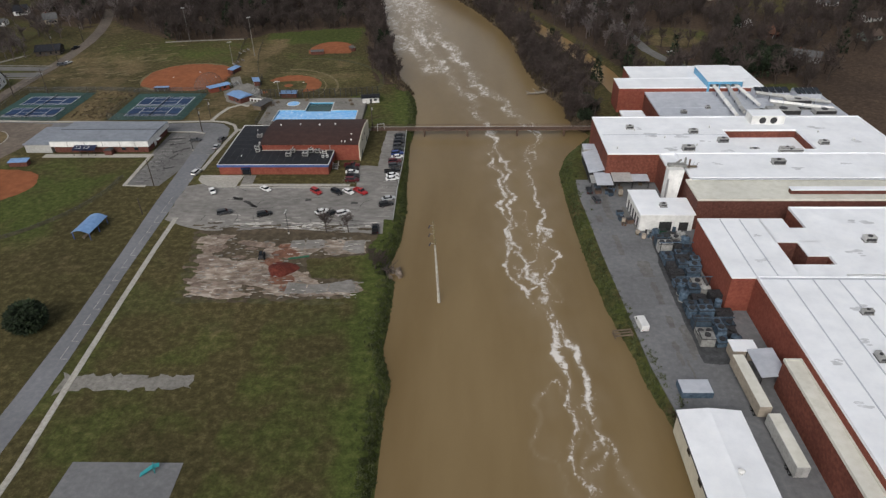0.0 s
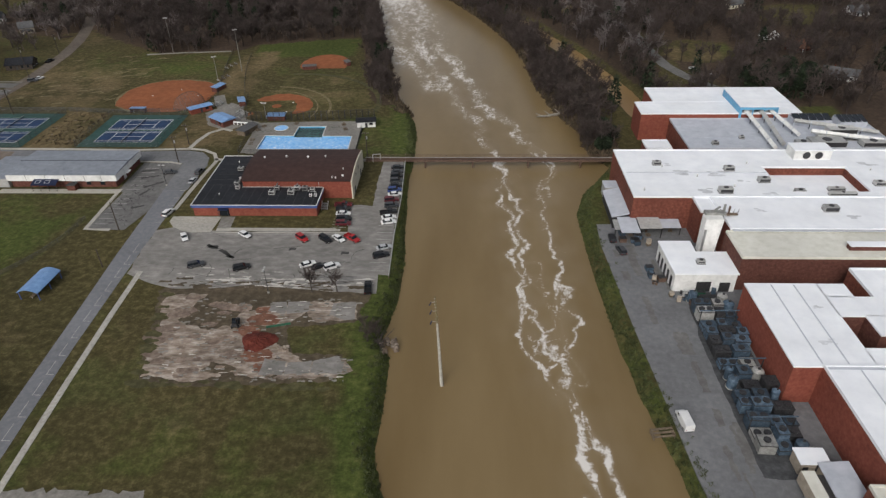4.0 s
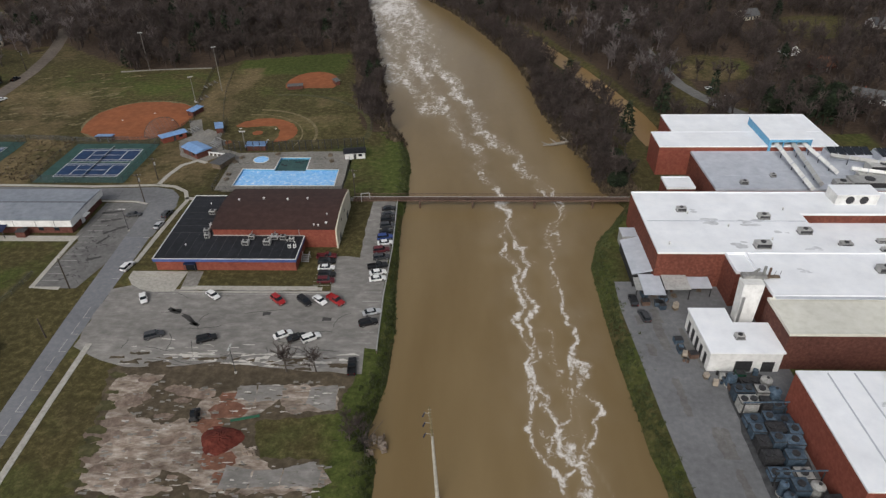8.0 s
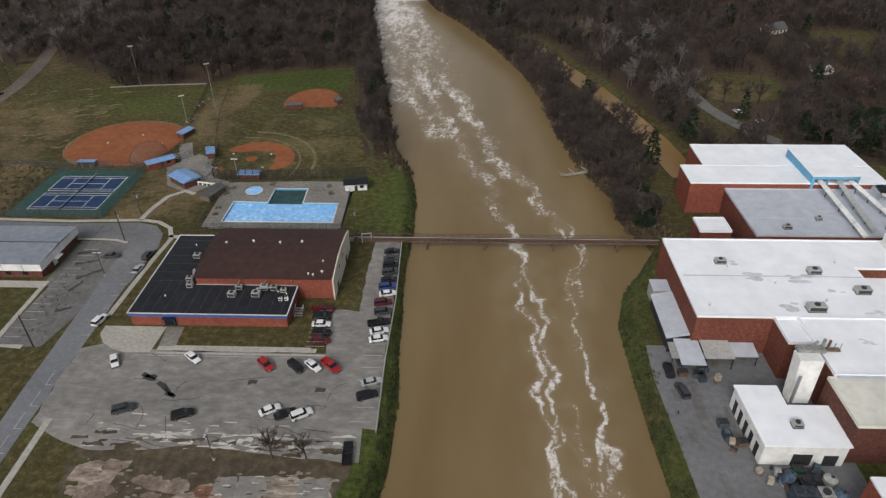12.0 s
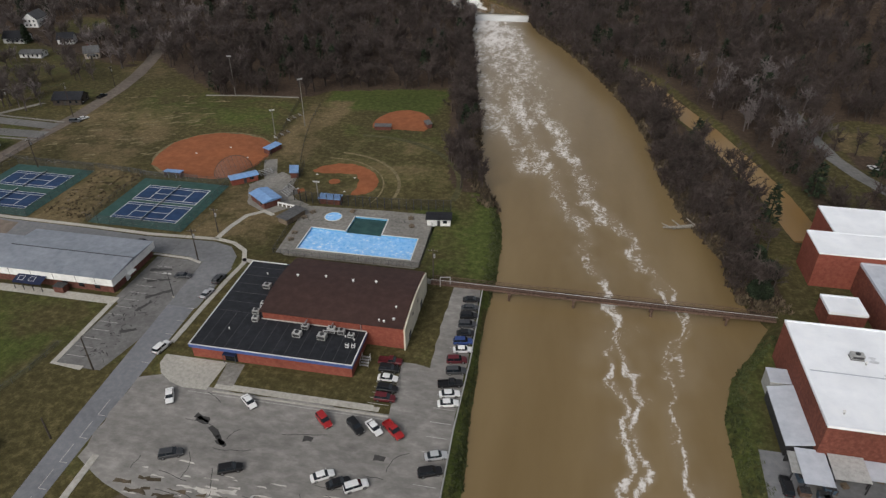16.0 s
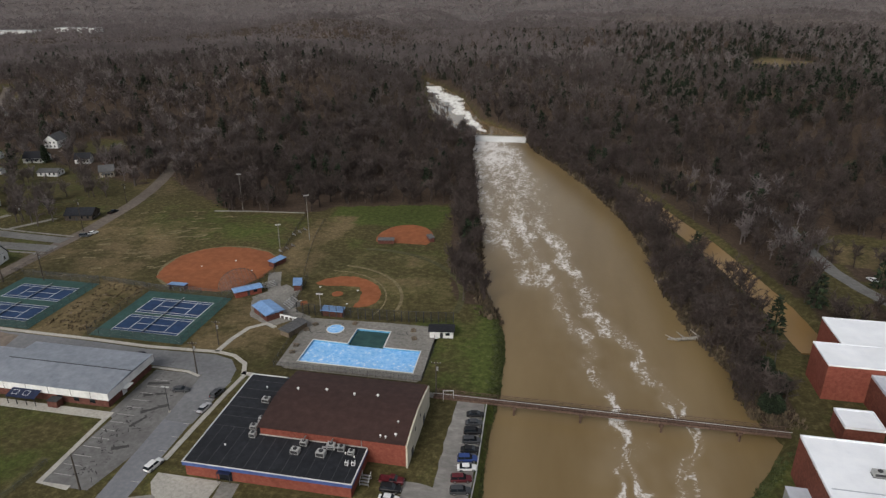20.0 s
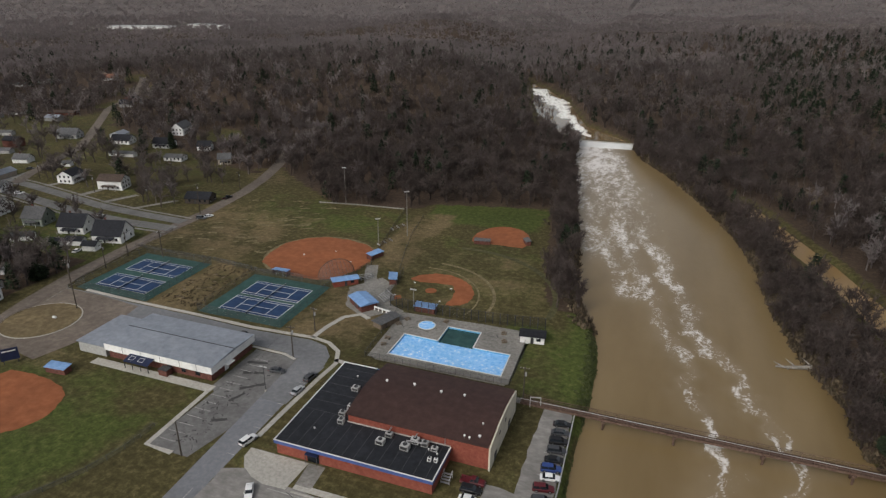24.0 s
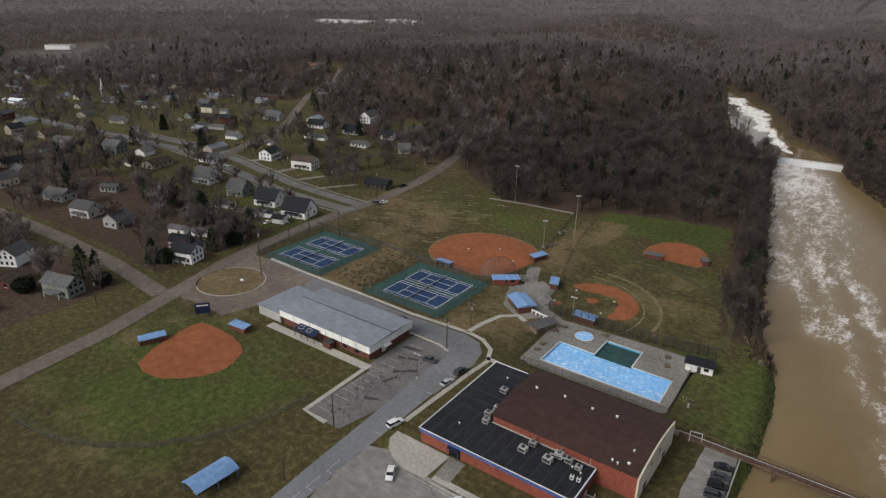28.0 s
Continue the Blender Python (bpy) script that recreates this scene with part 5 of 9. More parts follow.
def trailer(x, y, rz, mat_key, label, length=15.5):
    ob = thing("box_trailer", x, y, 0, rz, label, "trailer", "parked trailers")
    part("box", Build().box(-1.3, 1.3, 0, length, 1.2, 4.0), M[mat_key], ob)
    part("roof_panel", Build().box(-1.2, 1.2, 0.1, length - 0.1, 4.0, 4.06), M["cream_roof"], ob)
    part("chassis", Build().box(-0.6, 0.6, 0.4, length - 0.4, 0.9, 1.2), M["dark_steel"], ob)
    for wy in (1.6, 2.9):
        for s in (-1, 1):
            wheel = part("wheel", Build().tube((s * 0.85, wy, 0.52), (s * 1.25, wy, 0.52), 0.52, sides=12), M["tyre"], ob)
            part("rim", Build().tube((s * 1.25, wy, 0.52), (s * 1.27, wy, 0.52), 0.28, sides=10), M["rim"], wheel)
    for s in (-0.9, 0.9):
        part("landing_leg", Build().box(s - 0.08, s + 0.08, length - 3.2, length - 3.0, 0, 1.2), M["steel"], ob)
    for s in (-1, 1):
        part("rear_door", Build().box(min(s * 0.02, s * 1.26), max(s * 0.02, s * 1.26), -0.06, 0, 1.3, 3.9), M[mat_key], ob)


trailer(63.6, 95.4, 1.0, "tan_wall", "long tan box trailer parked beside the mill", 16)
trailer(64.8, 80.4, 1.0, "unit", "grey-white box trailer parked beside the mill", 13.4)
# equipment yard
rg = random.Random(5)


def tank(x, y, r, h, mat_key):
    ob = thing("storage_tank", x, y, 0, 0, "upright blue-grey storage tank in the mill yard", "tank", "yard tanks")
    part("shell", Build().tube((0, 0, 0.2), (0, 0, h), r, sides=16), M[mat_key], ob)
    part("dome", Build().tube((0, 0, h), (0, 0, h + r * 0.35), r * 0.98, r * 0.3, 16), M[mat_key], ob)
    part("hatch", Build().tube((0.2, 0, h + r * 0.35), (0.2, 0, h + r * 0.35 + 0.2), r * 0.25, sides=8), M["dark_steel"], ob)
    part("footing", Build().tube((0, 0, 0), (0, 0, 0.2), r * 1.1, sides=16), M["walk"], ob)


def cooling_unit(x, y, w, d, h, mat_key):
    ob = thing("cooling_unit", x, y, 0, rg.uniform(-3, 3), "blue-grey cooling unit with fans in the mill yard", "cooling unit", "yard machines")
    part("casing", Build().box(-w / 2, w / 2, -d / 2, d / 2, 0.4, h), M[mat_key], ob)
    part("frame", Build().box(-w / 2 - 0.08, w / 2 + 0.08, -d / 2 - 0.08, d / 2 + 0.08, h - 0.25, h - 0.05), M["dark_steel"], ob)
    n = max(1, int(w / 1.8))
    for i in range(n):
        part("fan", Build().tube((-w / 2 + (i + 0.5) * w / n, 0, h), (-w / 2 + (i + 0.5) * w / n, 0, h + 0.3), min(0.75, d * 0.36), sides=12), M["dark_steel"], ob)
    for sx in (-1, 1):
        for sy in (-1, 1):
            part("leg", Build().box(sx * w / 2 * 0.9 - 0.1, sx * w / 2 * 0.9 + 0.1, sy * d / 2 * 0.9 - 0.1, sy * d / 2 * 0.9 + 0.1, 0, 0.4), M["dark_steel"], ob)


piece("yard_pad", Build().prism(ragged([(57, 112.5), (66.6, 112.5), (67, 171), (58, 170.6), (56.6, 150)], 3, 0.4, 12), -0.2, 0.055), M["dark_yard"], "dark paving of the mill yard")
for row in range(15):
    y = 119 + row * 3.4
    x = 57.6 + 0.0 * row
    while x < 65.5:
        w = rg.uniform(1.8, 4.2)
        if rg.random() < 0.3:
            tank(x + 1, y + rg.uniform(-0.6, 0.6), rg.uniform(0.8, 1.4), rg.uniform(2.2, 4.2), rg.choice(["machine", "machine", "machine_pale"]))
            x += 3
        else:
            cooling_unit(x + w / 2, y + rg.uniform(-0.5, 0.5), w, rg.uniform(2.2, 2.9), rg.uniform(1.6, 3.4), rg.choice(["machine", "machine", "machine", "machine", "machine_pale", "dark_steel", "dark_steel"]))
            x += w + 0.5
for i in range(3):
    y = 124 + 17 * i
    pipe = thing("pipe_run", 57.4, y, 0, 0, "raised pipe run over the mill yard", "pipe", "yard pipes")
    part("pipe", Build().tube((0, 0, 4.3), (9.6, 0.3, 4.3), 0.16, sides=8), M["machine"], pipe)
    for px in (0.4, 9):
        part("support", Build().box(px - 0.1, px + 0.1, -0.1, 0.1, 0, 4.1), M["dark_steel"], pipe)
def drum(x, y):
    ob = thing("steel_drum", x, y, 0.04, rg.uniform(0, 90), "upright steel drum in the mill yard", "drum", "yard drums")
    part("barrel", Build().tube((0, 0, 0), (0, 0, 0.9), 0.32, sides=10), M[rg.choice(["machine", "rust", "dark_steel"])], ob)
    part("lid", Build().tube((0, 0, 0.9), (0, 0, 0.93), 0.33, sides=10), M["dark_steel"], ob)


def pallet_stack(x, y, rz, n, load=None):
    ob = thing("pallet_stack", x, y, 0.04, rz, "stack of weathered pallets in the mill yard" if load is None else "crate on pallets in the mill yard", "pallets", "yard pallets")
    for i in range(n):
        deck = Build()
        for k in range(4):
            deck.box(-0.6, 0.6, -0.6 + 0.34 * k, -0.36 + 0.34 * k, 0.11 + 0.15 * i, 0.14 + 0.15 * i)
        part("deck", deck, M["wood"], ob)
        part("runner", Build().box(-0.55, 0.55, -0.05, 0.05, 0.15 * i, 0.11 + 0.15 * i), M["wood"], ob)
    if load:
        part("crate", Build().box(-0.55, 0.55, -0.55, 0.55, 0.15 * n, 0.15 * n + rg.uniform(0.7, 1.6), 0.02), M[load], ob)


def waste_bin(x, y, rz, key):
    ob = thing("waste_container", x, y, 0.04, rz, "steel waste container with lids in the mill yard", "container", "yard containers")
    part("body", Build().box(-1.0, 1.0, -0.8, 0.8, 0.15, 1.4, -0.04), M[key], ob)
    for sx in (-0.5, 0.5):
        part("lid", Build().box(sx - 0.48, sx + 0.48, -0.82, 0.82, 1.4, 1.48), M["dark_steel"], ob)
    for sx in (-0.8, 0.8):
        part("skid", Build().box(sx - 0.1, sx + 0.1, -0.7, 0.7, 0, 0.15), M["dark_steel"], ob)


for i in range(46):
    u = rg.random()
    if u < 0.3:
        x, y = rg.uniform(50.5, 53.6), rg.uniform(172, 187)
    elif u < 0.6:
        x, y = rg.uniform(54, 66), rg.uniform(165, 170.6)
    elif u < 0.85:
        x, y = rg.uniform(46.5, 64), rg.uniform(193.6, 202)
    else:
        x, y = rg.uniform(63, 66.6), rg.uniform(106, 118)
    v = rg.random()
    if v < 0.35:
        drum(x, y)
    elif v < 0.8:
        pallet_stack(x, y, rg.uniform(-20, 20), rg.randrange(1, 6), rg.choice([None, "machine_pale", "tan_wall", "machine"]))
    else:
        waste_bin(x, y, rg.choice([0, 90]) + rg.uniform(-8, 8), rg.choice(["machine", "rust", "green_plastic"]))
office = thing("yard_hut", 63.4, 113.6, 0, 0, "small white-roofed hut in the mill yard", "hut")
part("wall", Build().box(0, 5.4, 0, 3.6, 0, 3.0), M["tan_wall"], office)
part("roof", Build().box(-0.2, 5.6, -0.2, 3.8, 3.0, 3.25), M["white_roof"], office)
part("door", Build().box(0.6, 1.6, -0.05, 0, 0, 2.1), M["dark_steel"], office)
canopy = thing("loading_canopy", 66.2, 104.6, 0, 0, "grey loading canopy on the mill wall", "canopy")
part("roof", Build().add([(0, 0, 3.6), (5.6, 0, 4.2), (5.6, 9, 4.2), (0, 9, 3.6), (0, 0, 3.4), (5.6, 0, 4.0), (5.6, 9, 4.0), (0, 9, 3.4)], [(0, 1, 2, 3), (4, 5, 1, 0), (5, 6, 2, 1), (6, 7, 3, 2), (7, 4, 0, 3), (7, 6, 5, 4)]), M["grey_roof"], canopy)
for px, py in ((0.2, 0.2), (0.2, 8.8), (5.4, 0.2), (5.4, 8.8)):
    part("post", Build().box(px - 0.1, px + 0.1, py - 0.1, py + 0.1, 0, 3.5), M["dark_steel"], canopy)
dump = thing("skip_container", 48.6, 101.4, 0, 1, "blue-grey open steel skip on the service road", "skip")
part("tub", Build().box(0, 6.8, 0, 4.2, 0.15, 1.7), M["machine"], dump)
part("lid", Build().box(0.1, 6.7, 0.1, 4.1, 1.7, 1.8), M["grey_roof"], dump)
part("runner", Build().box(0.2, 5.8, 0.3, 0.6, 0, 0.15), M["dark_steel"], dump)
part("runner", Build().box(0.2, 5.8, 3.4, 3.7, 0, 0.15), M["dark_steel"], dump)
barrier = thing("wooden_stair", 40.6, 123.4, -0.6, 8, "small weathered wooden stair on the river bank", "stair")
for i in range(3):
    part("tread", Build().box(-2.4, 2.2, -0.9 + i * 0.8, -0.4 + i * 0.8, 0.15 + i * 0.2, 0.24 + i * 0.2), M["wood"], barrier)
for s in (-2.3, 2.1):
    part("stringer", Build().box(s, s + 0.12, -1.0, 1.4, -0.6, 0.7), M["wood"], barrier)

# ---- recreation centre ----
gym = thing("recreation_centre", 0, 0, 0, 0, "red-brick recreation centre with black and brown roofs and blue fascia", "building")
LOW = 4.1
lowp = [(-89, 210), (-48, 210), (-48, 222.2), (-75.6, 222.2), (-75.6, 247), (-89.4, 247)]
part("low_wall", Build().prism([(-88.6, 210.5), (-48.4, 210.5), (-48.4, 222.4), (-75.4, 222.4), (-75.4, 246.6), (-89, 246.6)], -0.3, LOW - 0.95), M["bright_brick"], gym, "red brick wall")
part("fascia", Build().prism(lowp, LOW - 0.95, LOW), M["blue_paint"], gym, "blue painted fascia")
part("low_roof", Build().prism([(-88.7, 210.3), (-48.3, 210.3), (-48.3, 222.3), (-75.5, 222.3), (-75.5, 246.7), (-89.1, 246.7)], LOW, LOW + 0.04), M["black_roof"], gym, "black tar roof")
edge = Build()
edge.box(-89.05, -47.95, 209.95, 210.2, LOW, LOW + 0.14).box(-48.25, -47.95, 210.2, 222.2, LOW, LOW + 0.14).prism([(-89.05, 210.2), (-88.75, 210.2), (-89.2, 247.05), (-89.5, 247.05)], LOW, LOW + 0.14).box(-89.2, -79, 246.75, 247.05, LOW, LOW + 0.14)
part("roof_edge", edge, M["line"], gym, "white metal roof edging")
seam = Build()
for i in range(13):
    seam.box(-86 + 3.0 * i, -85.9 + 3.0 * i, 210.6, 221.8 if i > 3 else 224, LOW + 0.04, LOW + 0.07)
for i in range(6):
    seam.box(-88.6, -76, 224 + 4 * i, 224.09 + 4 * i, LOW + 0.04, LOW + 0.07)
part("roof_seam", seam, M["faint_seam"], gym, "dull grey roof seams")
HI = 6.7
part("high_wall", Build().box(-75.4, -38.8, 222.6, 246.6, -0.3, HI), M["bright_brick"], gym, "red brick wall of the hall")
n = 12
crown = Build()
prof = [(222.1 + 25 * i / n, HI + 1.5 * math.sin(math.pi * i / n)) for i in range(n + 1)]
v = [(x, y, z) for x in (-75.9, -38.9) for y, z in prof] + [(x, y, z - 0.25) for x in (-75.9, -38.9) for y, z in prof]
k = n + 1
crown.add(v, [(i, i + k, i + 1 + k, i + 1) for i in range(n)] + [(i + 2 * k, i + 1 + 2 * k, i + 1 + 3 * k, i + 3 * k) for i in range(n)] + [(i, i + 1, i + 1 + 2 * k, i + 2 * k) for i in range(n)] + [(i + k, i + 3 * k, i + 1 + 3 * k, i + 1 + k) for i in range(n)] + [(0, 2 * k, 3 * k, k), (n, n + k, n + 3 * k, n + 2 * k)])
part("high_roof", crown, M["brown_roof"], gym, "brown barrel roof")
gable = Build()
gv = [(y, z - 0.27) for y, z in prof]
gable.add([(-38.75, y, z) for y, z in gv] + [(-38.75, gv[-1][0], -0.3), (-38.75, gv[0][0], -0.3)] + [(-38.35, y, z) for y, z in gv] + [(-38.35, gv[-1][0], -0.3), (-38.35, gv[0][0], -0.3)], [tuple(range(k + 2))[::-1], tuple(range(k + 2, 2 * k + 4))] + [(i, (i + 1) % (k + 2), (i + 1) % (k + 2) + k + 2, i + k + 2) for i in range(k + 2)])
part("end_wall", gable, M["cream_wall"], gym, "cream painted end wall")
for y in (226, 239):
    d = part("door", Build().box(-38.35, -38.28, y, y + 1.9, 0, 2.2), M["dark_steel"], gym)
    part("door_handle", Build().box(-38.28, -38.22, y + 0.9, y + 1.0, 1.0, 1.3), M["steel"], d)
for y in (230, 235.5):
    part("vent_grille", Build().box(-38.35, -38.3, y, y + 0.9, 4.6, 5.6), M["dark_steel"], gym)
part("wall_band", Build().box(-75.6, -48.4, 222.3, 222.55, HI - 0.35, HI - 0.1), M["cream_wall"], gym, "pale band along the hall wall")
part("flashing", Build().box(-75.6, -48.2, 222.3, 222.5, LOW + 0.04, LOW + 0.25), M["worn_line"], gym)
part("downpipe", Build().tube((-49.6, 222.35, LOW), (-49.6, 222.35, HI), 0.09, sides=6), M["steel"], gym)
porch = part("porch", Build().box(-80.2, -77.0, 209.3, 210.5, 2.6, 2.8), M["navy"], gym, "dark blue entrance canopy")
part("entrance", Build().box(-80.2, -77, 210.42, 210.5, 0, 2.6), M["glass"], gym, "dark glazed entrance")
for s in (-80.1, -77.1):
    part("porch_post", Build().box(s - 0.06, s + 0.06, 209.4, 209.52, 0, 2.6), M["dark_steel"], gym)
vents = [(-71.1, 236.6), (-63.6, 237.6), (-55.9, 237), (-49.8, 237.6), (-42.1, 228.5), (-41.7, 224.5), (-43.9, 223.4), (-45.2, 223.6)]
for k, (x, y) in enumerate(vents):
    roof_vent(x, y, HI + 1.5 * math.sin(math.pi * (y - 222.1) / 25) - 0.1, 0.4 if k < 4 or k == 5 else 0.28, 0.8)
for x, y, w, d, h in ((-79.8, 235.3, 2.0, 1.6, 1.2), (-76.8, 221.4, 1.5, 1.4, 1.3), (-78.0, 224.4, 1.7, 1.4, 1.1), (-77.2, 227.4, 1.5, 1.2, 1.3), (-64.3, 217.7, 2.0, 1.6, 1.3), (-63.4, 220.8, 1.7, 1.3, 1.2), (-58, 217.9, 2.1, 1.7, 1.4), (-56.6, 220.8, 1.9, 1.5, 1.4), (-54, 220.6, 1.7, 1.4, 1.3), (-51.3, 219.8, 1.5, 1.2, 1.0)):
    roof_unit(x, y, LOW + 0.04, w, d, h, rg.uniform(-4, 4), "pale rooftop air-conditioning unit on the black roof")
for x, y in ((-51.1, 216.0), (-49.6, 216.2)):
    roof_unit(x, y, LOW + 0.04, 0.8, 0.8, 1.1, 0, "small white roof box", "white_wall")
for x, y in ((-82.3, 241.2), (-81.8, 217), (-76.8, 229.6), (-77.6, 229), (-52.6, 219.4), (-50.2, 218.6)):
    roof_vent(x, y, LOW + 0.04, 0.25, 0.6)
for x0, y0, x1, y1 in ((-63.4, 220.8, -63.4, 222.2), (-56.6, 220.8, -56.6, 222.2), (-77.2, 225.4, -75.6, 225.4), (-58, 219, -54, 219.4)):
    duct = thing("roof_pipe", x0, y0, LOW + 0.04, 0, "bent grey pipe from a roof unit to the hall wall", "pipe", "roof pipes")
    part("riser", Build().tube((0, 0, 0.9), (0, 0, 1.7), 0.16, sides=8), M["steel"], duct)
    part("run", Build().tube((0, 0, 1.65), (x1 - x0, y1 - y0, 1.65), 0.16, sides=8), M["steel"], duct)
    part("foot", Build().tube((0, 0, 0), (0, 0, 0.9), 0.08, sides=6), M["dark_steel"], duct)
stair = thing("entrance_stair", -46.6, 214.6, 0, 0, "white steel side stair at the gym wall", "stair")
for i in range(4):
    part("tread", Build().box(-1.2, 0.8, i * 0.6, i * 0.6 + 0.5, 0.2 + i * 0.35, 0.28 + i * 0.35), M["steel"], stair)
for s in (-1.2, 0.8):
    part("rail", Build().tube((s, 0, 1.1), (s, 2.4, 2.3), 0.05, sides=5), M["line"], stair)
    for i in (0, 2):
        part("rail_post", Build().tube((s, i * 1.15, 0), (s, i * 1.15, 1.1 + i * 0.58), 0.05, sides=5), M["line"], stair)

# ---- low white-fronted building ----
wb = thing("clubhouse", 0, 0, 0, 0, "long low brick clubhouse with a white fascia and grey metal roof", "building")
WH = 5.0
part("wall", Build().box(-161, -123.4, 230.2, 249.4, -0.3, 2.6), M["dark_brick"], wb, "brown brick wall")
part("fascia", Build().box(-162, -122.6, 229.6, 250, 2.6, WH - 0.1), M["white_wall"], wb, "deep white metal fascia")
part("roof", Build().add([(-162.1, 229.5, WH - 0.1), (-122.5, 229.5, WH - 0.1), (-122.5, 240, WH + 0.55), (-162.1, 240, WH + 0.55), (-122.5, 250.1, WH - 0.1), (-162.1, 250.1, WH - 0.1)], [(0, 1, 2, 3), (3, 2, 4, 5), (1, 4, 2), (0, 3, 5)]), M["metal_roof"], wb)
part("annex_wall", Build().box(-172.6, -162, 229.8, 247, -0.3, 3.4), M["unit"], wb)
part("annex_roof", Build().box(-173, -162, 229.4, 247.4, 3.4, 3.7), M["metal_roof"], wb)
part("ridge_cap", Build().box(-162.1, -122.5, 239.9, 240.15, WH + 0.53, WH + 0.64), M["dark_steel"], wb)
for i in range(13):
    part("roof_seam", Build().add([(-160 + 3 * i, 229.5, WH - 0.07), (-159.92 + 3 * i, 229.5, WH - 0.07), (-159.92 + 3 * i, 240, WH + 0.58), (-160 + 3 * i, 240, WH + 0.58), (-159.92 + 3 * i, 250, WH - 0.07), (-160 + 3 * i, 250, WH - 0.07)], [(0, 1, 2, 3), (3, 2, 4, 5)]), M["metal_roof"], wb)
for x in (-155, -148, -141, -134, -128):
    part("fascia_joint", Build().box(x, x + 0.12, 229.56, 229.6, 2.7, WH - 0.2), M["dark_steel"], wb)
for x in (-139, -134, -129):
    w = part("window", Build().box(x, x + 1.6, 230.14, 230.2, 0.9, 2.2), M["glass"], wb)
    part("window_frame", Build().box(x - 0.08, x + 1.68, 230.1, 230.14, 2.2, 2.3), M["white_wall"], w)
part("side_door", Build().box(-123.4, -123.34, 236, 237.8, 0, 2.2), M["white_wall"], wb)
part("side_awning", Build().box(-123.4, -121.2, 235.4, 238.4, 2.7, 2.85), M["line"], wb, "small white awning")
aw = thing("awning", -152, 226.6, 0, 0, "dark blue entrance awning over the clubhouse door", "awning")
part("canopy", Build().add([(0, 0, 2.6), (9, 0, 2.6), (9, 3.1, 3.4), (0, 3.1, 3.4), (0, 0, 2.4), (9, 0, 2.4)], [(0, 1, 2, 3), (4, 5, 1, 0)]), M["navy"], aw)
for x in (0.2, 3, 6, 8.8):
    part("post", Build().box(x - 0.08, x + 0.08, 0.1, 0.26, 0, 2.5), M["dark_steel"], aw)
for x in (0.8, 4.2):
    part("sign_panel", Build().add([(x, 0.3, 2.70), (x + 2.6, 0.3, 2.70), (x + 2.6, 2.4, 3.24), (x, 2.4, 3.24)], [(0, 1, 2, 3)]), M["navy"], aw, "dark canvas panel")
    for a, b, c, d in ((0.3, 2.1, 0.5, 0.62), (0.3, 2.1, 1.9, 2.02), (0.3, 0.42, 0.5, 2.02), (1.98, 2.1, 0.5, 2.02)):
        part("painted_frame", Build().add([(x + a, c + 0.3, 2.70 + c * 0.2571), (x + b, c + 0.3, 2.70 + c * 0.2571), (x + b, d + 0.3, 2.70 + d * 0.2571), (x + a, d + 0.3, 2.70 + d * 0.2571)], [(0, 1, 2, 3)]).mesh("painted_frame", M["line"]), M["line"], aw, "white painted outline").location.z = 0.02
box_ob = thing("storage_box", -139.8, 227.2, 0, 0, "dark maroon storage box against the clubhouse", "storage box")
part("casing", Build().box(0, 3, 0, 2.2, 0, 2.0), M["dark_brick"], box_ob)
part("lid", Build().box(-0.1, 3.1, -0.1, 2.3, 2.0, 2.15), M["dark_steel"], box_ob)

# ---- tennis courts ----
def fence(name, line, h, label, gap=3.0, closed=False, mesh_key="mesh", post_r=0.05):
    ob = thing(name, line[0][0], line[0][1], 0, 0, label, "fence", "fences")
    ox, oy = line[0]
    pts = [(x - ox, y - oy) for x, y in line] + ([(0, 0)] if closed else [])
    for a, b in zip(pts, pts[1:]):
        n = max(1, round(math.dist(a, b) / gap))
        for i in range(n):
            x, y = a[0] + (b[0] - a[0]) * i / n, a[1] + (b[1] - a[1]) * i / n
            part("post", Build().tube((x, y, -0.1), (x, y, h), post_r, sides=5), M["dark_steel"], ob)
        part("top_rail", Build().tube((a[0], a[1], h), (b[0], b[1], h), 0.04, sides=5), M["dark_steel"], ob)
        part("wire_panel", Build().add([(a[0], a[1], 0.05), (b[0], b[1], 0.05), (b[0], b[1], h - 0.05), (a[0], a[1], h - 0.05)], [(0, 1, 2, 3)]), M[mesh_key], ob)
    part("end_post", Build().tube((*pts[-1], -0.1), (*pts[-1], h), post_r, sides=5), M["dark_steel"], ob)
    return ob


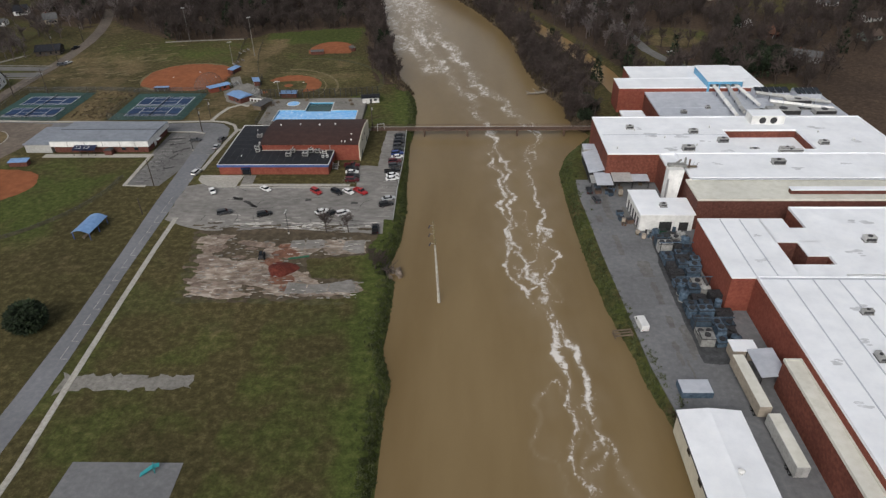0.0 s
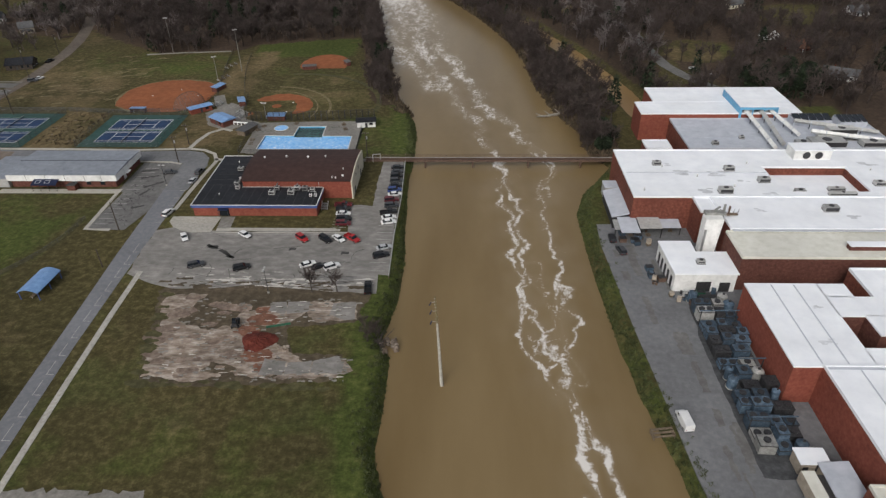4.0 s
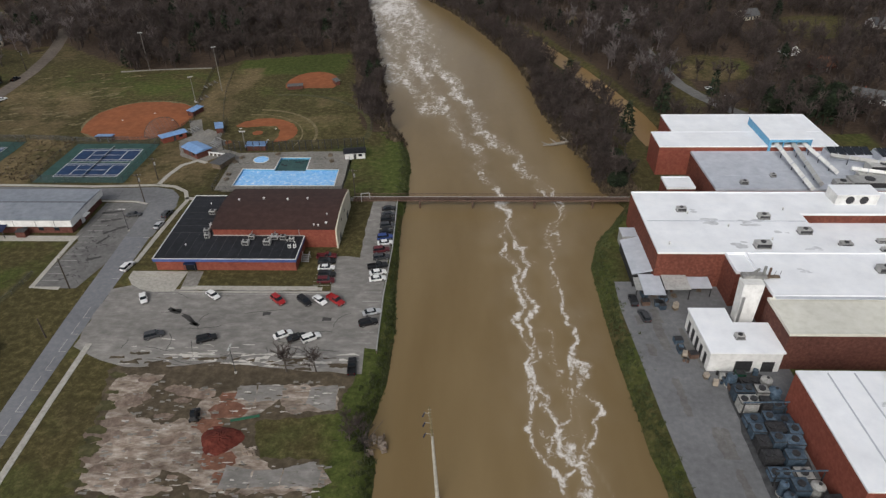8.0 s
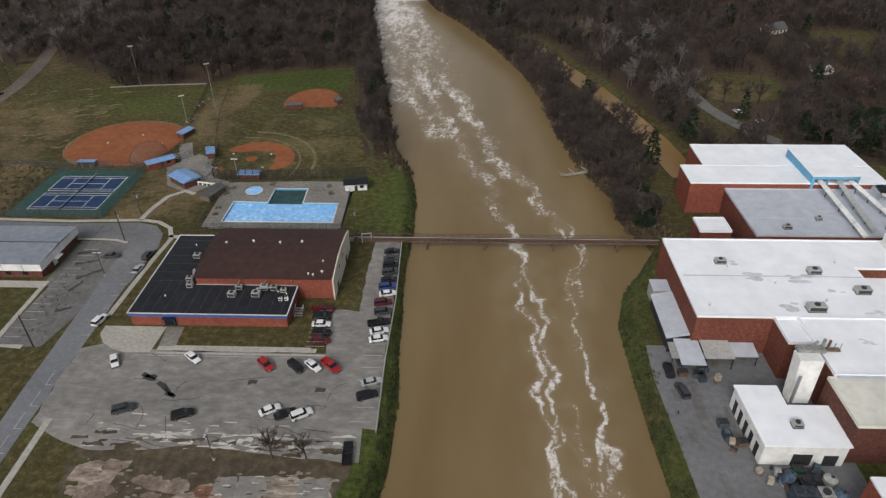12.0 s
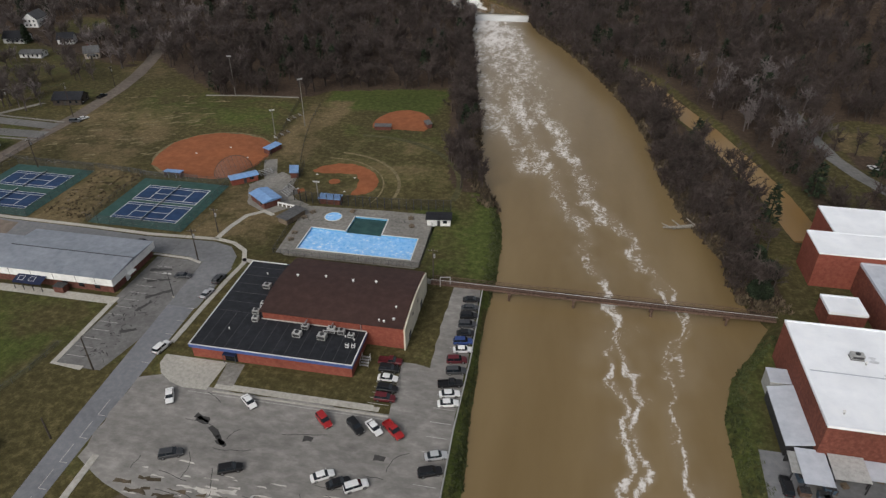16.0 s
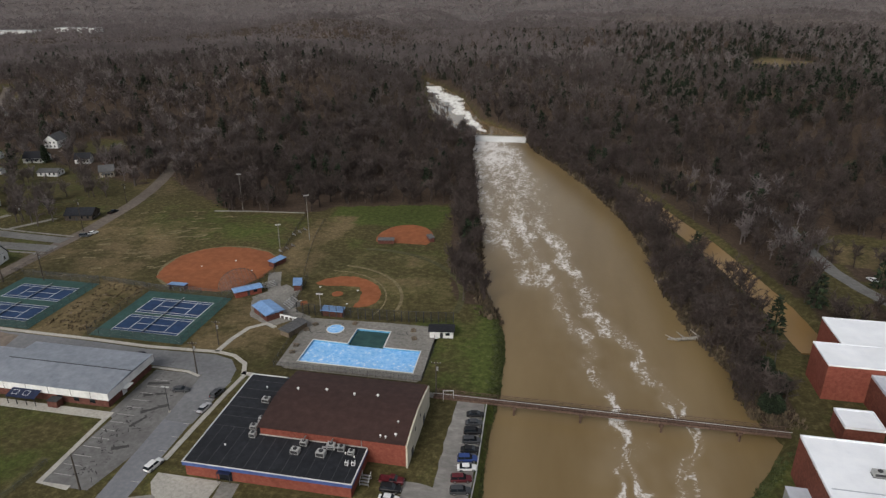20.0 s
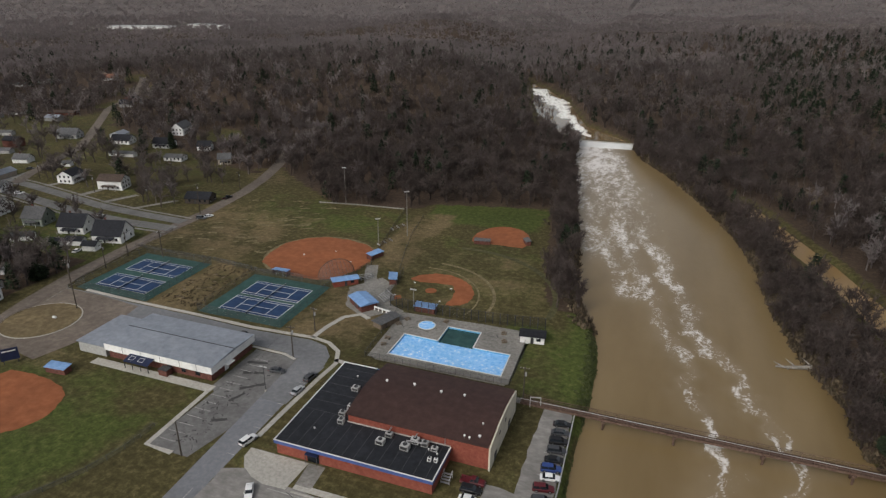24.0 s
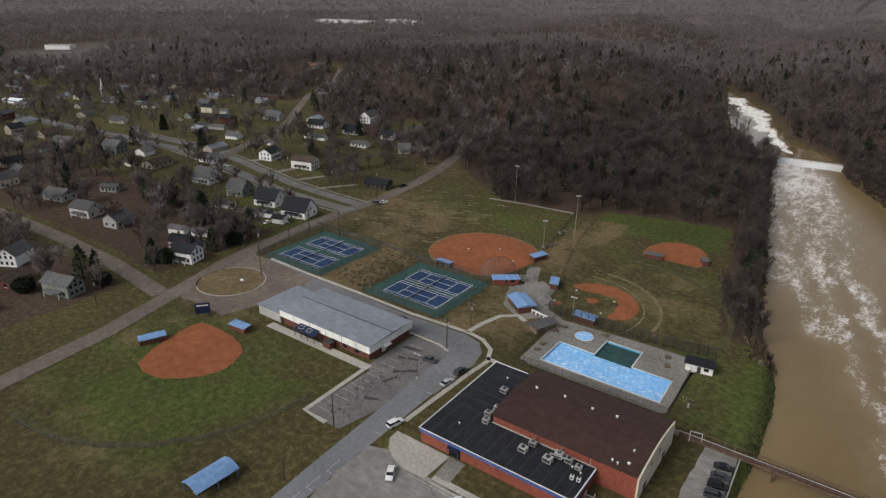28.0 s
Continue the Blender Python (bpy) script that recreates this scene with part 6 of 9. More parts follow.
def court_pair(x0, x1, y0, y1, cx, cys, label):
    base = thing("tennis_court", cx, y0, 0, 0, label, "tennis court", "tennis courts", "structure")
    part("green_surround", Build().prism(ragged([(x0 - cx, 0), (x1 - cx, 0), (x1 - cx, y1 - y0), (x0 - cx, y1 - y0)], 6, 0.12, 2), -0.2, 0.05), M["court_green"], base)
    L, W2, S = 23.77, 10.97, 8.23
    for cy in cys:
        c = cy - y0
        part("blue_court", Build().box(-L / 2 - 0.1, L / 2 + 0.1, c - W2 / 2 - 0.1, c + W2 / 2 + 0.1, 0.05, 0.062), M["court_blue"], base)
        ln = Build()
        w = 0.11
        for y in (-W2 / 2, -S / 2, S / 2, W2 / 2):
            ln.box(-L / 2, L / 2, c + y - w, c + y + w, 0.062, 0.074)
        for x in (-L / 2, L / 2):
            ln.box(x - w, x + w, c - W2 / 2 - w, c + W2 / 2 + w, 0.062, 0.075)
        for x in (-6.4, 6.4):
            ln.box(x - w, x + w, c - S / 2, c + S / 2, 0.062, 0.075)
        ln.box(-6.4, 6.4, c - w, c + w, 0.062, 0.075)
        part("court_lines", ln, M["line"], base)
        net = thing("tennis_net", cx, cy, 0, 0, "dark tennis net with a white band between posts", "net", "tennis nets")
        for s in (-6.3, 6.3):
            part("net_post", Build().tube((0, s, 0), (0, s, 1.07), 0.06, sides=6), M["dark_steel"], net)
        part("netting", Build().box(-0.02, 0.02, -6.25, 6.25, 0.08, 0.9), M["net"], net)
        part("net_band", Build().box(-0.03, 0.03, -6.25, 6.25, 0.9, 0.97), M["line"], net)
    fence("court_fence", [(x0, y0), (x1, y0), (x1, y1), (x0, y1)], 3.0, "tall dark chain-link fence round tennis courts", 4.0, True)


court_pair(-211.5, -178.5, 263.6, 299.5, -195.3, (273.6, 288.6), "green hard court with two blue tennis courts")
court_pair(-156.2, -122.6, 264, 297.5, -139.2, (274.1, 286.9), "green hard court with two blue tennis courts")
fence("road_fence", [(-213.5, 262), (-217.6, 284), (-219.4, 305), (-220.4, 325)], 1.6, "dark chain-link fence between road and courts", 4)
fence("park_fence", [(-178, 301.6), (-165, 300.8), (-157, 299.6)], 2.2, "dark chain-link fence behind the courts", 3)
# rubbish and brush between the courts
rg = random.Random(9)
for i in range(10):
    x, y = rg.uniform(-174, -160), rg.uniform(268, 297)
    ob = thing("scrap_board", x, y, 0.02, rg.uniform(0, 180), "pale scrap board lying in dry grass", "board", "scrap boards")
    part("board", Build().box(-rg.uniform(0.5, 1.1), 0.6, -0.3, 0.3, 0, 0.12), M["wood"], ob)

# ---- ball fields ----
def infield(name, outline, seed, label, z=0.03):
    return piece(name, Build().prism(ragged(outline, 1.4, 0.22, seed), -0.2, z), M["clay"], label)


infield("north_infield", [(-161, 309), (-163.6, 318), (-163.6, 330), (-158, 339), (-149.5, 343.6), (-139, 344), (-128, 341), (-122, 335.5), (-119.5, 326), (-120.4, 316), (-125.4, 304.4), (-131, 301.6), (-140, 301.4), (-150, 302.6)], 3, "round orange-clay softball infield")
infield("middle_infield", [(-97.3, 316), (-94.9, 320.3), (-89.8, 323.3), (-84.6, 324.1), (-78.7, 322.2), (-73.7, 317.9), (-70.4, 312.4), (-69.5, 307.5), (-70.4, 303.6), (-72.1, 300.7), (-75.1, 299.1), (-77.3, 299.3), (-77.1, 301.3), (-76.5, 305.2), (-77.8, 311.3), (-80, 315.3), (-85.6, 315.3), (-92.6, 314.1), (-96.3, 314.8)], 4, "orange-clay baseball base path round a grass diamond")
worn = Build()
ring = arc(-141.5, 322.6, 23.6, 20, 250, 60, 22.9)
worn.strip(ring, arc(-141.5, 322.6, 21.6, 20, 250, 60, 21.2), -0.1, 0.024)
worn.strip(arc(-92, 303, 31.4, -8, 88, 40), arc(-92, 303, 30.2, -8, 88, 40), -0.1, 0.022)
worn.strip(arc(-92, 303, 25.4, -20, 96, 40), arc(-92, 303, 24.8, -20, 96, 40), -0.1, 0.021)
wr = random.Random(44)
for i in range(84):
    x, y = wr.uniform(-222, -166), wr.uniform(302, 384)
    if math.hypot(x + 141.5, y - 322.6) < 26 or x < -219 + (y - 300) * 0.0:
        continue
    l, w = wr.uniform(1.5, 7), wr.uniform(0.3, 1.3)
    t = wr.uniform(0.2, 0.7)
    worn.prism(ragged([(x, y), (x + l, y + l * t), (x + l * 0.8, y + l * t + w), (x + 0.3, y + w)], 0.9, 0.35, i), -0.1, 0.02 + 0.0004 * i)
piece("worn_grass", worn, M["worn_turf"], "pale worn grass round the infields and beside the road", "stuff")
piece("pitcher_mound", Build().prism(ragged(arc(-86.1, 308.1, 2.1, 0, 345, 20), 0.8, 0.1, 2), -0.1, 0.12), M["clay"], "small orange-clay pitcher's mound")
piece("home_plate_clay", Build().prism(ragged([(-97.2, 299.4), (-95.2, 300.8), (-93.8, 298.4), (-96, 296.8)], 0.8, 0.2, 2), -0.1, 0.05), M["clay"], "orange-clay batting circle")
infield("far_infield", arc(-75.5, 369, 12.6, -25, 205, 26, 17), 5, "round orange-clay infield on the far field")
infield("west_infield", [(-183.6, 211.6), (-182.2, 214.2), (-174.4, 215), (-167, 214.4), (-161.2, 213), (-157, 210.3), (-154.2, 205), (-153.4, 200.6), (-154.8, 196.4), (-159.4, 190.6), (-163.2, 187.9), (-167, 186.6), (-171, 186.2), (-176.2, 188), (-180.2, 195.4), (-182.8, 204.4)], 6, "round orange-clay softball infield beside the clubhouse")
for name, pts in (("warning_track", arc(-84, 309, 44, -10, 96, 26)), ("west_track", arc(-175, 206, 50, -96, 4, 26))):
    piece(name, Build().strip(offset(pts, 1.2), offset(pts, -1.2), -0.1, 0.02), M["turf"], "worn grass track along the outfield edge")
for x, y in ((-94.5, 312.6), (-79.6, 312.4), (-80, 301), (-97.3, 300.2), (-149, 322), (-138, 330), (-127, 322)):
    b = thing("base_plate", x, y, 0.03, 45, "white square base on the infield", "base plate", "base plates")
    part("plate", Build().box(-0.35, 0.35, -0.35, 0.35, 0, 0.1, 0.1), M["line"], b)


def dugout(x, y, rz, w, d, h, label, mat_key="blue_roof", wall_key="dark_brick"):
    ob = thing("dugout", x, y, 0, rz, label, "dugout", "dugouts")
    part("roof", Build().add([(-w / 2 - 0.2, -d / 2 - 0.3, h - 0.35), (w / 2 + 0.2, -d / 2 - 0.3, h - 0.35), (w / 2 + 0.2, d / 2 + 0.3, h), (-w / 2 - 0.2, d / 2 + 0.3, h), (-w / 2 - 0.2, -d / 2 - 0.3, h - 0.5), (w / 2 + 0.2, -d / 2 - 0.3, h - 0.5), (w / 2 + 0.2, d / 2 + 0.3, h - 0.15), (-w / 2 - 0.2, d / 2 + 0.3, h - 0.15)],
                             [(0, 1, 2, 3), (4, 5, 1, 0), (5, 6, 2, 1), (6, 7, 3, 2), (7, 4, 0, 3), (7, 6, 5, 4)]), M[mat_key], ob)
    part("back_wall", Build().box(-w / 2, w / 2, -d / 2, -d / 2 + 0.15, -0.1, h - 0.45), M[wall_key], ob)
    for s in (-1, 1):
        part("side_wall", Build().box(min(s * w / 2, s * (w / 2 - 0.15)), max(s * w / 2, s * (w / 2 - 0.15)), -d / 2, d / 2, -0.1, h - 0.4), M[wall_key], ob)
        part("post", Build().box(s * w / 4 - 0.06, s * w / 4 + 0.06, d / 2 - 0.12, d / 2, 0, h - 0.2), M["steel"], ob)
    part("bench", Build().box(-w / 2 + 0.4, w / 2 - 0.4, -d / 2 + 0.3, -d / 2 + 0.7, 0.4, 0.48), M["wood"], ob)


dugout(-146.4, 301, 180, 6.4, 2.6, 2.4, "small dark-blue dugout with a blue roof by the clay infield")
dugout(-119.6, 330, 70, 7, 2.8, 2.5, "small blue-roofed dugout by the clay infield")
dugout(-102.8, 311, 112, 6.6, 2.8, 2.5, "small blue-roofed dugout by the baseball field")
dugout(-82, 292.2, 0, 7.6, 2.8, 2.6, "long dark-blue dugout behind the pool")
dugout(-63.4, 368, -60, 5, 2, 2.2, "small dark dugout on the far field", "grey_shingle")
dugout(-82, 361, 8, 7, 2.2, 2.2, "small dark dugout on the far field", "grey_shingle")
dugout(-184, 197.6, 68, 7.6, 2.6, 2.3, "pale blue-roofed dugout beside the west infield")
dugout(-168.6, 218.6, 5, 6.8, 2.6, 2.3, "pale blue-roofed dugout beside the west infield")


def gable_hut(name, x, y, rz, w, d, h, rise, wall_key, roof_key, label, category, door=True):
    ob = thing(name, x, y, 0, rz, label, category)
    part("wall", Build().box(-w / 2, w / 2, -d / 2, d / 2, -0.2, h), M[wall_key], ob)
    e = 0.5
    part("roof", Build().add([(-w / 2 - e, -d / 2 - e, h), (w / 2 + e, -d / 2 - e, h), (w / 2 + e, 0, h + rise), (-w / 2 - e, 0, h + rise), (w / 2 + e, d / 2 + e, h), (-w / 2 - e, d / 2 + e, h), (-w / 2 - e, -d / 2 - e, h - 0.15), (w / 2 + e, -d / 2 - e, h - 0.15), (w / 2 + e, d / 2 + e, h - 0.15), (-w / 2 - e, d / 2 + e, h - 0.15)],
                             [(0, 1, 2, 3), (3, 2, 4, 5), (0, 6, 7, 1), (4, 8, 9, 5), (1, 7, 8, 4, 2), (3, 5, 9, 6, 0), (9, 8, 7, 6)]), M[roof_key], ob)
    if door:
        part("door", Build().box(-0.5, 0.5, -d / 2 - 0.05, -d / 2, 0, 2.0), M["dark_steel"], ob)
        part("hatch", Build().box(w / 4 - 0.6, w / 4 + 0.8, -d / 2 - 0.05, -d / 2, 1.0, 2.0), M["glass"], ob)
    return ob


gable_hut("scorer_building", -118.8, 302, 40, 9.5, 3.6, 2.5, 0.5, "bright_brick", "blue_roof", "brick scorer's building with a blue metal roof", "building")
gable_hut("concession_stand", -104.2, 288.4, -38, 9.6, 6.2, 2.7, 0.7, "dark_brick", "blue_roof", "brick concession stand with a blue metal roof", "building")
gable_hut("pool_house", -42.4, 285.6, 8, 7.6, 4.4, 2.6, 0.8, "white_wall", "shingle", "small white pool house with a dark roof", "building")
gable_hut("picnic_shelter", -91, 279, 68, 8.4, 4, 2.2, 0.3, "wood", "grey_shingle", "low weathered picnic shelter by the pool gate", "shelter", False)
pav = thing("bleacher_shelter", -117, 170.6, 0, 87, "open shelter with a light-blue arched metal roof in the grass", "shelter")
prof = [(-3.0 + 6.0 * i / 8, 2.5 + 1.0 * math.sin(math.pi * i / 8)) for i in range(9)]
bv = [(x, y, z) for x in (-5.4, 5.4) for y, z in prof] + [(x, y, z - 0.12) for x in (-5.4, 5.4) for y, z in prof]
part("roof", Build().add(bv, [(i, i + 9, i + 10, i + 1) for i in range(8)] + [(i + 18, i + 19, i + 28, i + 27) for i in range(8)] + [(i, i + 1, i + 19, i + 18) for i in range(8)] + [(i + 9, i + 27, i + 28, i + 10) for i in range(8)] + [(0, 18, 27, 9), (8, 17, 35, 26)]), M["blue_roof"], pav)
for x in (-5, 0, 5):
    for y in (-2.7, 2.7):
        part("post", Build().box(x - 0.1, x + 0.1, y - 0.1, y + 0.1, 0, 2.55), M["blue_paint"], pav)
part("bench", Build().box(-4.5, 4.5, -0.6, 0.6, 0.4, 0.5), M["wood"], pav)
part("bench_frame", Build().box(-4.4, 4.4, -0.1, 0.1, 0, 0.4), M["steel"], pav)
board = thing("scoreboard", -185.6, 217, 0, 50, "dark blue scoreboard on posts behind the infield", "scoreboard")
part("panel", Build().box(-2.4, 2.4, -0.2, 0.2, 1.2, 5.0), M["navy"], board)
part("score_bars", Build().box(-1.8, 1.8, -0.24, -0.2, 4.0, 4.4), M["line"], board)
for s in (-1.8, 1.8):
    part("post", Build().box(s - 0.1, s + 0.1, -0.1, 0.1, -0.1, 1.2), M["dark_steel"], board)


def bleacher(x, y, rz, w, rows, label):
    ob = thing("bleacher", x, y, 0, rz, label, "bleacher", "bleachers")
    for i in range(rows):
        part("plank", Build().box(-w / 2, w / 2, i * 0.7, i * 0.7 + 0.35, 0.4 + i * 0.35, 0.46 + i * 0.35), M["wood" if y > 330 else "unit"], ob)
    for s in (-w / 2 + 0.2, 0, w / 2 - 0.2):
        part("frame", Build().add([(s - 0.04, 0, 0), (s + 0.04, 0, 0), (s + 0.04, rows * 0.7, 0), (s - 0.04, rows * 0.7, 0), (s - 0.04, 0, 0.4), (s + 0.04, 0, 0.4), (s + 0.04, rows * 0.7, 0.05 + rows * 0.35), (s - 0.04, rows * 0.7, 0.05 + rows * 0.35)], [(0, 1, 5, 4), (1, 2, 6, 5), (2, 3, 7, 6), (3, 0, 4, 7), (4, 5, 6, 7)]), M["steel"], ob)


bleacher(-100.4, 294.6, -40, 5.4, 6, "grey aluminium bleacher by the concession stand")
bleacher(-112.6, 308.6, 45, 5, 4, "grey aluminium bleacher behind the backstop")
bleacher(-121.6, 346, 70, 8, 3, "weathered timber bleacher along the outfield")
bleacher(-124, 366, 70, 8, 3, "weathered timber bleacher along the outfield")
back = thing("backstop", -126.5, 309, 0, 0, "tall arched chain-link backstop behind home plate", "backstop")
ribs = []
for i in range(15):
    c, h = math.cos(radians(180 * i / 14)) * 7.5, math.sin(radians(180 * i / 14))
    ribs.append(((c * 0.669, c * 0.743, 6.4 * h), (c * 0.669 + 4.2 * h, c * 0.743 - 3.8 * h, 0)))
for (p, q), (p2, q2) in zip(ribs, ribs[1:]):
    part("arch_rib", Build().tube(p, p2, 0.13, sides=6), M["rust"], back)
    part("foot_rail", Build().tube(q, q2, 0.06, sides=5), M["rust"], back)
    part("netting", Build().add([p, p2, q2, q], [(0, 1, 2, 3)]), M["mesh"], back)
for p, q in ribs[1:-1]:
    part("rib", Build().tube(p, q, 0.07, sides=5), M["rust"], back)
wall = thing("dugout_wall", -94.8, 285.6, 0, -12, "low white wall with dark openings beside the concession stand", "wall")
part("panel", Build().box(-4.4, 4.4, -0.15, 0.15, 1.1, 1.6), M["white_wall"], wall)
for k in range(6):
    part("pier", Build().box(-4.4 + 1.7 * k, -4.1 + 1.7 * k, -0.15, 0.15, 0, 1.1), M["white_wall"], wall)
part("back_panel", Build().box(-4.4, 4.4, 0.6, 0.7, 0, 1.3), M["dark_steel"], wall)
part("bench", Build().box(-4.2, 4.2, 0.2, 0.6, 0.4, 0.46), M["wood"], wall)
fence("outfield_fence", [(-95, 291.4), (-88, 290.6), (-70, 291), (-55, 292), (-40, 294)], 4.1, "tall dark netting fence between ball field and pool", 2.6, False, "net", 0.15)
fence("field_fence", [(-99.5, 297), (-98.5, 303), (-100, 309), (-101.5, 318)], 3.2, "tall chain-link fence beside the dugout", 2.4)
fence("infield_fence", [(-150, 299.4), (-143, 299.2), (-136, 299.6)], 2.4, "chain-link fence along the clay infield")
fence("infield_fence", [(-119, 312), (-117.4, 322), (-121, 336), (-124, 352), (-128, 372), (-131, 391)], 2.2, "dark screened fence along the outfield", 4, False, "net", 0.08)
fence("infield_fence", [(-104, 320), (-110, 340), (-115, 360), (-119, 384)], 1.8, "low chain-link fence along the path", 4)
fence("outfield_fence", [(-179, 386.5), (-160, 389.6), (-133, 392)], 0.7, "pale low board fence at the edge of the woods", 4, False, "deck")
fence("west_fence", arc(-175, 206, 51.5, -92, 2, 18), 1.4, "low chain-link fence round the west outfield", 5)
fence("west_fence", [(-222, 304), (-205, 303), (-180, 303), (-150, 299.4)], 1.6, "low chain-link fence across the dry grass", 5)

# ---- swimming pool ----
deck = [(-88, 258.4), (-43.4, 258.4), (-44.6, 290), (-60, 290), (-90, 288.4), (-88.6, 276)]
pool = [(-82.6, 261.6), (-46.4, 261.6), (-46.8, 274.2), (-58.8, 274.2), (-59.2, 284.4), (-70.8, 284.4), (-70.8, 274.4), (-82.6, 274.8)]
hole = bpy.data.meshes.new("pool_deck")
bm = bmesh.new()
loops = []
for poly in (deck, pool):
    vs = [bm.verts.new((x, y, 0.1)) for x, y in poly]
    loops += [bm.edges.new((a, b)) for a, b in zip(vs, vs[1:] + vs[:1])]
bmesh.ops.triangle_fill(bm, use_beauty=True, edges=loops)
for f in bm.faces:
    if f.normal.z < 0:
        f.normal_flip()
ext = bmesh.ops.extrude_face_region(bm, geom=bm.faces[:])
for v in (e for e in ext["geom"] if isinstance(e, bmesh.types.BMVert)):
    v.co.z = -1.0
bmesh.ops.recalc_face_normals(bm, faces=bm.faces[:])
bm.to_mesh(hole)
bm.free()
hole.materials.append(M["deck"])
tagged(new("pool_deck", hole), "stained grey concrete deck round the pool", "pool deck", "", "structure")
basin = thing("swimming_pool", 0, 0, 0, 0, "light-blue swimming pool with a dark-green diving well", "swimming pool", "", "structure")
part("shallow_water", Build().prism([(-82.4, 261.8), (-46.6, 261.8), (-47, 274.1), (-82.4, 274.5)], -1.6, -0.45), M["pool_paint"], basin, "pale blue rippled water with white glints painted in")
part("diving_well", Build().prism([(-70.6, 274.1), (-59, 274.1), (-59.4, 284.2), (-70.6, 284.2)], -1.6, -0.5), M["deep_pool"], basin, "dark green water")
rim = Build()
for a, b in zip(pool, pool[1:] + pool[:1]):
    d = ((b[0] - a[0]) / math.dist(a, b), (b[1] - a[1]) / math.dist(a, b))
    rim.prism([(a[0] + d[1] * 0.12 - d[0] * 0.12, a[1] - d[0] * 0.12 - d[1] * 0.12), (b[0] + d[1] * 0.12 + d[0] * 0.12, b[1] - d[0] * 0.12 + d[1] * 0.12), (b[0] - d[1] * 0.2 + d[0] * 0.2, b[1] + d[0] * 0.2 + d[1] * 0.2), (a[0] - d[1] * 0.2 - d[0] * 0.2, a[1] + d[0] * 0.2 - d[1] * 0.2)], 0.08, 0.2)
part("coping", rim, M["line"], basin, "white coping")
tilew = Build()
for a, b in zip(pool, pool[1:] + pool[:1]):
    d = ((b[0] - a[0]) / math.dist(a, b), (b[1] - a[1]) / math.dist(a, b))
    tilew.prism([(a[0] - d[1] * 0.2, a[1] + d[0] * 0.2), (b[0] - d[1] * 0.2, b[1] + d[0] * 0.2), (b[0] + d[1] * 0.05, b[1] - d[0] * 0.05), (a[0] + d[1] * 0.05, a[1] - d[0] * 0.05)], -1.0, 0.08)
part("pool_wall", tilew, M["sky_blue"], basin, "blue painted wall")
dk = random.Random(52)
lines = Build()
for k in range(34):
    x, y, a = dk.choice([(dk.uniform(-57, -47), dk.uniform(276, 288)), (dk.uniform(-87, -72), dk.uniform(277, 287)), (dk.uniform(-86, -48), 260.3)])[0:2] + (dk.uniform(0, 3.14),)
    pts = [(x, y)]
    for q in range(dk.randrange(2, 5)):
        a += dk.uniform(-0.4, 0.4)
        pts.append((pts[-1][0] + 1.1 * math.cos(a), pts[-1][1] + 1.1 * math.sin(a)))
    if all(-86.5 < p[0] < -46 and (275.6 < p[1] < 287.6 and not -72 < p[0] < -58) for p in pts):
        lines.strip(offset(pts, 0.09), offset(pts, -0.09), 0.08, 0.112)
piece("deck_cracks", lines, M["tar"], "dark filled cracks in the pool deck", "stuff")
wade = thing("wading_pool", -77.8, 282.6, 0.1, 0, "round light-blue wading pool", "wading pool")
part("basin", Build().tube((0, 0, 0), (0, 0, 0.12), 3.0, sides=24), M["line"], wade)
part("water", Build().tube((0, 0, 0.12), (0, 0, 0.14), 2.7, sides=24), M["pool_paint"], wade)
fence("pool_fence", [(-88.4, 257.6), (-66, 257.8), (-43, 258), (-42.8, 274), (-44, 282)], 1.9, "chain-link fence round the pool", 2.4)
fence("pool_fence", [(-88.6, 258), (-89.6, 276), (-91, 289)], 1.9, "chain-link fence round the pool", 2.4)
for i, (x, y) in enumerate(((-86.4, 270), (-86, 266), (-87, 280), (-85.4, 284), (-72.4, 287), (-52, 286), (-50.6, 281))):
    ob = thing("picnic_table", x, y, 0.1, 20 * i, "weathered wooden picnic table on the pool deck", "table", "picnic tables")
    part("tabletop", Build().box(-0.9, 0.9, -0.4, 0.4, 0.7, 0.76), M["wood"], ob)
    for s in (-0.75, 0.75):
        part("bench", Build().box(-0.9, 0.9, s - 0.14, s + 0.14, 0.42, 0.47), M["wood"], ob)
    for s in (-0.6, 0.6):
        part("leg", Build().box(s - 0.05, s + 0.05, -0.75, 0.75, 0, 0.42).box(s - 0.05, s + 0.05, -0.06, 0.06, 0.42, 0.7), M["wood"], ob)

# ---- footbridge over the river ----
bridge = thing("footbridge", -38, 251.7, 0, 0, "long narrow rust-brown steel footbridge over the flooded river", "bridge")
BL = 92
part("deck", Build().box(0, BL, -1.1, 1.1, 0.55, 0.75), M["rust"], bridge)
for s in (-1.05, 1.05):
    part("girder", Build().box(0, BL, s - 0.12, s + 0.12, 0.1, 0.75), M["rust"], bridge)
    part("handrail", Build().tube((0, s, 1.85), (BL, s, 1.85), 0.08, sides=6), M["unit" if s < 0 else "rust"], bridge, "pale handrail" if s < 0 else "")
    part("mid_rail", Build().tube((0, s, 1.3), (BL, s, 1.3), 0.05, sides=5), M["rust"], bridge)
    for i in range(38):
        x = 1 + i * (BL - 2) / 37
        part("rail_post", Build().box(x - 0.05, x + 0.05, s - 0.05, s + 0.05, 0.75, 1.85), M["rust"], bridge)
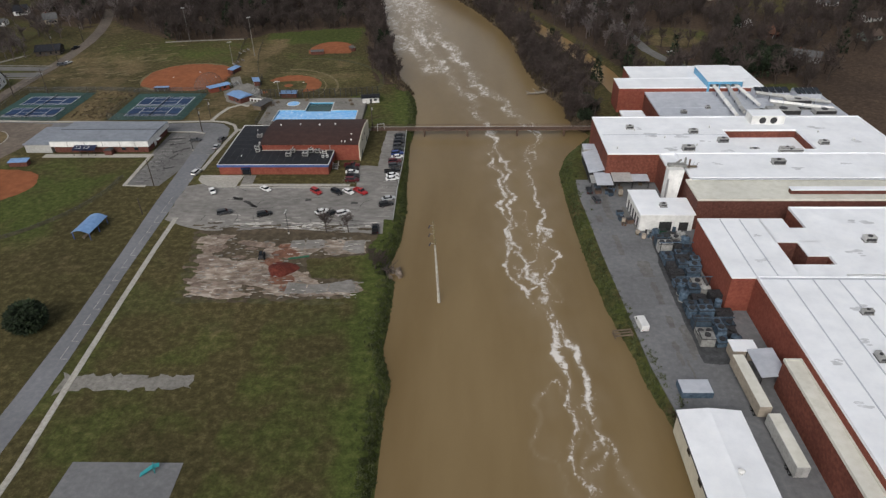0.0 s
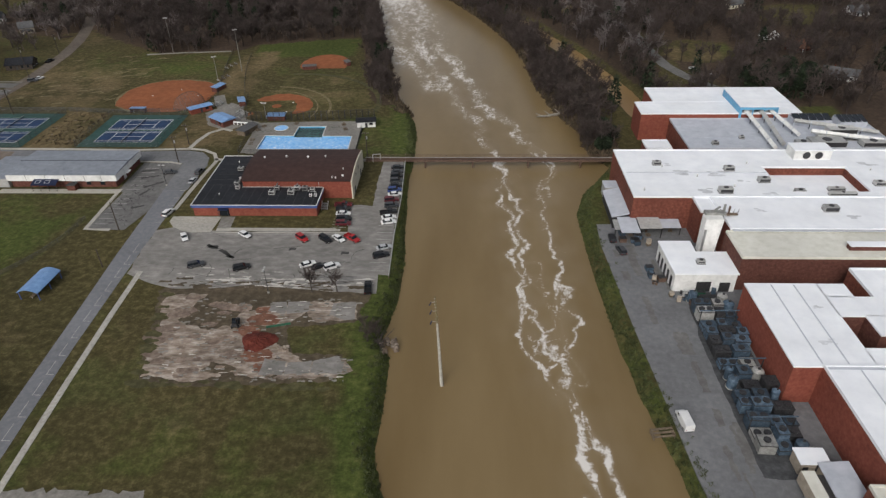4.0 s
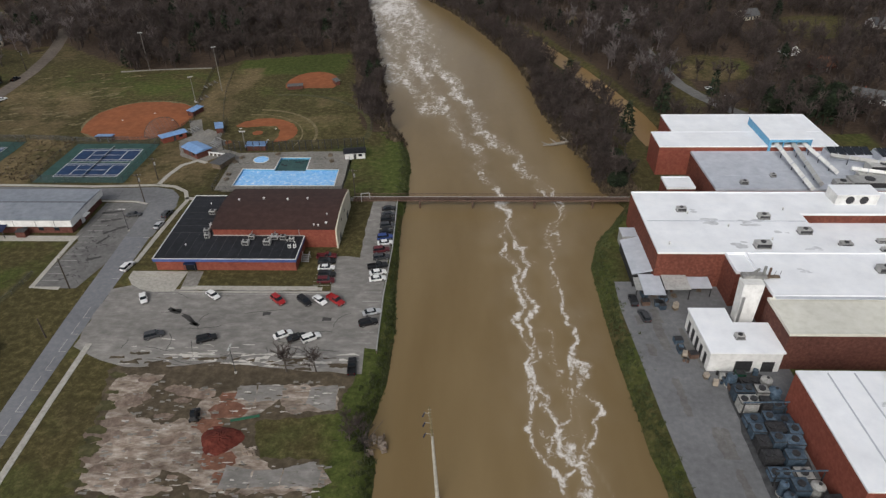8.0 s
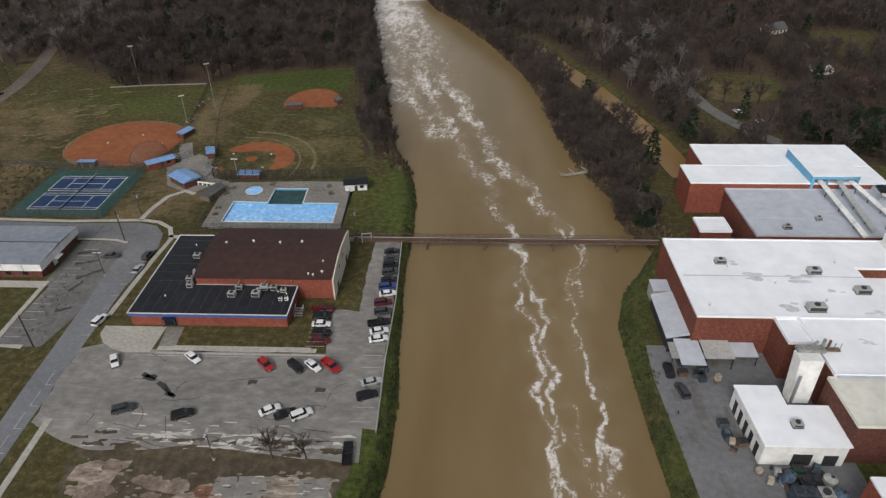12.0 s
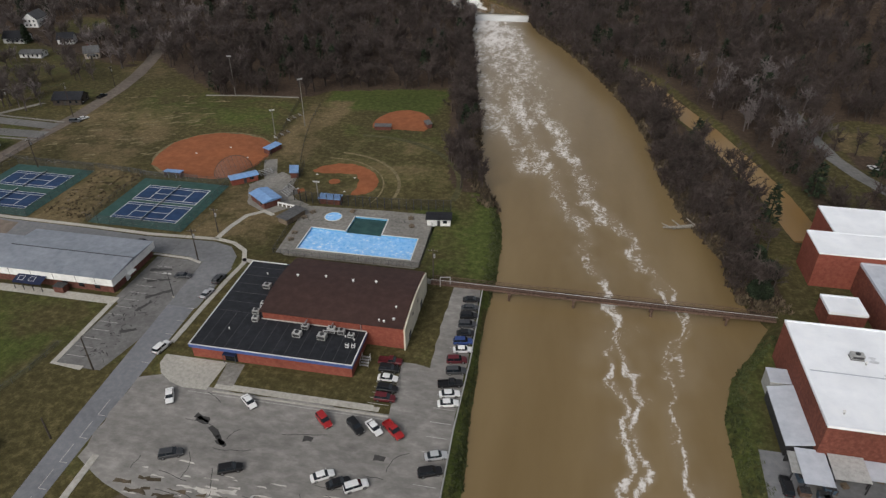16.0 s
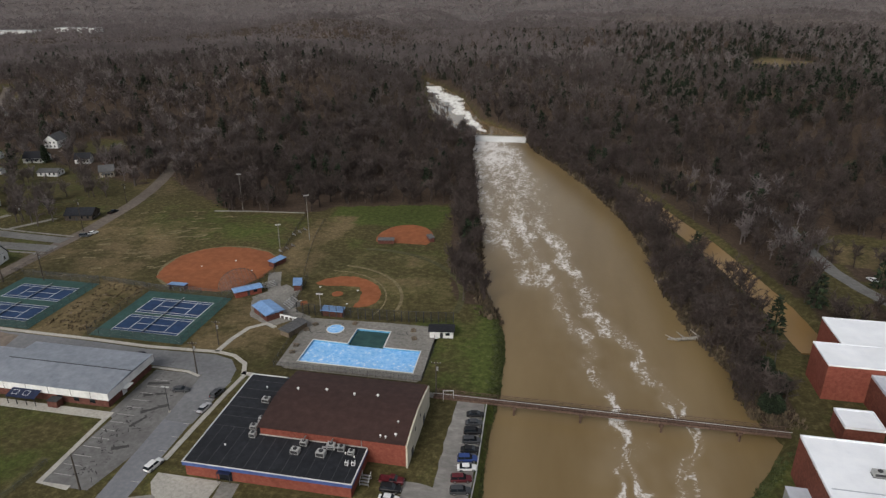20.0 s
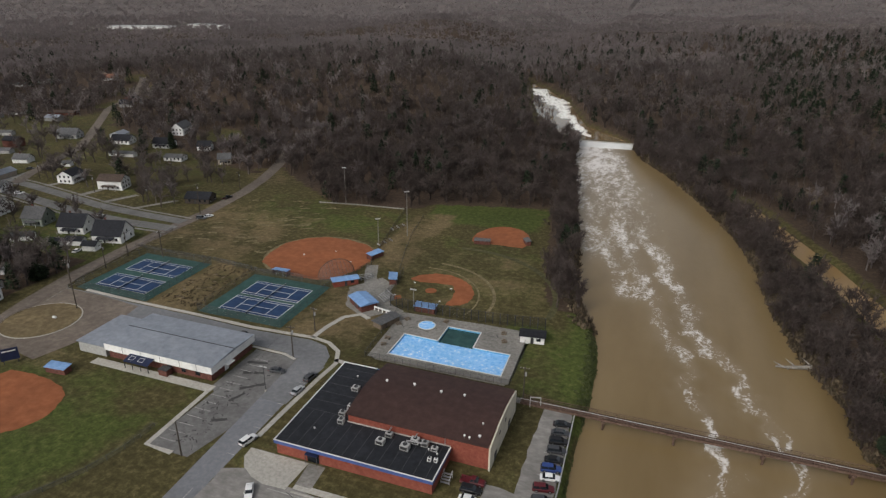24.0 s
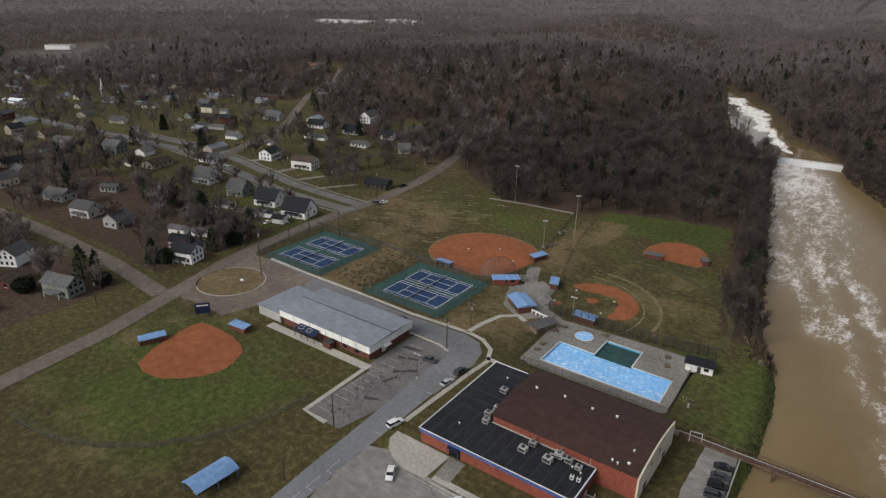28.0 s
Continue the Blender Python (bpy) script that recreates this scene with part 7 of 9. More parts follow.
for x in (22.3, 40, 60.7, 80):
    pier = part("pier", Build().box(x - 0.5, x + 0.5, -1.5, 1.5, -0.3, 0.1), M["rust"], bridge)
    for s in (-1.1, 1.1):
        part("pier_leg", Build().tube((x, s, -5), (x, s, -0.2), 0.3, sides=8), M["rust"], pier)
arch = thing("entrance_gate", -33.8, 250.6, 0, 12, "small white steel gate frame before the footbridge", "gate")
for s in (-1.4, 1.4):
    part("post", Build().box(s - 0.1, s + 0.1, -0.1, 0.1, 0, 3), M["unit"], arch)
part("lintel", Build().box(-1.5, 1.5, -0.1, 0.1, 3, 3.2), M["unit"], arch)
walkway("bridge_path", [(-46, 254.6), (-42, 253), (-37.8, 251.8)], 2.2, "grey concrete path to the footbridge", "deck", 0.08)
rail = thing("guard_rail", -21.7, 176.6, 0, 0, "long pale guard rail between parking lot and river", "guard rail")
rl = [(0, 0), (-0.6, 22), (-0.4, 45), (-1.4, 73)]
for a, b in zip(rl, rl[1:]):
    part("beam", Build().tube((*a, 0.75), (*b, 0.75), 0.16, sides=6), M["unit"], rail)
    n = int(math.dist(a, b) / 2.6)
    for i in range(n):
        x, y = a[0] + (b[0] - a[0]) * i / n, a[1] + (b[1] - a[1]) * i / n
        part("post", Build().box(x - 0.08, x + 0.08, y - 0.08, y + 0.08, -0.8, 0.8), M["wood"], rail)

# ---- demolition plot ----
for i, (nm, poly, key, z, lab) in enumerate((
        ("dirt_plot", [(-74.5, 136), (-78, 147), (-80, 157), (-84, 170), (-80, 174), (-60, 175), (-36, 173), (-25, 171), (-27, 164), (-27.6, 158), (-45, 155), (-42, 146), (-30, 145.4), (-28, 140), (-32, 136.4), (-62, 134.6)], "mud", 0.02, "bare brown ground of a cleared building plot"),
        ("slab_remains", [(-74.6, 137.6), (-77, 146), (-78, 156), (-80.6, 163), (-81, 168.6), (-70.4, 168.6), (-74.2, 157.6), (-66, 154), (-60, 155.6), (-50, 152), (-44, 147.4), (-38, 142.6), (-46, 137), (-54, 139), (-63.2, 135.6), (-70, 137)], "slab", 0.05, "pale broken concrete slab of a cleared building"),
        ("slab_remains", [(-59.4, 155.6), (-58.8, 161), (-51.6, 164), (-39, 166), (-28.6, 165.2), (-28.4, 158.4), (-38.8, 157.6), (-42, 161), (-46, 155.8)], "slab", 0.052, "pale broken concrete slab of a cleared building"),
        ("slab_remains", [(-46, 137), (-30, 138), (-25.8, 140.4), (-28.6, 144.2), (-38, 142.8)], "slab", 0.055, "pale broken concrete slab of a cleared building"),
        ("mud_patch", [(-70, 157), (-60, 156), (-59, 162), (-64, 165.8), (-72, 164)], "mud", 0.06, "bare brown mud patch"),
        ("mud_patch", [(-62, 139), (-56, 138), (-54, 141), (-60, 143)], "mud", 0.06, "bare brown mud patch"))):
    piece(nm, Build().prism(ragged(poly, 1.2, 0.55, 30 + i), -0.2, z), M[key], lab)
rg = random.Random(14)
chunks = Build()
for i in range(300):
    x, y = rg.uniform(-75, -28), rg.uniform(136, 167)
    if (x > -45 and 145.5 < y < 157) or (x < -74 and y > 158 and x + y * 0.2 < -46):
        continue
    s = rg.uniform(0.15, 0.7)
    chunks.prism(ragged([(x, y), (x + s * 2.2, y + rg.uniform(-0.2, 0.2)), (x + s * 2, y + s * 0.7), (x + 0.1, y + s * 0.6)], 0.8, 0.14, i), 0, 0.08 + 0.16 * rg.random())
plates = Build()
for i, q in enumerate(([(-51.6, 161.4), (-51.6, 165.4), (-47.5, 165.6), (-46.8, 160.4)], [(-46.6, 160.4), (-47.2, 165.6), (-41.6, 165.7), (-41, 161.6)], [(-35.4, 160.4), (-35, 165.2), (-29.2, 165.8), (-28.6, 158.8), (-31, 158.2)],
                       [(-36, 139.2), (-36.2, 143.2), (-30.4, 145), (-28.6, 142), (-28.8, 139)], [(-42, 138.6), (-42, 142.6), (-36.4, 143.2), (-36.2, 139.2)], [(-48, 138.4), (-47.8, 143.8), (-42.4, 142.8), (-42.2, 138.6)])):
    plates.prism(ragged(q, 1.0, 0.16, i + 5), 0.0, 0.075 + 0.004 * i)
over, turfed = Build(), Build()
for i in range(34):
    x, y, r = rg.uniform(-79, -54), rg.uniform(135.5, 168), rg.uniform(0.6, 2.6)
    over.prism(ragged(arc(x, y, r * 1.3, 0, 335, 12, r * 0.55), 0.7, 0.3, 700 + i), 0.0, 0.064 + 0.0006 * i)
for i in range(40):
    a = rg.random()
    x, y = rg.choice([(-75.5 - 5.5 * a, 137 + 32 * a), (-76 + 44 * a, 135.2 + rg.uniform(-1, 1))])
    r = rg.uniform(0.5, 1.8)
    turfed.prism(ragged(arc(x, y, r * 1.5, 0, 335, 12, r * 0.6), 0.6, 0.3, 800 + i), 0.0, 0.095 + 0.0006 * i)
piece("mud_film", over, M["pink_mud"], "pinkish mud smeared over the slab", "stuff")
piece("turf_rim", turfed, M["turf"], "rough turf creeping over the slab rim", "stuff")
piece("slab_plates", plates, M["old_asphalt"], "grey flat slab plates left in the cleared plot", "stuff")
flakes, gaps = Build(), Build()
for i in range(72):
    x, y = rg.choice([(rg.uniform(-56, -29), rg.uniform(157.5, 166)), (rg.uniform(-58, -28), rg.uniform(137, 144.5)), (rg.uniform(-74, -52), rg.uniform(138, 156))])
    if x > -44 and 145.5 < y < 157.5:
        continue
    l, w = rg.uniform(0.4, 2.4), rg.uniform(0.07, 0.24)
    (gaps if i % 3 == 0 else flakes).prism(ragged([(x, y), (x + l, y + rg.uniform(-0.15, 0.15)), (x + l * 0.95, y + w), (x + 0.1, y + w)], 0.6, 0.12, i + 400), 0.0, 0.1 + 0.0008 * i)
piece("concrete_flakes", flakes, M["chip"], "pale concrete flakes along cracks in the slab", "stuff")
piece("slab_gaps", gaps, M["mud"], "dark earth showing in cracks of the slab", "stuff")
piece("rubble", chunks, M["deck"], "scattered broken concrete rubble", "stuff")
stain = Build()
for i, (x, y, r) in enumerate(((-52, 158, 4.2), (-50, 145, 3.8), (-55, 154, 3), (-47, 141, 3), (-53, 162, 2.4))):
    stain.prism(ragged(arc(x, y, r, 0, 340, 18, r * 0.6), 0.8, 0.5, i), 0, 0.066 + 0.002 * i)
piece("clay_stains", stain, M["red_mud"], "reddish clay washed over the slab", "stuff")
mound = Build()
rings, seg = 7, 26
mv = [(0, 0, 1.2)]
for r in range(1, rings + 1):
    for a in range(seg):
        t = 2 * math.pi * a / seg
        rad = 4.5 * r / rings * (1 + 0.12 * math.sin(3 * t + r))
        mv.append((rad * math.cos(t), rad * 0.85 * math.sin(t), max(-0.1, 1.2 * (1 - (r / rings) ** 1.4) + rg.uniform(-0.12, 0.12))))
mound.add(mv, [(0, 1 + a, 1 + (a + 1) % seg) for a in range(seg)] + [(1 + (r - 1) * seg + a, 1 + r * seg + a, 1 + r * seg + (a + 1) % seg, 1 + (r - 1) * seg + (a + 1) % seg) for r in range(1, rings) for a in range(seg)])
dirt = thing("dirt_mound", -51, 150, 0, 0, "low mound of dark red dirt on the cleared plot", "dirt mound")
part("mound", mound, M["red_dirt"], dirt)
pile = thing("rubble_heap", -44.4, 147.4, 0, 0, "small heap of pale rubble", "rubble heap")
for i in range(16):
    x, y, s = rg.uniform(-1.4, 1.4), rg.uniform(-1, 1), rg.uniform(0.25, 0.6)
    part("chunk", Build().box(x - s, x + s, y - s * 0.7, y + s * 0.7, 0, s * 1.1, 0.18), M["slab"], pile)


def digger(x, y, rz, key, label):
    ob = thing("loader", x, y, 0, rz, label, "loader")
    part("body", Build().box(-1.2, 1.3, -0.7, 0.7, 0.6, 1.5, 0.06), M[key], ob)
    part("cab", Build().box(-0.8, 0.4, -0.55, 0.55, 1.5, 2.4, 0.08), M["glass"], ob)
    part("bucket", Build().box(1.9, 2.5, -0.8, 0.8, 0.1, 0.7), M["dark_steel"], ob)
    for s in (-0.6, 0.6):
        part("arm", Build().box(0.4, 2.1, s - 0.08, s + 0.08, 0.6, 0.8), M[key], ob)
    for wx in (-0.8, 0.8):
        for s in (-0.8, 0.8):
            part("wheel", Build().tube((wx, s - 0.16, 0.42), (wx, s + 0.16, 0.42), 0.42, sides=12), M["tyre"], ob)


digger(-58.4, 155.6, 100, "dark_steel", "small dark loader on the cleared plot")
hose = thing("hose_coil", -47.4, 155.4, 0.06, 10, "long green drain pipe lying on the ground", "pipe")
part("pipe", Build().tube((-3, 0, 0.3), (3, 0.5, 0.3), 0.3, sides=8), M["green_plastic"], hose)
play = thing("play_slide", -60.6, 80, 0.05, 20, "teal plastic play slide on a pad", "slide")
part("slide", Build().add([(-1.6, -0.5, 0.1), (-1.6, 0.5, 0.1), (1.2, 0.5, 1.7), (1.2, -0.5, 1.7), (-1.6, -0.5, 0), (-1.6, 0.5, 0), (1.2, 0.5, 1.55), (1.2, -0.5, 1.55)], [(0, 3, 2, 1), (4, 5, 6, 7), (0, 1, 5, 4), (0, 4, 7, 3), (1, 2, 6, 5), (2, 3, 7, 6)]), M["teal"], play)
for s in (-0.45, 0.45):
    part("post", Build().box(1.2, 1.32, s - 0.06, s + 0.06, 0, 2.2), M["teal"], play)
part("platform", Build().box(1.2, 2.4, -0.5, 0.5, 1.6, 1.7), M["teal"], play)
mast = thing("steel_pole", -5.6, 138.3, WATER, 0, "tall pale steel power pole standing in the flooded river", "power pole")
part("shaft", Build().tube((0, 0, -2), (-0.75, 0, 18.6), 0.44, 0.24, 12), M["walk"], mast)
part("top_shaft", Build().tube((-0.75, 0, 18.6), (-1.05, 0, 25.8), 0.22, 0.12, 10), M["worn_turf"], mast, "weathered upper shaft with step pegs")
for k in range(9):
    z = 18.9 + 0.78 * k
    part("step_peg", Build().tube((-0.98 - 0.04 * k, 0, z), (-0.5 - 0.04 * k, 0, z + 0.02), 0.05, sides=5), M["line"], mast)
for z in (18.9, 21.7, 24.1):
    arm = part("arm", Build().tube((-0.95, 0, z), (-2.0, 0, z + 0.25), 0.06, 0.05, 6), M["walk"], mast)
    part("insulator", Build().tube((-2.25, -0.25, z - 0.55), (-1.85, 0.05, z + 0.25), 0.13, 0.11, 8), M["navy"], arm, "dark insulator")

# ---- cars ----
CAR_CACHE = {}


def loft(sections):
    """A closed skin through rectangular sections (x, half width, bottom, top)."""
    b = Build()
    v, f = [], []
    for x, w, z0, z1 in sections:
        c = min(0.12, (z1 - z0) * 0.3)
        v += [(x, -w, z0), (x, w, z0), (x, w, z1 - c), (x, w - c, z1), (x, -w + c, z1), (x, -w, z1 - c)]
    n = len(sections)
    for i in range(n - 1):
        for j in range(6):
            f.append((i * 6 + j, i * 6 + (j + 1) % 6, (i + 1) * 6 + (j + 1) % 6, (i + 1) * 6 + j))
    f += [tuple(range(6))[::-1], tuple(range((n - 1) * 6, n * 6))]
    return b.add(v, f)


def car(x, y, rz, colour, style="sedan", z=0.04, label=""):
    words = {"sedan": "parked four-door saloon car", "suv": "parked sport utility car", "pickup": "parked pickup truck with an open bed", "van": "parked panel van"}
    text = label or colour.replace("_", " ") + " " + words[style] + " on asphalt"
    if (colour, style) in CAR_CACHE:
        ob = copy_thing(CAR_CACHE[(colour, style)], pose(x, y, z, 0, 0, rz))
        ob["label"] = text
        return ob
    ob = thing("car" if style in ("sedan", "suv") else "pickup_truck" if style == "pickup" else "van", x, y, z, rz, text, "car" if style in ("sedan", "suv") else "truck" if style == "pickup" else "van", "parked vehicles")
    CAR_CACHE[(colour, style)] = ob
    p = PAINT[colour]
    L = {"sedan": 4.8, "suv": 4.9, "pickup": 5.8, "van": 5.6}[style] / 2
    top = {"sedan": 1.42, "suv": 1.75, "pickup": 1.8, "van": 2.2}[style]
    belt = {"sedan": 0.92, "suv": 1.08, "pickup": 1.1, "van": 1.2}[style]
    w = {"sedan": 0.9, "suv": 0.95, "pickup": 0.98, "van": 1.0}[style]
    if style == "pickup":
        part("body", loft([(-L, w * 0.94, 0.5, 0.75), (-L + 0.05, w, 0.4, 0.72), (-0.45, w, 0.35, 0.74), (-0.4, w, 0.35, belt), (1.2, w, 0.35, belt), (1.4, w, 0.4, belt - 0.04), (L - 0.25, w * 0.97, 0.4, belt - 0.12), (L, w * 0.88, 0.45, belt - 0.3)]), p, ob)
        for s in (-1, 1):
            part("bed_side", Build().box(-L + 0.02, -0.45, min(s * w, s * (w - 0.12)), max(s * w, s * (w - 0.12)), 0.72, belt), p, ob)
        part("tailgate", Build().box(-L, -L + 0.08, -w + 0.12, w - 0.12, 0.72, belt), p, ob)
        cab = (-0.4, -0.25, 0.75, 1.35)
    elif style == "van":
        part("body", loft([(-L, w * 0.97, 0.45, top - 0.05), (-L + 0.1, w, 0.35, top), (1.0, w, 0.35, top), (1.5, w, 0.35, top - 0.1), (2.1, w * 0.98, 0.4, 1.25), (L - 0.1, w * 0.95, 0.4, 1.0), (L, w * 0.88, 0.45, 0.85)]), p, ob)
        cab = None
    else:
        back = -L + (0.55 if style == "sedan" else 0.08)
        part("body", loft([(-L, w * 0.86, 0.42, belt - 0.12), (-L + 0.15, w * 0.97, 0.34, belt), (-1.2, w, 0.3, belt + 0.02), (1.0, w, 0.3, belt), (L - 0.5, w * 0.97, 0.32, belt - 0.14), (L - 0.1, w * 0.9, 0.36, belt - 0.26), (L, w * 0.8, 0.42, belt - 0.36)]), p, ob)
        cab = (back, back + (0.7 if style == "sedan" else 0.3), 0.45, 1.15)
    if cab:
        a, b2, c, d = cab
        wi = w * 0.78
        zz = belt - 0.03
        part("roof_panel", Build().add([(b2 - 0.04, -wi - 0.02, top - 0.05), (c + 0.04, -wi - 0.02, top - 0.05), (c + 0.04, wi + 0.02, top - 0.05), (b2 - 0.04, wi + 0.02, top - 0.05), (b2 + 0.08, -wi + 0.1, top), (c - 0.08, -wi + 0.1, top), (c - 0.08, wi - 0.1, top), (b2 + 0.08, wi - 0.1, top)], [(4, 5, 6, 7), (0, 1, 5, 4), (1, 2, 6, 5), (2, 3, 7, 6), (3, 0, 4, 7), (3, 2, 1, 0)]), p, ob)
        part("windscreen", Build().add([(d, -w * 0.9, zz), (d, w * 0.9, zz), (c, wi, top - 0.05), (c, -wi, top - 0.05)], [(0, 1, 2, 3)]), M["glass"], ob)
        part("rear_window", Build().add([(a, w * 0.9, zz), (a, -w * 0.9, zz), (b2, -wi, top - 0.05), (b2, wi, top - 0.05)], [(0, 1, 2, 3)]), M["glass"], ob)
        for s in (-1, 1):
            part("side_window", Build().add([(a, s * w * 0.92, zz), (d, s * w * 0.92, zz), (c, s * wi, top - 0.05), (b2, s * wi, top - 0.05)], [(0, 1, 2, 3) if s < 0 else (3, 2, 1, 0)]), M["glass"], ob)
            m0, m1 = (a + d) / 2, (b2 + c) / 2
            part("door_pillar", Build().add([(m0 - 0.05, s * w * 0.93, zz), (m0 + 0.05, s * w * 0.93, zz), (m1 + 0.05, s * (wi + 0.012), top - 0.05), (m1 - 0.05, s * (wi + 0.012), top - 0.05)], [(0, 1, 2, 3) if s < 0 else (3, 2, 1, 0)]), p, ob)
    else:
        part("windscreen", Build().add([(2.12, -w * 0.9, 1.28), (2.12, w * 0.9, 1.28), (1.54, w * 0.86, top - 0.14), (1.54, -w * 0.86, top - 0.14)], [(0, 1, 2, 3)]), M["glass"], ob)
        for s in (-1, 1):
            part("side_window", Build().box(0.7, 1.5, min(s * w, s * (w + 0.015)), max(s * w, s * (w + 0.015)), 1.3, 1.85), M["glass"], ob)
    r = 0.34 if style in ("sedan",) else 0.39
    for wx in (-L + 0.95, L - 0.95):
        for s in (-1, 1):
            wheel = part("wheel", Build().tube((wx, s * (w - 0.2), r), (wx, s * (w + 0.02), r), r, sides=14), M["tyre"], ob)
            part("rim", Build().tube((wx, s * (w + 0.02), r), (wx, s * (w + 0.035), r), r * 0.6, sides=10), M["rim"], wheel)
    for s in (-1, 1):
        part("headlight", Build().box(L - 0.14, L + 0.01, s * w * 0.62 - 0.16, s * w * 0.62 + 0.16, belt - 0.46, belt - 0.34), M["lamp"], ob)
        part("tail_light", Build().box(-L - 0.01, -L + 0.1, s * w * 0.72 - 0.12, s * w * 0.72 + 0.12, belt - 0.34, belt - 0.16), M["tail"], ob)
        part("wing_mirror", Build().box(0.85, 1.0, min(s * w * 0.97, s * (w + 0.16)), max(s * w * 0.97, s * (w + 0.16)), belt, belt + 0.14), p, ob)
    part("front_bumper", Build().box(L - 0.06, L + 0.06, -w * 0.8, w * 0.8, 0.36, 0.52), M["dark_steel"], ob)
    part("rear_bumper", Build().box(-L - 0.06, -L + 0.06, -w * 0.82, w * 0.82, 0.38, 0.54), M["dark_steel"], ob)
    return ob


for x, y, rz, c, st in ((-68.4, 198.2, -38, "white", "sedan"), (-50.2, 196.2, -42, "red", "suv"), (-43.0, 195.8, -42, "black", "suv"), (-39.0, 196.2, -42, "white", "sedan"), (-34.8, 196.3, -41, "red", "pickup"),
                        (-24.6, 191.4, 20, "silver", "sedan"), (-25.0, 187.2, 22, "black", "suv"), (-45.6, 182.4, 32, "white", "sedan"), (-42.0, 181.4, 32, "black", "sedan"), (-38.4, 181.3, 32, "white", "suv"),
                        (-77.8, 181.8, 24, "dark_grey", "suv"), (-64.2, 180.6, 24, "black", "suv"), (-26.8, 171.4, 96, "black", "pickup"),
                        (-40.9, 217.0, 2, "maroon", "pickup"), (-40.5, 214.3, 2, "black", "suv"), (-40.0, 211.3, 2, "white", "sedan"), (-39.3, 207.9, 2, "black", "suv"), (-39.0, 205.0, 2, "maroon", "suv"),
                        (-24.8, 206.1, 15, "white", "sedan"), (-25.0, 209.0, 15, "white", "sedan"), (-25.4, 212.2, 15, "black", "pickup"), (-24.8, 216.6, 12, "dark_grey", "suv"), (-25.3, 220.4, 12, "maroon", "suv"),
                        (-24.5, 224.4, 12, "white", "sedan"), (-24.9, 227.4, 12, "blue", "suv"), (-24.7, 230.8, 10, "black", "sedan"), (-24.8, 234.2, 10, "dark_grey", "suv"), (-25.0, 237.8, 10, "black", "suv"), (-25.2, 241.4, 10, "dark_grey", "sedan"), (-25.4, 245.0, 10, "black", "sedan"),
                        (-97.6, 211.3, 78, "white", "suv"), (-86.8, 196.6, -60, "white", "sedan"), (-97.6, 234.2, 84, "silver", "sedan"), (-97.7, 241.2, 84, "dark_grey", "suv"), (-108.6, 240.8, 8, "dark_grey", "sedan"),
                        (-131.4, 255.4, 178, "black", "sedan"), (45.4, 126, 96, "white", "van"), (45.0, 190.6, 100, "dark_grey", "suv"), (43.6, 197, 90, "black", "suv")):
    car(x, y, rz, c, st)

# ---- poles and lamps ----
def utility_pole(x, y, h, rz=0, arms=True):
    z = float(height(x, y))
    ob = thing("utility_pole", x, y, z, rz, "tall dark wooden utility pole", "utility pole", "utility poles")
    part("shaft", Build().tube((0, 0, -0.3), (0, 0, h), 0.22, 0.14, 8), M["pole"], ob)
    if arms:
        part("crossarm", Build().box(-1.3, 1.3, -0.08, 0.08, h - 0.9, h - 0.72), M["pole"], ob)
        for s in (-1.15, -0.4, 0.4, 1.15):
            part("insulator", Build().tube((s, 0, h - 0.72), (s, 0, h - 0.5), 0.07, sides=6), M["unit"], ob)
        part("transformer", Build().tube((0.35, 0, h - 3), (0.35, 0, h - 1.9), 0.28, sides=8), M["steel"], ob)
    return ob


def light_mast(x, y, h, rz, label="tall pale floodlight mast by a ball field"):
    z = float(height(x, y))
    ob = thing("floodlight_mast", x, y, z, rz, label, "floodlight", "floodlights")
    part("mast", Build().tube((0, 0, -0.3), (0, 0, h), 0.2, 0.13, 8), M["deck"], ob)
    part("crossbar", Build().box(-1.1, 1.1, -0.06, 0.06, h - 0.3, h - 0.15), M["steel"], ob)
    for s in (-0.9, -0.3, 0.3, 0.9):
        lamp = part("lamp", Build().box(s - 0.22, s + 0.22, -0.4, 0.05, h - 0.1, h + 0.3), M["unit"], ob)
        part("lens", Build().box(s - 0.18, s + 0.18, -0.43, -0.4, h - 0.05, h + 0.25), M["lamp"], lamp)


def street_lamp(x, y, h, rz):
    ob = thing("street_lamp", x, y, 0, rz, "dark steel parking-lot lamp with two heads", "street lamp", "street lamps")
    part("mast", Build().tube((0, 0, 0), (0, 0, h), 0.12, 0.08, 8), M["dark_steel"], ob)
    part("footing", Build().tube((0, 0, -0.1), (0, 0, 0.5), 0.3, sides=10), M["walk"], ob)
    for s in (-1, 1):
        part("head", Build().box(min(s * 0.2, s * 1.1), max(s * 0.2, s * 1.1), -0.2, 0.2, h - 0.15, h + 0.05), M["unit"], ob)


for x, y, h, rz in ((-108.9, 249.8, 11, 10), (-110.8, 266, 9, 0), (-196.8, 250.6, 19, 30), (-202, 298.2, 12, 80), (-215, 281, 11, 80), (-216.4, 294, 11, 80), (-224.2, 348.6, 16, 60), (-212.6, 262.6, 11, 50), (-37.3, 251, 12, 0), (-231, 390, 11, 80), (-222, 200, 10, 80), (-260, 352, 10, 0), (-300, 356, 10, 0), (-344, 360, 10, 0)):
    utility_pole(x, y, h, rz)
utility_pole(-109.6, 201.4, 10, 0, False)
utility_pole(-105, 181, 6.2, 0, False)
street_lamp(-106.2, 231.4, 8, 0)
street_lamp(-53.6, 169.4, 8, 90)
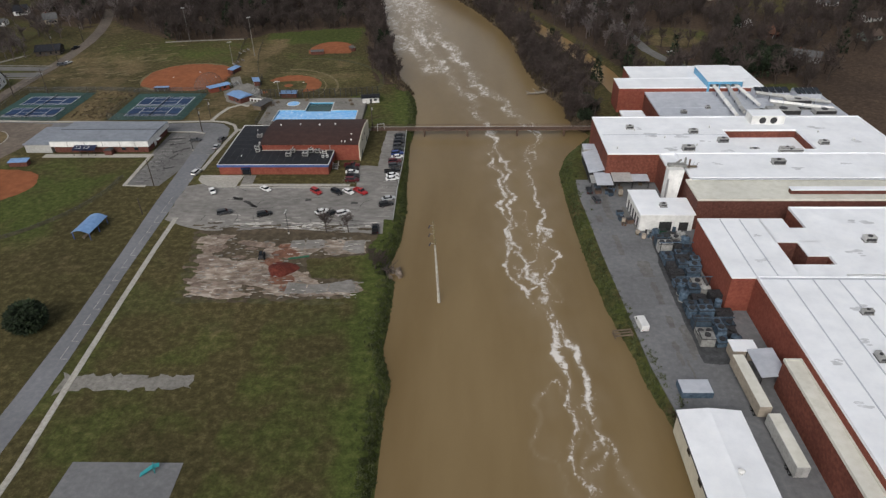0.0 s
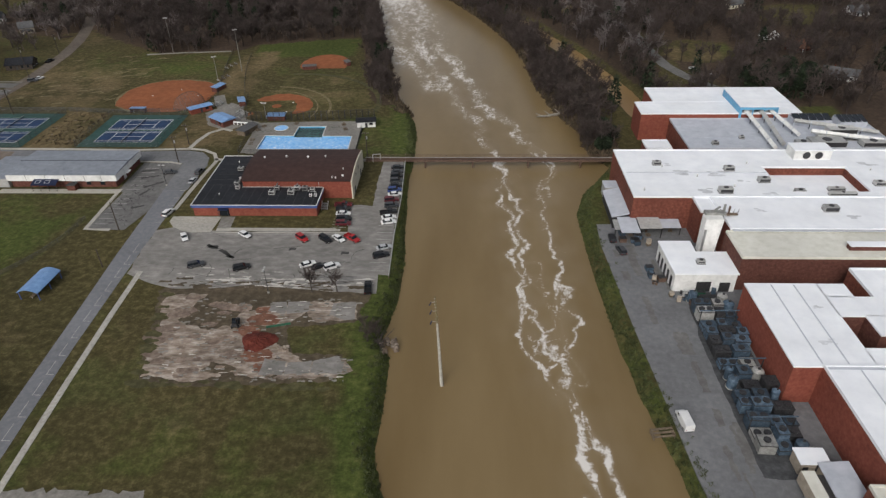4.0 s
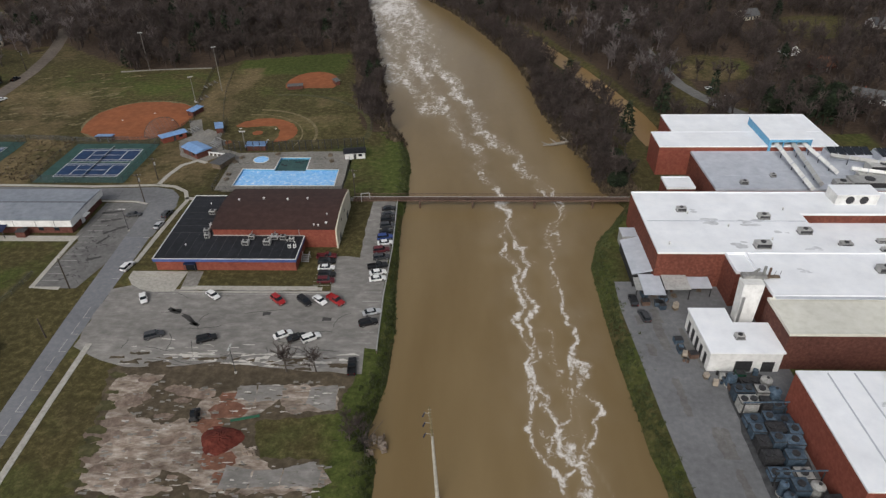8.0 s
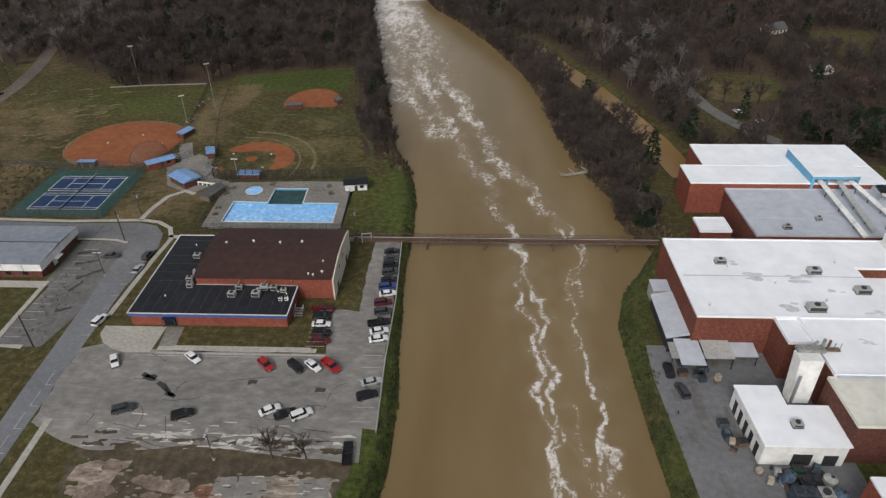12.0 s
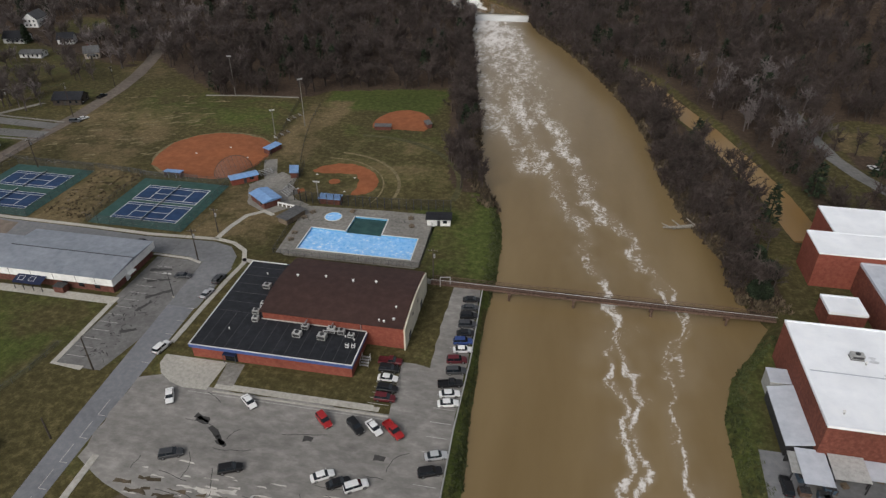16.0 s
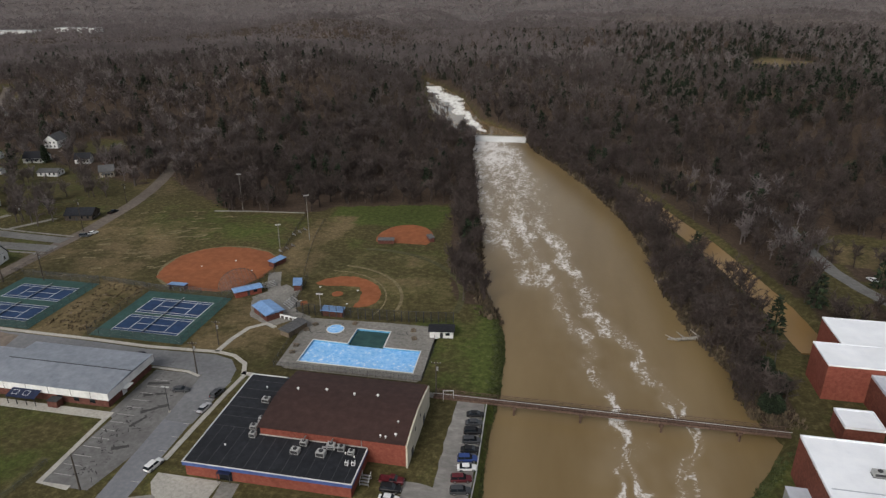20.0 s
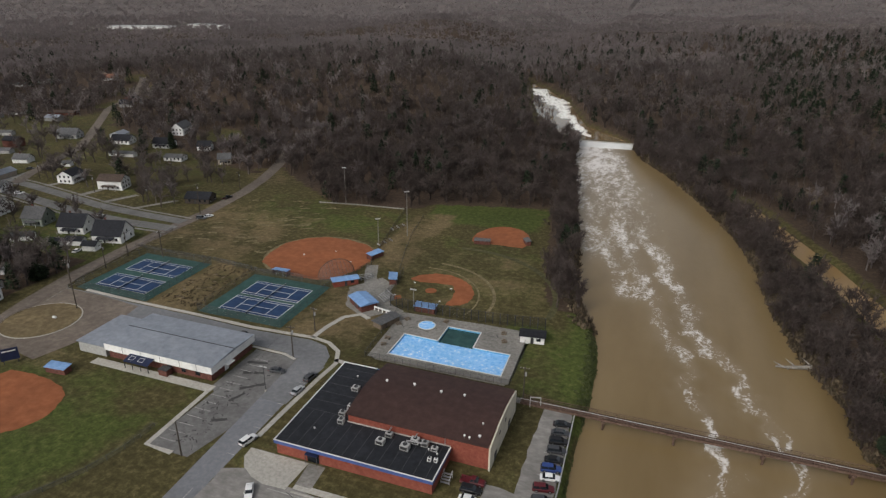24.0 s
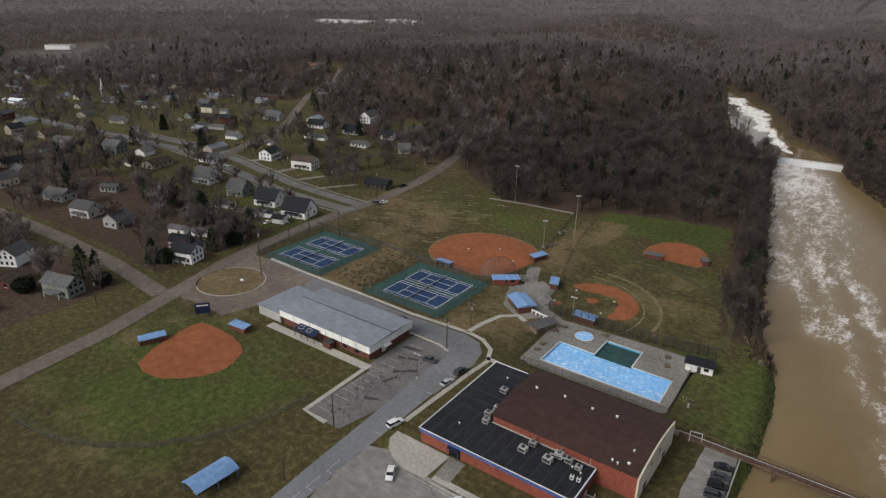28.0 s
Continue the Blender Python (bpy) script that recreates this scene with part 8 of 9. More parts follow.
for x, y, h, rz in ((-125.4, 345.6, 11.2, 30), (-165.7, 391, 19, 10), (-116.8, 358, 21, 40), (-87, 293.4, 7, 0)):
    light_mast(x, y, h, rz)
for p, q in (((-108.9, 249.8, 10.3), (-110.8, 266, 8.3)), ((-108.9, 249.8, 10.3), (-109.6, 201.4, 10)), ((-196.8, 250.6, 13.2), (-212.6, 262.6, 10.2)), ((-215, 281, 10.2), (-216.4, 294, 10.2)), ((-212.6, 262.6, 10.2), (-215, 281, 10.2)), ((-216.4, 294, 10.2), (-224.2, 348.6, 15)), ((-224.2, 348.6, 15), (-260, 352, 10))):
    wire = thing("power_line", 0, 0, 0, 0, "thin dark overhead power line between poles", "cable", "power lines")
    mid = ((p[0] + q[0]) / 2, (p[1] + q[1]) / 2, (p[2] + q[2]) / 2 - 0.9)
    part("cable", Build().tube(p, mid, 0.03, sides=4).tube(mid, q, 0.03, sides=4), M["dark_steel"], wire)

# ---- houses ----
def house(x, y, rz, w, d, h, rise, wall_key, roof_key, label, porch=True, chimney=True, windows=True):
    z = float(min(height(x + a, y + b) for a in (-w / 2, w / 2) for b in (-d / 2, d / 2)))
    # White houses far west and in the south-west take the duller white.
    wall_key = "white_siding" if wall_key == "white_wall" and (x < -400 or (x < -285 and y < 280)) else wall_key
    ob = thing("house", x, y, z, rz, label, "house", "houses")
    part("wall", Build().box(-w / 2, w / 2, -d / 2, d / 2, -1.0, h), M[wall_key], ob)
    for s in (-w / 2, w / 2 - 0.15):
        gab = Build().add([(s, -d / 2, h), (s, d / 2, h), (s, 0, h + rise), (s + 0.15, -d / 2, h), (s + 0.15, d / 2, h), (s + 0.15, 0, h + rise)], [(0, 2, 1), (3, 4, 5)])
        part("gable", gab, M[wall_key], ob)
    e, t = 0.45, 0.2
    k = h - rise * e / (d / 2)
    roof = Build().add([(-w / 2 - e, -d / 2 - e, k + t), (w / 2 + e, -d / 2 - e, k + t), (w / 2 + e, 0, h + rise + t), (-w / 2 - e, 0, h + rise + t), (w / 2 + e, d / 2 + e, k + t), (-w / 2 - e, d / 2 + e, k + t),
                        (-w / 2 - e, -d / 2 - e, k), (w / 2 + e, -d / 2 - e, k), (w / 2 + e, 0, h + rise), (-w / 2 - e, 0, h + rise), (w / 2 + e, d / 2 + e, k), (-w / 2 - e, d / 2 + e, k)],
                       [(0, 1, 2, 3), (3, 2, 4, 5), (0, 6, 7, 1), (5, 4, 10, 11), (1, 7, 8, 2), (2, 8, 10, 4), (3, 9, 6, 0), (5, 11, 9, 3), (6, 9, 8, 7), (9, 11, 10, 8)])
    rf = part("roof", roof, M[roof_key], ob)
    if chimney:
        part("chimney", Build().box(-w * 0.2 - 0.35, -w * 0.2 + 0.35, 0.3, 0.9, h + rise * 0.4, h + rise + 0.9), M["dark_brick"], rf)
    if windows:
        for s in (-1, 1):
            for u in ((-0.25, 0.25) if h < 4.5 else (-0.28, 0.0, 0.28)):
                for lv in ((1.0,) if h < 4.5 else (0.9, 3.4)):
                    wn2 = part("window", Build().box(s * w / 2 - 0.04, s * w / 2 + 0.04, u * d - 0.5, u * d + 0.5, lv, lv + 1.3), M["glass"], ob)
                    part("window_frame", Build().box(s * w / 2 - 0.06, s * w / 2 + 0.06, u * d - 0.6, u * d + 0.6, lv - 0.1, lv), M["white_wall"], wn2)
        part("attic_window", Build().box(w / 2 - 0.04, w / 2 + 0.04, -0.4, 0.4, h + 0.3, h + 1.3), M["glass"], ob)
        for u in (-0.3, 0.12, 0.34):
            part("window", Build().box(u * w - 0.5, u * w + 0.5, -d / 2 - 0.04, -d / 2 + 0.04, 1.0, 2.3), M["glass"], ob)
        part("door", Build().box(-0.08 * w - 0.45, -0.08 * w + 0.45, -d / 2 - 0.05, -d / 2 + 0.05, 0, 2.05), M["dark_steel"], ob)
    if porch:
        part("porch_roof", Build().add([(-w * 0.3, -d / 2 - 1.9, 2.3), (w * 0.3, -d / 2 - 1.9, 2.3), (w * 0.3, -d / 2, 2.8), (-w * 0.3, -d / 2, 2.8), (-w * 0.3, -d / 2 - 1.9, 2.15), (w * 0.3, -d / 2 - 1.9, 2.15)], [(0, 1, 2, 3), (4, 5, 1, 0)]), M[roof_key], ob)
        for s in (-0.28, 0.28):
            part("porch_post", Build().box(s * w - 0.07, s * w + 0.07, -d / 2 - 1.85, -d / 2 - 1.7, -0.6, 2.2), M["white_wall"], ob)
    return ob


near = [(-237.6, 307.4, 14, 13.5, 10.5, 3.6, 5.2, "white_wall", "shingle", "white storey-and-a-half house with a dark steep roof beside the courts"),
        (-261.6, 310, 14, 12.5, 10, 3.6, 4.6, "white_wall", "shingle", "white house with a dark steep roof among lawns"),
        (-286, 310.5, 12, 10.4, 9, 4.0, 4.2, "green_wall", "grey_shingle", "grey-green house with a steep roof under bare trees"),
        (-316, 312, 12, 12, 10.5, 3.8, 4.6, "white_wall", "grey_shingle", "white house with a hipped grey roof under bare trees"),
        (-231.4, 242.2, 18, 9.6, 7.6, 4.8, 2.6, "white_wall", "shingle", "white two-storey house with a dark roof by the road"),
        (-245, 249, 18, 8.6, 6.8, 3.6, 2.2, "tan_wall", "shingle", "low tan house with a dark roof behind the white one")]
for a in near:
    house(*a)
for x, y, rz, w, d, h, wk, rk, lab in ((-247.6, 296.6, 14, 7.4, 3.6, 2.5, "white_wall", "shingle", "small white garage with a dark roof"), (-254.4, 293, 14, 5, 3.6, 2.3, "white_wall", "shingle", "small white shed on the lawn"),
                                     (-274, 292.4, 30, 9.5, 3.6, 2.4, "white_wall", "grey_shingle", "long white-doored shed on the lawn"), (-236.6, 294.6, 14, 6, 4.6, 2.6, "white_wall", "shingle", "low dark-roofed porch wing of a house"),
                                     (-239.2, 252, 20, 6, 3.2, 2.4, "white_wall", "shingle", "small white outhouse behind a house")):
    house(x, y, rz, w, d, h, 1.3, wk, rk, lab, False, False, False)
rg = random.Random(31)
spots = [(-386, 384), (-432, 414), (-473, 411), (-481, 432), (-594, 440), (-622, 494), (-565, 492), (-673, 505), (-475, 566), (-579, 638), (-454, 288), (-346, 336), (-650, 354), (-838, 442), (-800, 552), (-500, 365), (-540, 360), (-520, 300), (-575, 316), (-700, 400),
         (-720, 470), (-760, 380), (-560, 420), (-510, 450), (-430, 324), (-690, 330), (-240, 198), (-262, 190), (-282, 200), (-250, 172), (-330, 190), (-300, 176), (-390, 240), (-430, 260), (-530, 250), (-600, 270),
         (168, 404), (222, 366), (240, 402), (170, 470), (232, 440), (252, 372), (262, 330)]
placed_houses = [(-417, 446, 14, 15, 9, 3.4, 3.6, "white_wall", "grey_shingle", "white house with a broad grey roof on a lawn"), (-370, 448, 12, 14, 9, 2.8, 3.2, "white_wall", "shingle", "low white house with a dark roof near a bend"),
                 (-337, 451, 14, 13, 9, 3.4, 3.2, "white_wall", "shingle", "white house with a dark roof near the woods"), (-352, 486, 104, 15, 9, 5.2, 3.6, "white_wall", "grey_shingle", "tall white house with steep gables near the woods"),
                 (-308, 457, 20, 9, 7, 3.4, 3.0, "white_wall", "shingle", "small white house with a steep gable by the woods"), (-276, 436, 30, 8, 7, 3.6, 3.0, "tan_wall", "grey_shingle", "small pale house half hidden by bare trees"),
                 (-308, 428, 12, 12, 8, 2.6, 1.4, "white_wall", "grey_shingle", "low white house with an open porch"), (-297, 367, 14, 14, 9, 5.2, 2.6, "white_wall", "brown_shingle", "white two-storey house with a tan gable by the street"),
                 (-326, 365, 104, 11, 9, 4.6, 2.6, "white_wall", "shingle", "white porch-fronted house with a dark roof by the street"), (-238, 366, 14, 13, 9, 2.8, 2.4, "pole", "shingle", "dark timber bungalow at the street corner"),
                 (-457, 541, 30, 10, 8, 3.2, 3.0, "white_wall", "shingle", "white house by the hill road"), (-561, 626, 20, 14, 9, 3.2, 3.2, "white_wall", "red_mud", "white house with a red roof up the hill"),
                 (-339, 270, 30, 9, 6, 2.8, 1.2, "white_wall", "grey_shingle", "small white cottage with dark windows"), (-408, 311, 14, 12, 10, 5.4, 3.2, "green_wall", "grey_shingle", "grey two-storey house with a white gable"),
                 (-360, 310, 100, 15, 9, 2.8, 2.2, "tan_wall", "brown_shingle", "low tan house with a brown roof in a bare yard"), (-459, 305, 14, 14, 9, 3.2, 2.6, "white_wall", "grey_shingle", "white house among small sheds"),
                 (-494, 310, 100, 12, 9, 3, 2.6, "tan_wall", "brown_shingle", "tan house with a brown roof among sheds"), (-640, 351, 14, 20, 10, 4, 1.0, "white_wall", "white_roof", "long white house with a pale flat roof"),
                 (-614, 347, 14, 10, 8, 3, 2.0, "white_wall", "grey_shingle", "small white house far down the street"), (-740, 391, 20, 14, 9, 3.4, 2.4, "white_wall", "grey_shingle", "white house far down the street"),
                 (-638, 449, 14, 14, 9, 4, 3.0, "white_wall", "grey_shingle", "white house beside the steeple"), (-315, 245, 14, 12, 9, 4.4, 2.6, "white_wall", "grey_shingle", "white house behind bare trees"),
                 (-347, 248, 14, 13, 9, 3.4, 2.4, "white_wall", "grey_shingle", "white house with a grey roof behind bare trees"), (-291, 247, 104, 10, 8, 4.2, 2.4, "white_wall", "grey_shingle", "white house with many windows behind bare trees"),
                 (-487, 503, 14, 22, 8, 2.8, 1.4, "dark_brick", "brown_shingle", "long low brown house among bare trees")]
for a in placed_houses:
    house(*a, a[5] > 3.3, a[2] > 20, math.hypot(a[0], a[1] - 105) < 540)
spots += [(a[0], a[1]) for a in placed_houses]
for x, y, rz, w, d, h, lab in ((-343, 420, 12, 17, 4.4, 2.4, "long low white garage block"), (-354, 387, 20, 6, 4, 2.2, "small white garden shed behind a house"), (-448, 553, 20, 8, 5, 2.4, "small white outbuilding by the road"), (-619, 606, 10, 26, 7, 3, "long low grey shed far up the hill"), (-641, 586, 10, 30, 7, 3, "long low grey shed far up the hill"),
                               (-494, 294, 14, 6, 5, 2.6, "small white garage under a grey roof"), (-466, 436, 20, 8, 5, 2.6, "small white garage under a grey roof"), (-440, 296, 60, 7, 4, 2.4, "small white garden shed behind a house"), (-372, 300, 10, 6, 4, 2.2, "small pale garden shed behind a house"), (-261, 258, 20, 8, 4.6, 2.6, "low pale shed with a dark roof"), (-251, 262, 30, 7, 3.6, 2.3, "low pale shed with a dark roof"),
                               (-463, 357, 14, 8, 3, 2.6, "white caravan-like shed by the street"), (-428, 396, 14, 26, 5, 2.6, "long low white shed off the street"), (-402, 330, 14, 6, 4, 2.4, "small white garage under a grey roof")):
    house(x, y, rz, w, d, h, 1.1, "white_wall", "grey_shingle", lab, False, False, False)
house(175, 381, 20, 11, 8, 2.8, 2.4, "dark_brick", "red_mud", "brown house with a red roof among bare trees")
house(176, 338, -30, 15, 8, 3, 2.2, "white_wall", "grey_shingle", "long white house with a grey roof beside the mill")
spots += [(175, 381), (176, 338)]
for i, (x, y) in enumerate(spots[:43]):
    wk = rg.choice(["white_wall", "white_wall", "tan_wall", "green_wall", "cream_wall", "dark_brick"])
    rk = rg.choice(["shingle", "grey_shingle", "brown_shingle", "grey_shingle"])
    word = {"white_wall": "white", "tan_wall": "tan", "green_wall": "grey-green", "cream_wall": "cream", "dark_brick": "brown brick"}[wk]
    roofw = {"shingle": "dark", "grey_shingle": "grey", "brown_shingle": "brown"}[rk]
    house(x, y, rg.choice([12, 102, 20, -60]) + rg.uniform(-8, 8), rg.uniform(9, 13), rg.uniform(7, 9), rg.choice([2.7, 2.8, 3.0, 4.8]), rg.uniform(1.9, 3.0), wk, rk, word + " house with a " + roofw + " roof among bare trees", rg.random() < 0.5, rg.random() < 0.5, math.hypot(x, y - 105) < 460)
hr = random.Random(77)
for i in range(60):
    x, y = hr.uniform(-860, -340), hr.uniform(250, 520)
    if y + 0.35 * x > 325 or min(math.hypot(x - a, y - b) for a, b in spots) < 17 or float(near_line(x, y, FAR_ROAD)) < 12 or float(near_line(x, y, HILL_ROAD)) < 12:
        continue
    spots.append((x, y))
    wk, rk = hr.choice(["white_wall", "white_wall", "white_wall", "tan_wall", "cream_wall"]), hr.choice(["grey_shingle", "grey_shingle", "brown_shingle", "metal_roof"])
    word = {"white_wall": "white", "tan_wall": "tan", "cream_wall": "cream"}[wk]
    roofw = {"metal_roof": "pale metal", "grey_shingle": "grey", "brown_shingle": "brown"}[rk]
    house(x, y, hr.choice([12, 102]) + hr.uniform(-8, 8), hr.uniform(8, 14), hr.uniform(6.5, 9), 2.8, hr.uniform(1.6, 2.4), wk, rk, "distant " + word + " house with a " + roofw + " roof", False, False, False)
for x, y, w, d, rz in ((-1290, 1440, 150, 50, 20), (-1120, 1480, 90, 40, 10), (-1060, 590, 40, 16, 30)):
    z = float(height(x, y))
    ob = thing("warehouse", x, y, z, rz, "long low pale warehouse roof far off", "warehouse", "far warehouses")
    part("wall", Build().box(-w / 2, w / 2, -d / 2, d / 2, -6, 7), M["white_wall"], ob)
    part("roof", Build().box(-w / 2 - 0.3, w / 2 + 0.3, -d / 2 - 0.3, d / 2 + 0.3, 7, 7.5), M["unit"], ob)
steeple = thing("steeple", -610, 412, float(height(-610, 412)), 0, "slim white church steeple above the trees", "steeple")
part("tower", Build().box(-1.1, 1.1, -1.1, 1.1, -2, 10), M["white_wall"], steeple)
part("spire", Build().tube((0, 0, 10), (0, 0, 20), 1.2, 0.1, 8), M["white_wall"], steeple)
for x, y, rz, c, st in ((-219, 343, 10, "dark_grey", "suv"), (-217.6, 346.6, 60, "white", "sedan"), (-240, 290, 100, "white", "sedan"), (-228, 375, 85, "black", "pickup"), (-268, 328.6, 4, "silver", "sedan"), (-330, 336, 30, "white", "sedan"), (-366, 372, 30, "dark_grey", "sedan"), (-470, 398, 10, "silver", "suv"), (118, 345, 110, "silver", "suv"), (113, 357, 110, "white", "sedan")):
    car(x, y, rz, c, st, float(height(x, y)) + 0.05, c.replace("_", " ") + " car parked by a street")

# ---- trees ----
def tube_tris(p0, p1, r0, r1, sides):
    d = p1 - p0
    d = d / (np.linalg.norm(d) + 1e-9)
    u = np.cross(d, [0.0, 0.3, 1.0] if abs(d[2]) < 0.9 else [1.0, 0, 0])
    u /= np.linalg.norm(u)
    w = np.cross(d, u)
    a = 2 * np.pi * np.arange(sides) / sides
    ring = np.cos(a)[:, None] * u + np.sin(a)[:, None] * w
    v = np.concatenate([p0 + r0 * ring, p1 + r1 * ring])
    i = np.arange(sides)
    j = (i + 1) % sides
    return v, np.concatenate([np.stack([i, j, j + sides], 1), np.stack([i, j + sides, i + sides], 1)])


def bare_tree(rn, h, spread, limbs, twigs, sides=4, wide=0.016):
    """Arrays of a leafless tree: wood (trunk and limbs) and fine twigs."""
    wood, fine = [], []
    lean = np.array([rn.uniform(-0.05, 0.05) * h, rn.uniform(-0.05, 0.05) * h, 0])
    top = np.array([0, 0, 0.62 * h]) + lean
    wood.append(tube_tris(np.array([0, 0, -0.5]), top, 0.024 * h, 0.010 * h, sides + 1))
    ends = []
    for i in range(limbs):
        t = rn.uniform(0.35, 1.0)
        a = 2 * np.pi * (i * 0.382 + rn.uniform(-0.05, 0.05))
        s = np.array([0, 0, 0]) * (1 - t) + top * t
        out = spread * rn.uniform(0.55, 1.0) * (1.15 - 0.5 * t)
        mid = s + np.array([np.cos(a) * out * 0.5, np.sin(a) * out * 0.5, rn.uniform(0.08, 0.18) * h])
        e = s + np.array([np.cos(a) * out, np.sin(a) * out, rn.uniform(0.14, 0.38) * h])
        wood.append(tube_tris(s, mid, 0.010 * h, 0.007 * h, 3))
        wood.append(tube_tris(mid, e, 0.007 * h, 0.003 * h, 3))
        ends.append((s, mid, e))
    for i in range(twigs):
        s, mid, e = ends[i % len(ends)]
        t = rn.uniform(0.15, 1.0)
        p = s + (mid - s) * t * 2 if t < 0.5 else mid + (e - mid) * (t - 0.5) * 2
        d = rn.normal(0, 1, 3) + np.array([0, 0, 0.9]) + (p - top) * np.array([1, 1, 0.2]) / spread * 0.8
        d /= np.linalg.norm(d)
        q = p + d * h * rn.uniform(0.09, 0.2)
        side = np.cross(d, rn.normal(0, 1, 3))
        side *= wide * h / (np.linalg.norm(side) + 1e-9)
        fine.append((np.array([p - side, p + side, q]), np.array([[0, 1, 2]])))
    return join(wood), join(fine)


def evergreen(rn, h, r, sprays, cone=True):
    fine = []
    for i in range(sprays):
        z = rn.uniform(0.06, 1.0)
        rad = r * ((1 - z) ** 0.8 * 1.05 if cone else np.sqrt(max(0.02, 1 - (2 * z - 1) ** 2))) * rn.uniform(0.75, 1.08)
        a = rn.uniform(0, 2 * np.pi)
        p = np.array([np.cos(a) * rad * 0.75, np.sin(a) * rad * 0.75, z * h])
        d = np.array([np.cos(a), np.sin(a), rn.uniform(-0.4, 0.5)]) + rn.normal(0, 0.35, 3)
        d /= np.linalg.norm(d)
        side = np.cross(d, [0, 0, 1.0] + rn.normal(0, 0.4, 3))
        side /= np.linalg.norm(side)
        l = r * rn.uniform(0.3, 0.55) * (1.0 if sprays < 2000 else 0.55)
        fine.append((np.array([p - side * l * 0.45, p + side * l * 0.45, p + d * l]), np.array([[0, 1, 2]])))
    wood = [tube_tris(np.array([0, 0, -0.4]), np.array([0, 0, h * (0.9 if cone else 0.5)]), 0.03 * h, 0.005 * h, 6)]
    return join(wood), join(fine)


def join(parts):
    v, t, n = [], [], 0
    for a, b in parts:
        v.append(a)
        t.append(b + n)
        n += len(a)
    return np.concatenate(v), np.concatenate(t)


def placed(templates, spots, rn, smin, smax):
    """One mesh's arrays: a template at each spot, turned and scaled."""
    v, t, n = [], [], 0
    for x, y, z in spots:
        tv, tt = templates[rn.integers(len(templates))]
        a, s = rn.uniform(0, 2 * np.pi), rn.uniform(smin, smax)
        c, k = np.cos(a) * s, np.sin(a) * s
        v.append(np.stack([tv[:, 0] * c - tv[:, 1] * k + x, tv[:, 0] * k + tv[:, 1] * c + y, tv[:, 2] * s * rn.uniform(0.85, 1.15) + z], 1))
        t.append(tt + n)
        n += len(tv)
    return np.concatenate(v), np.concatenate(t)


rn = np.random.default_rng(7)
SINGLE = {}
for i in range(4):
    w, f = bare_tree(rn, 13, 5.2, 13, 420, 5, 0.0075)
    SINGLE[("bare", i)] = (raw_mesh("trunk", *w, M["bark"]), raw_mesh("crown", *f, M["twig"]), "bare_tree", "leafless grey deciduous tree with fine twigs")
w, f = evergreen(rn, 11, 3.2, 900)
SINGLE[("cedar", 0)] = (raw_mesh("trunk", *w, M["bark"]), raw_mesh("crown", *f, M["needle"]), "evergreen_tree", "dark green conical cedar tree")
w, f = evergreen(rn, 6, 4.6, 2600, False)
SINGLE[("bush", 0)] = (raw_mesh("trunk", *w, M["bark"]), raw_mesh("crown", *f, M["needle"]), "round_tree", "dark green rounded evergreen tree")


def tree(x, y, kind="bare", i=0, s=1.0, rz=0.0):
    tm, cm, name, label = SINGLE[(kind, i)]
    ob = thing(name, x, y, float(height(x, y)), rz, label, "tree", "trees")
    ob.scale = (s, s, s)
    part("trunk", tm, None, ob)
    part("crown", cm, None, ob)


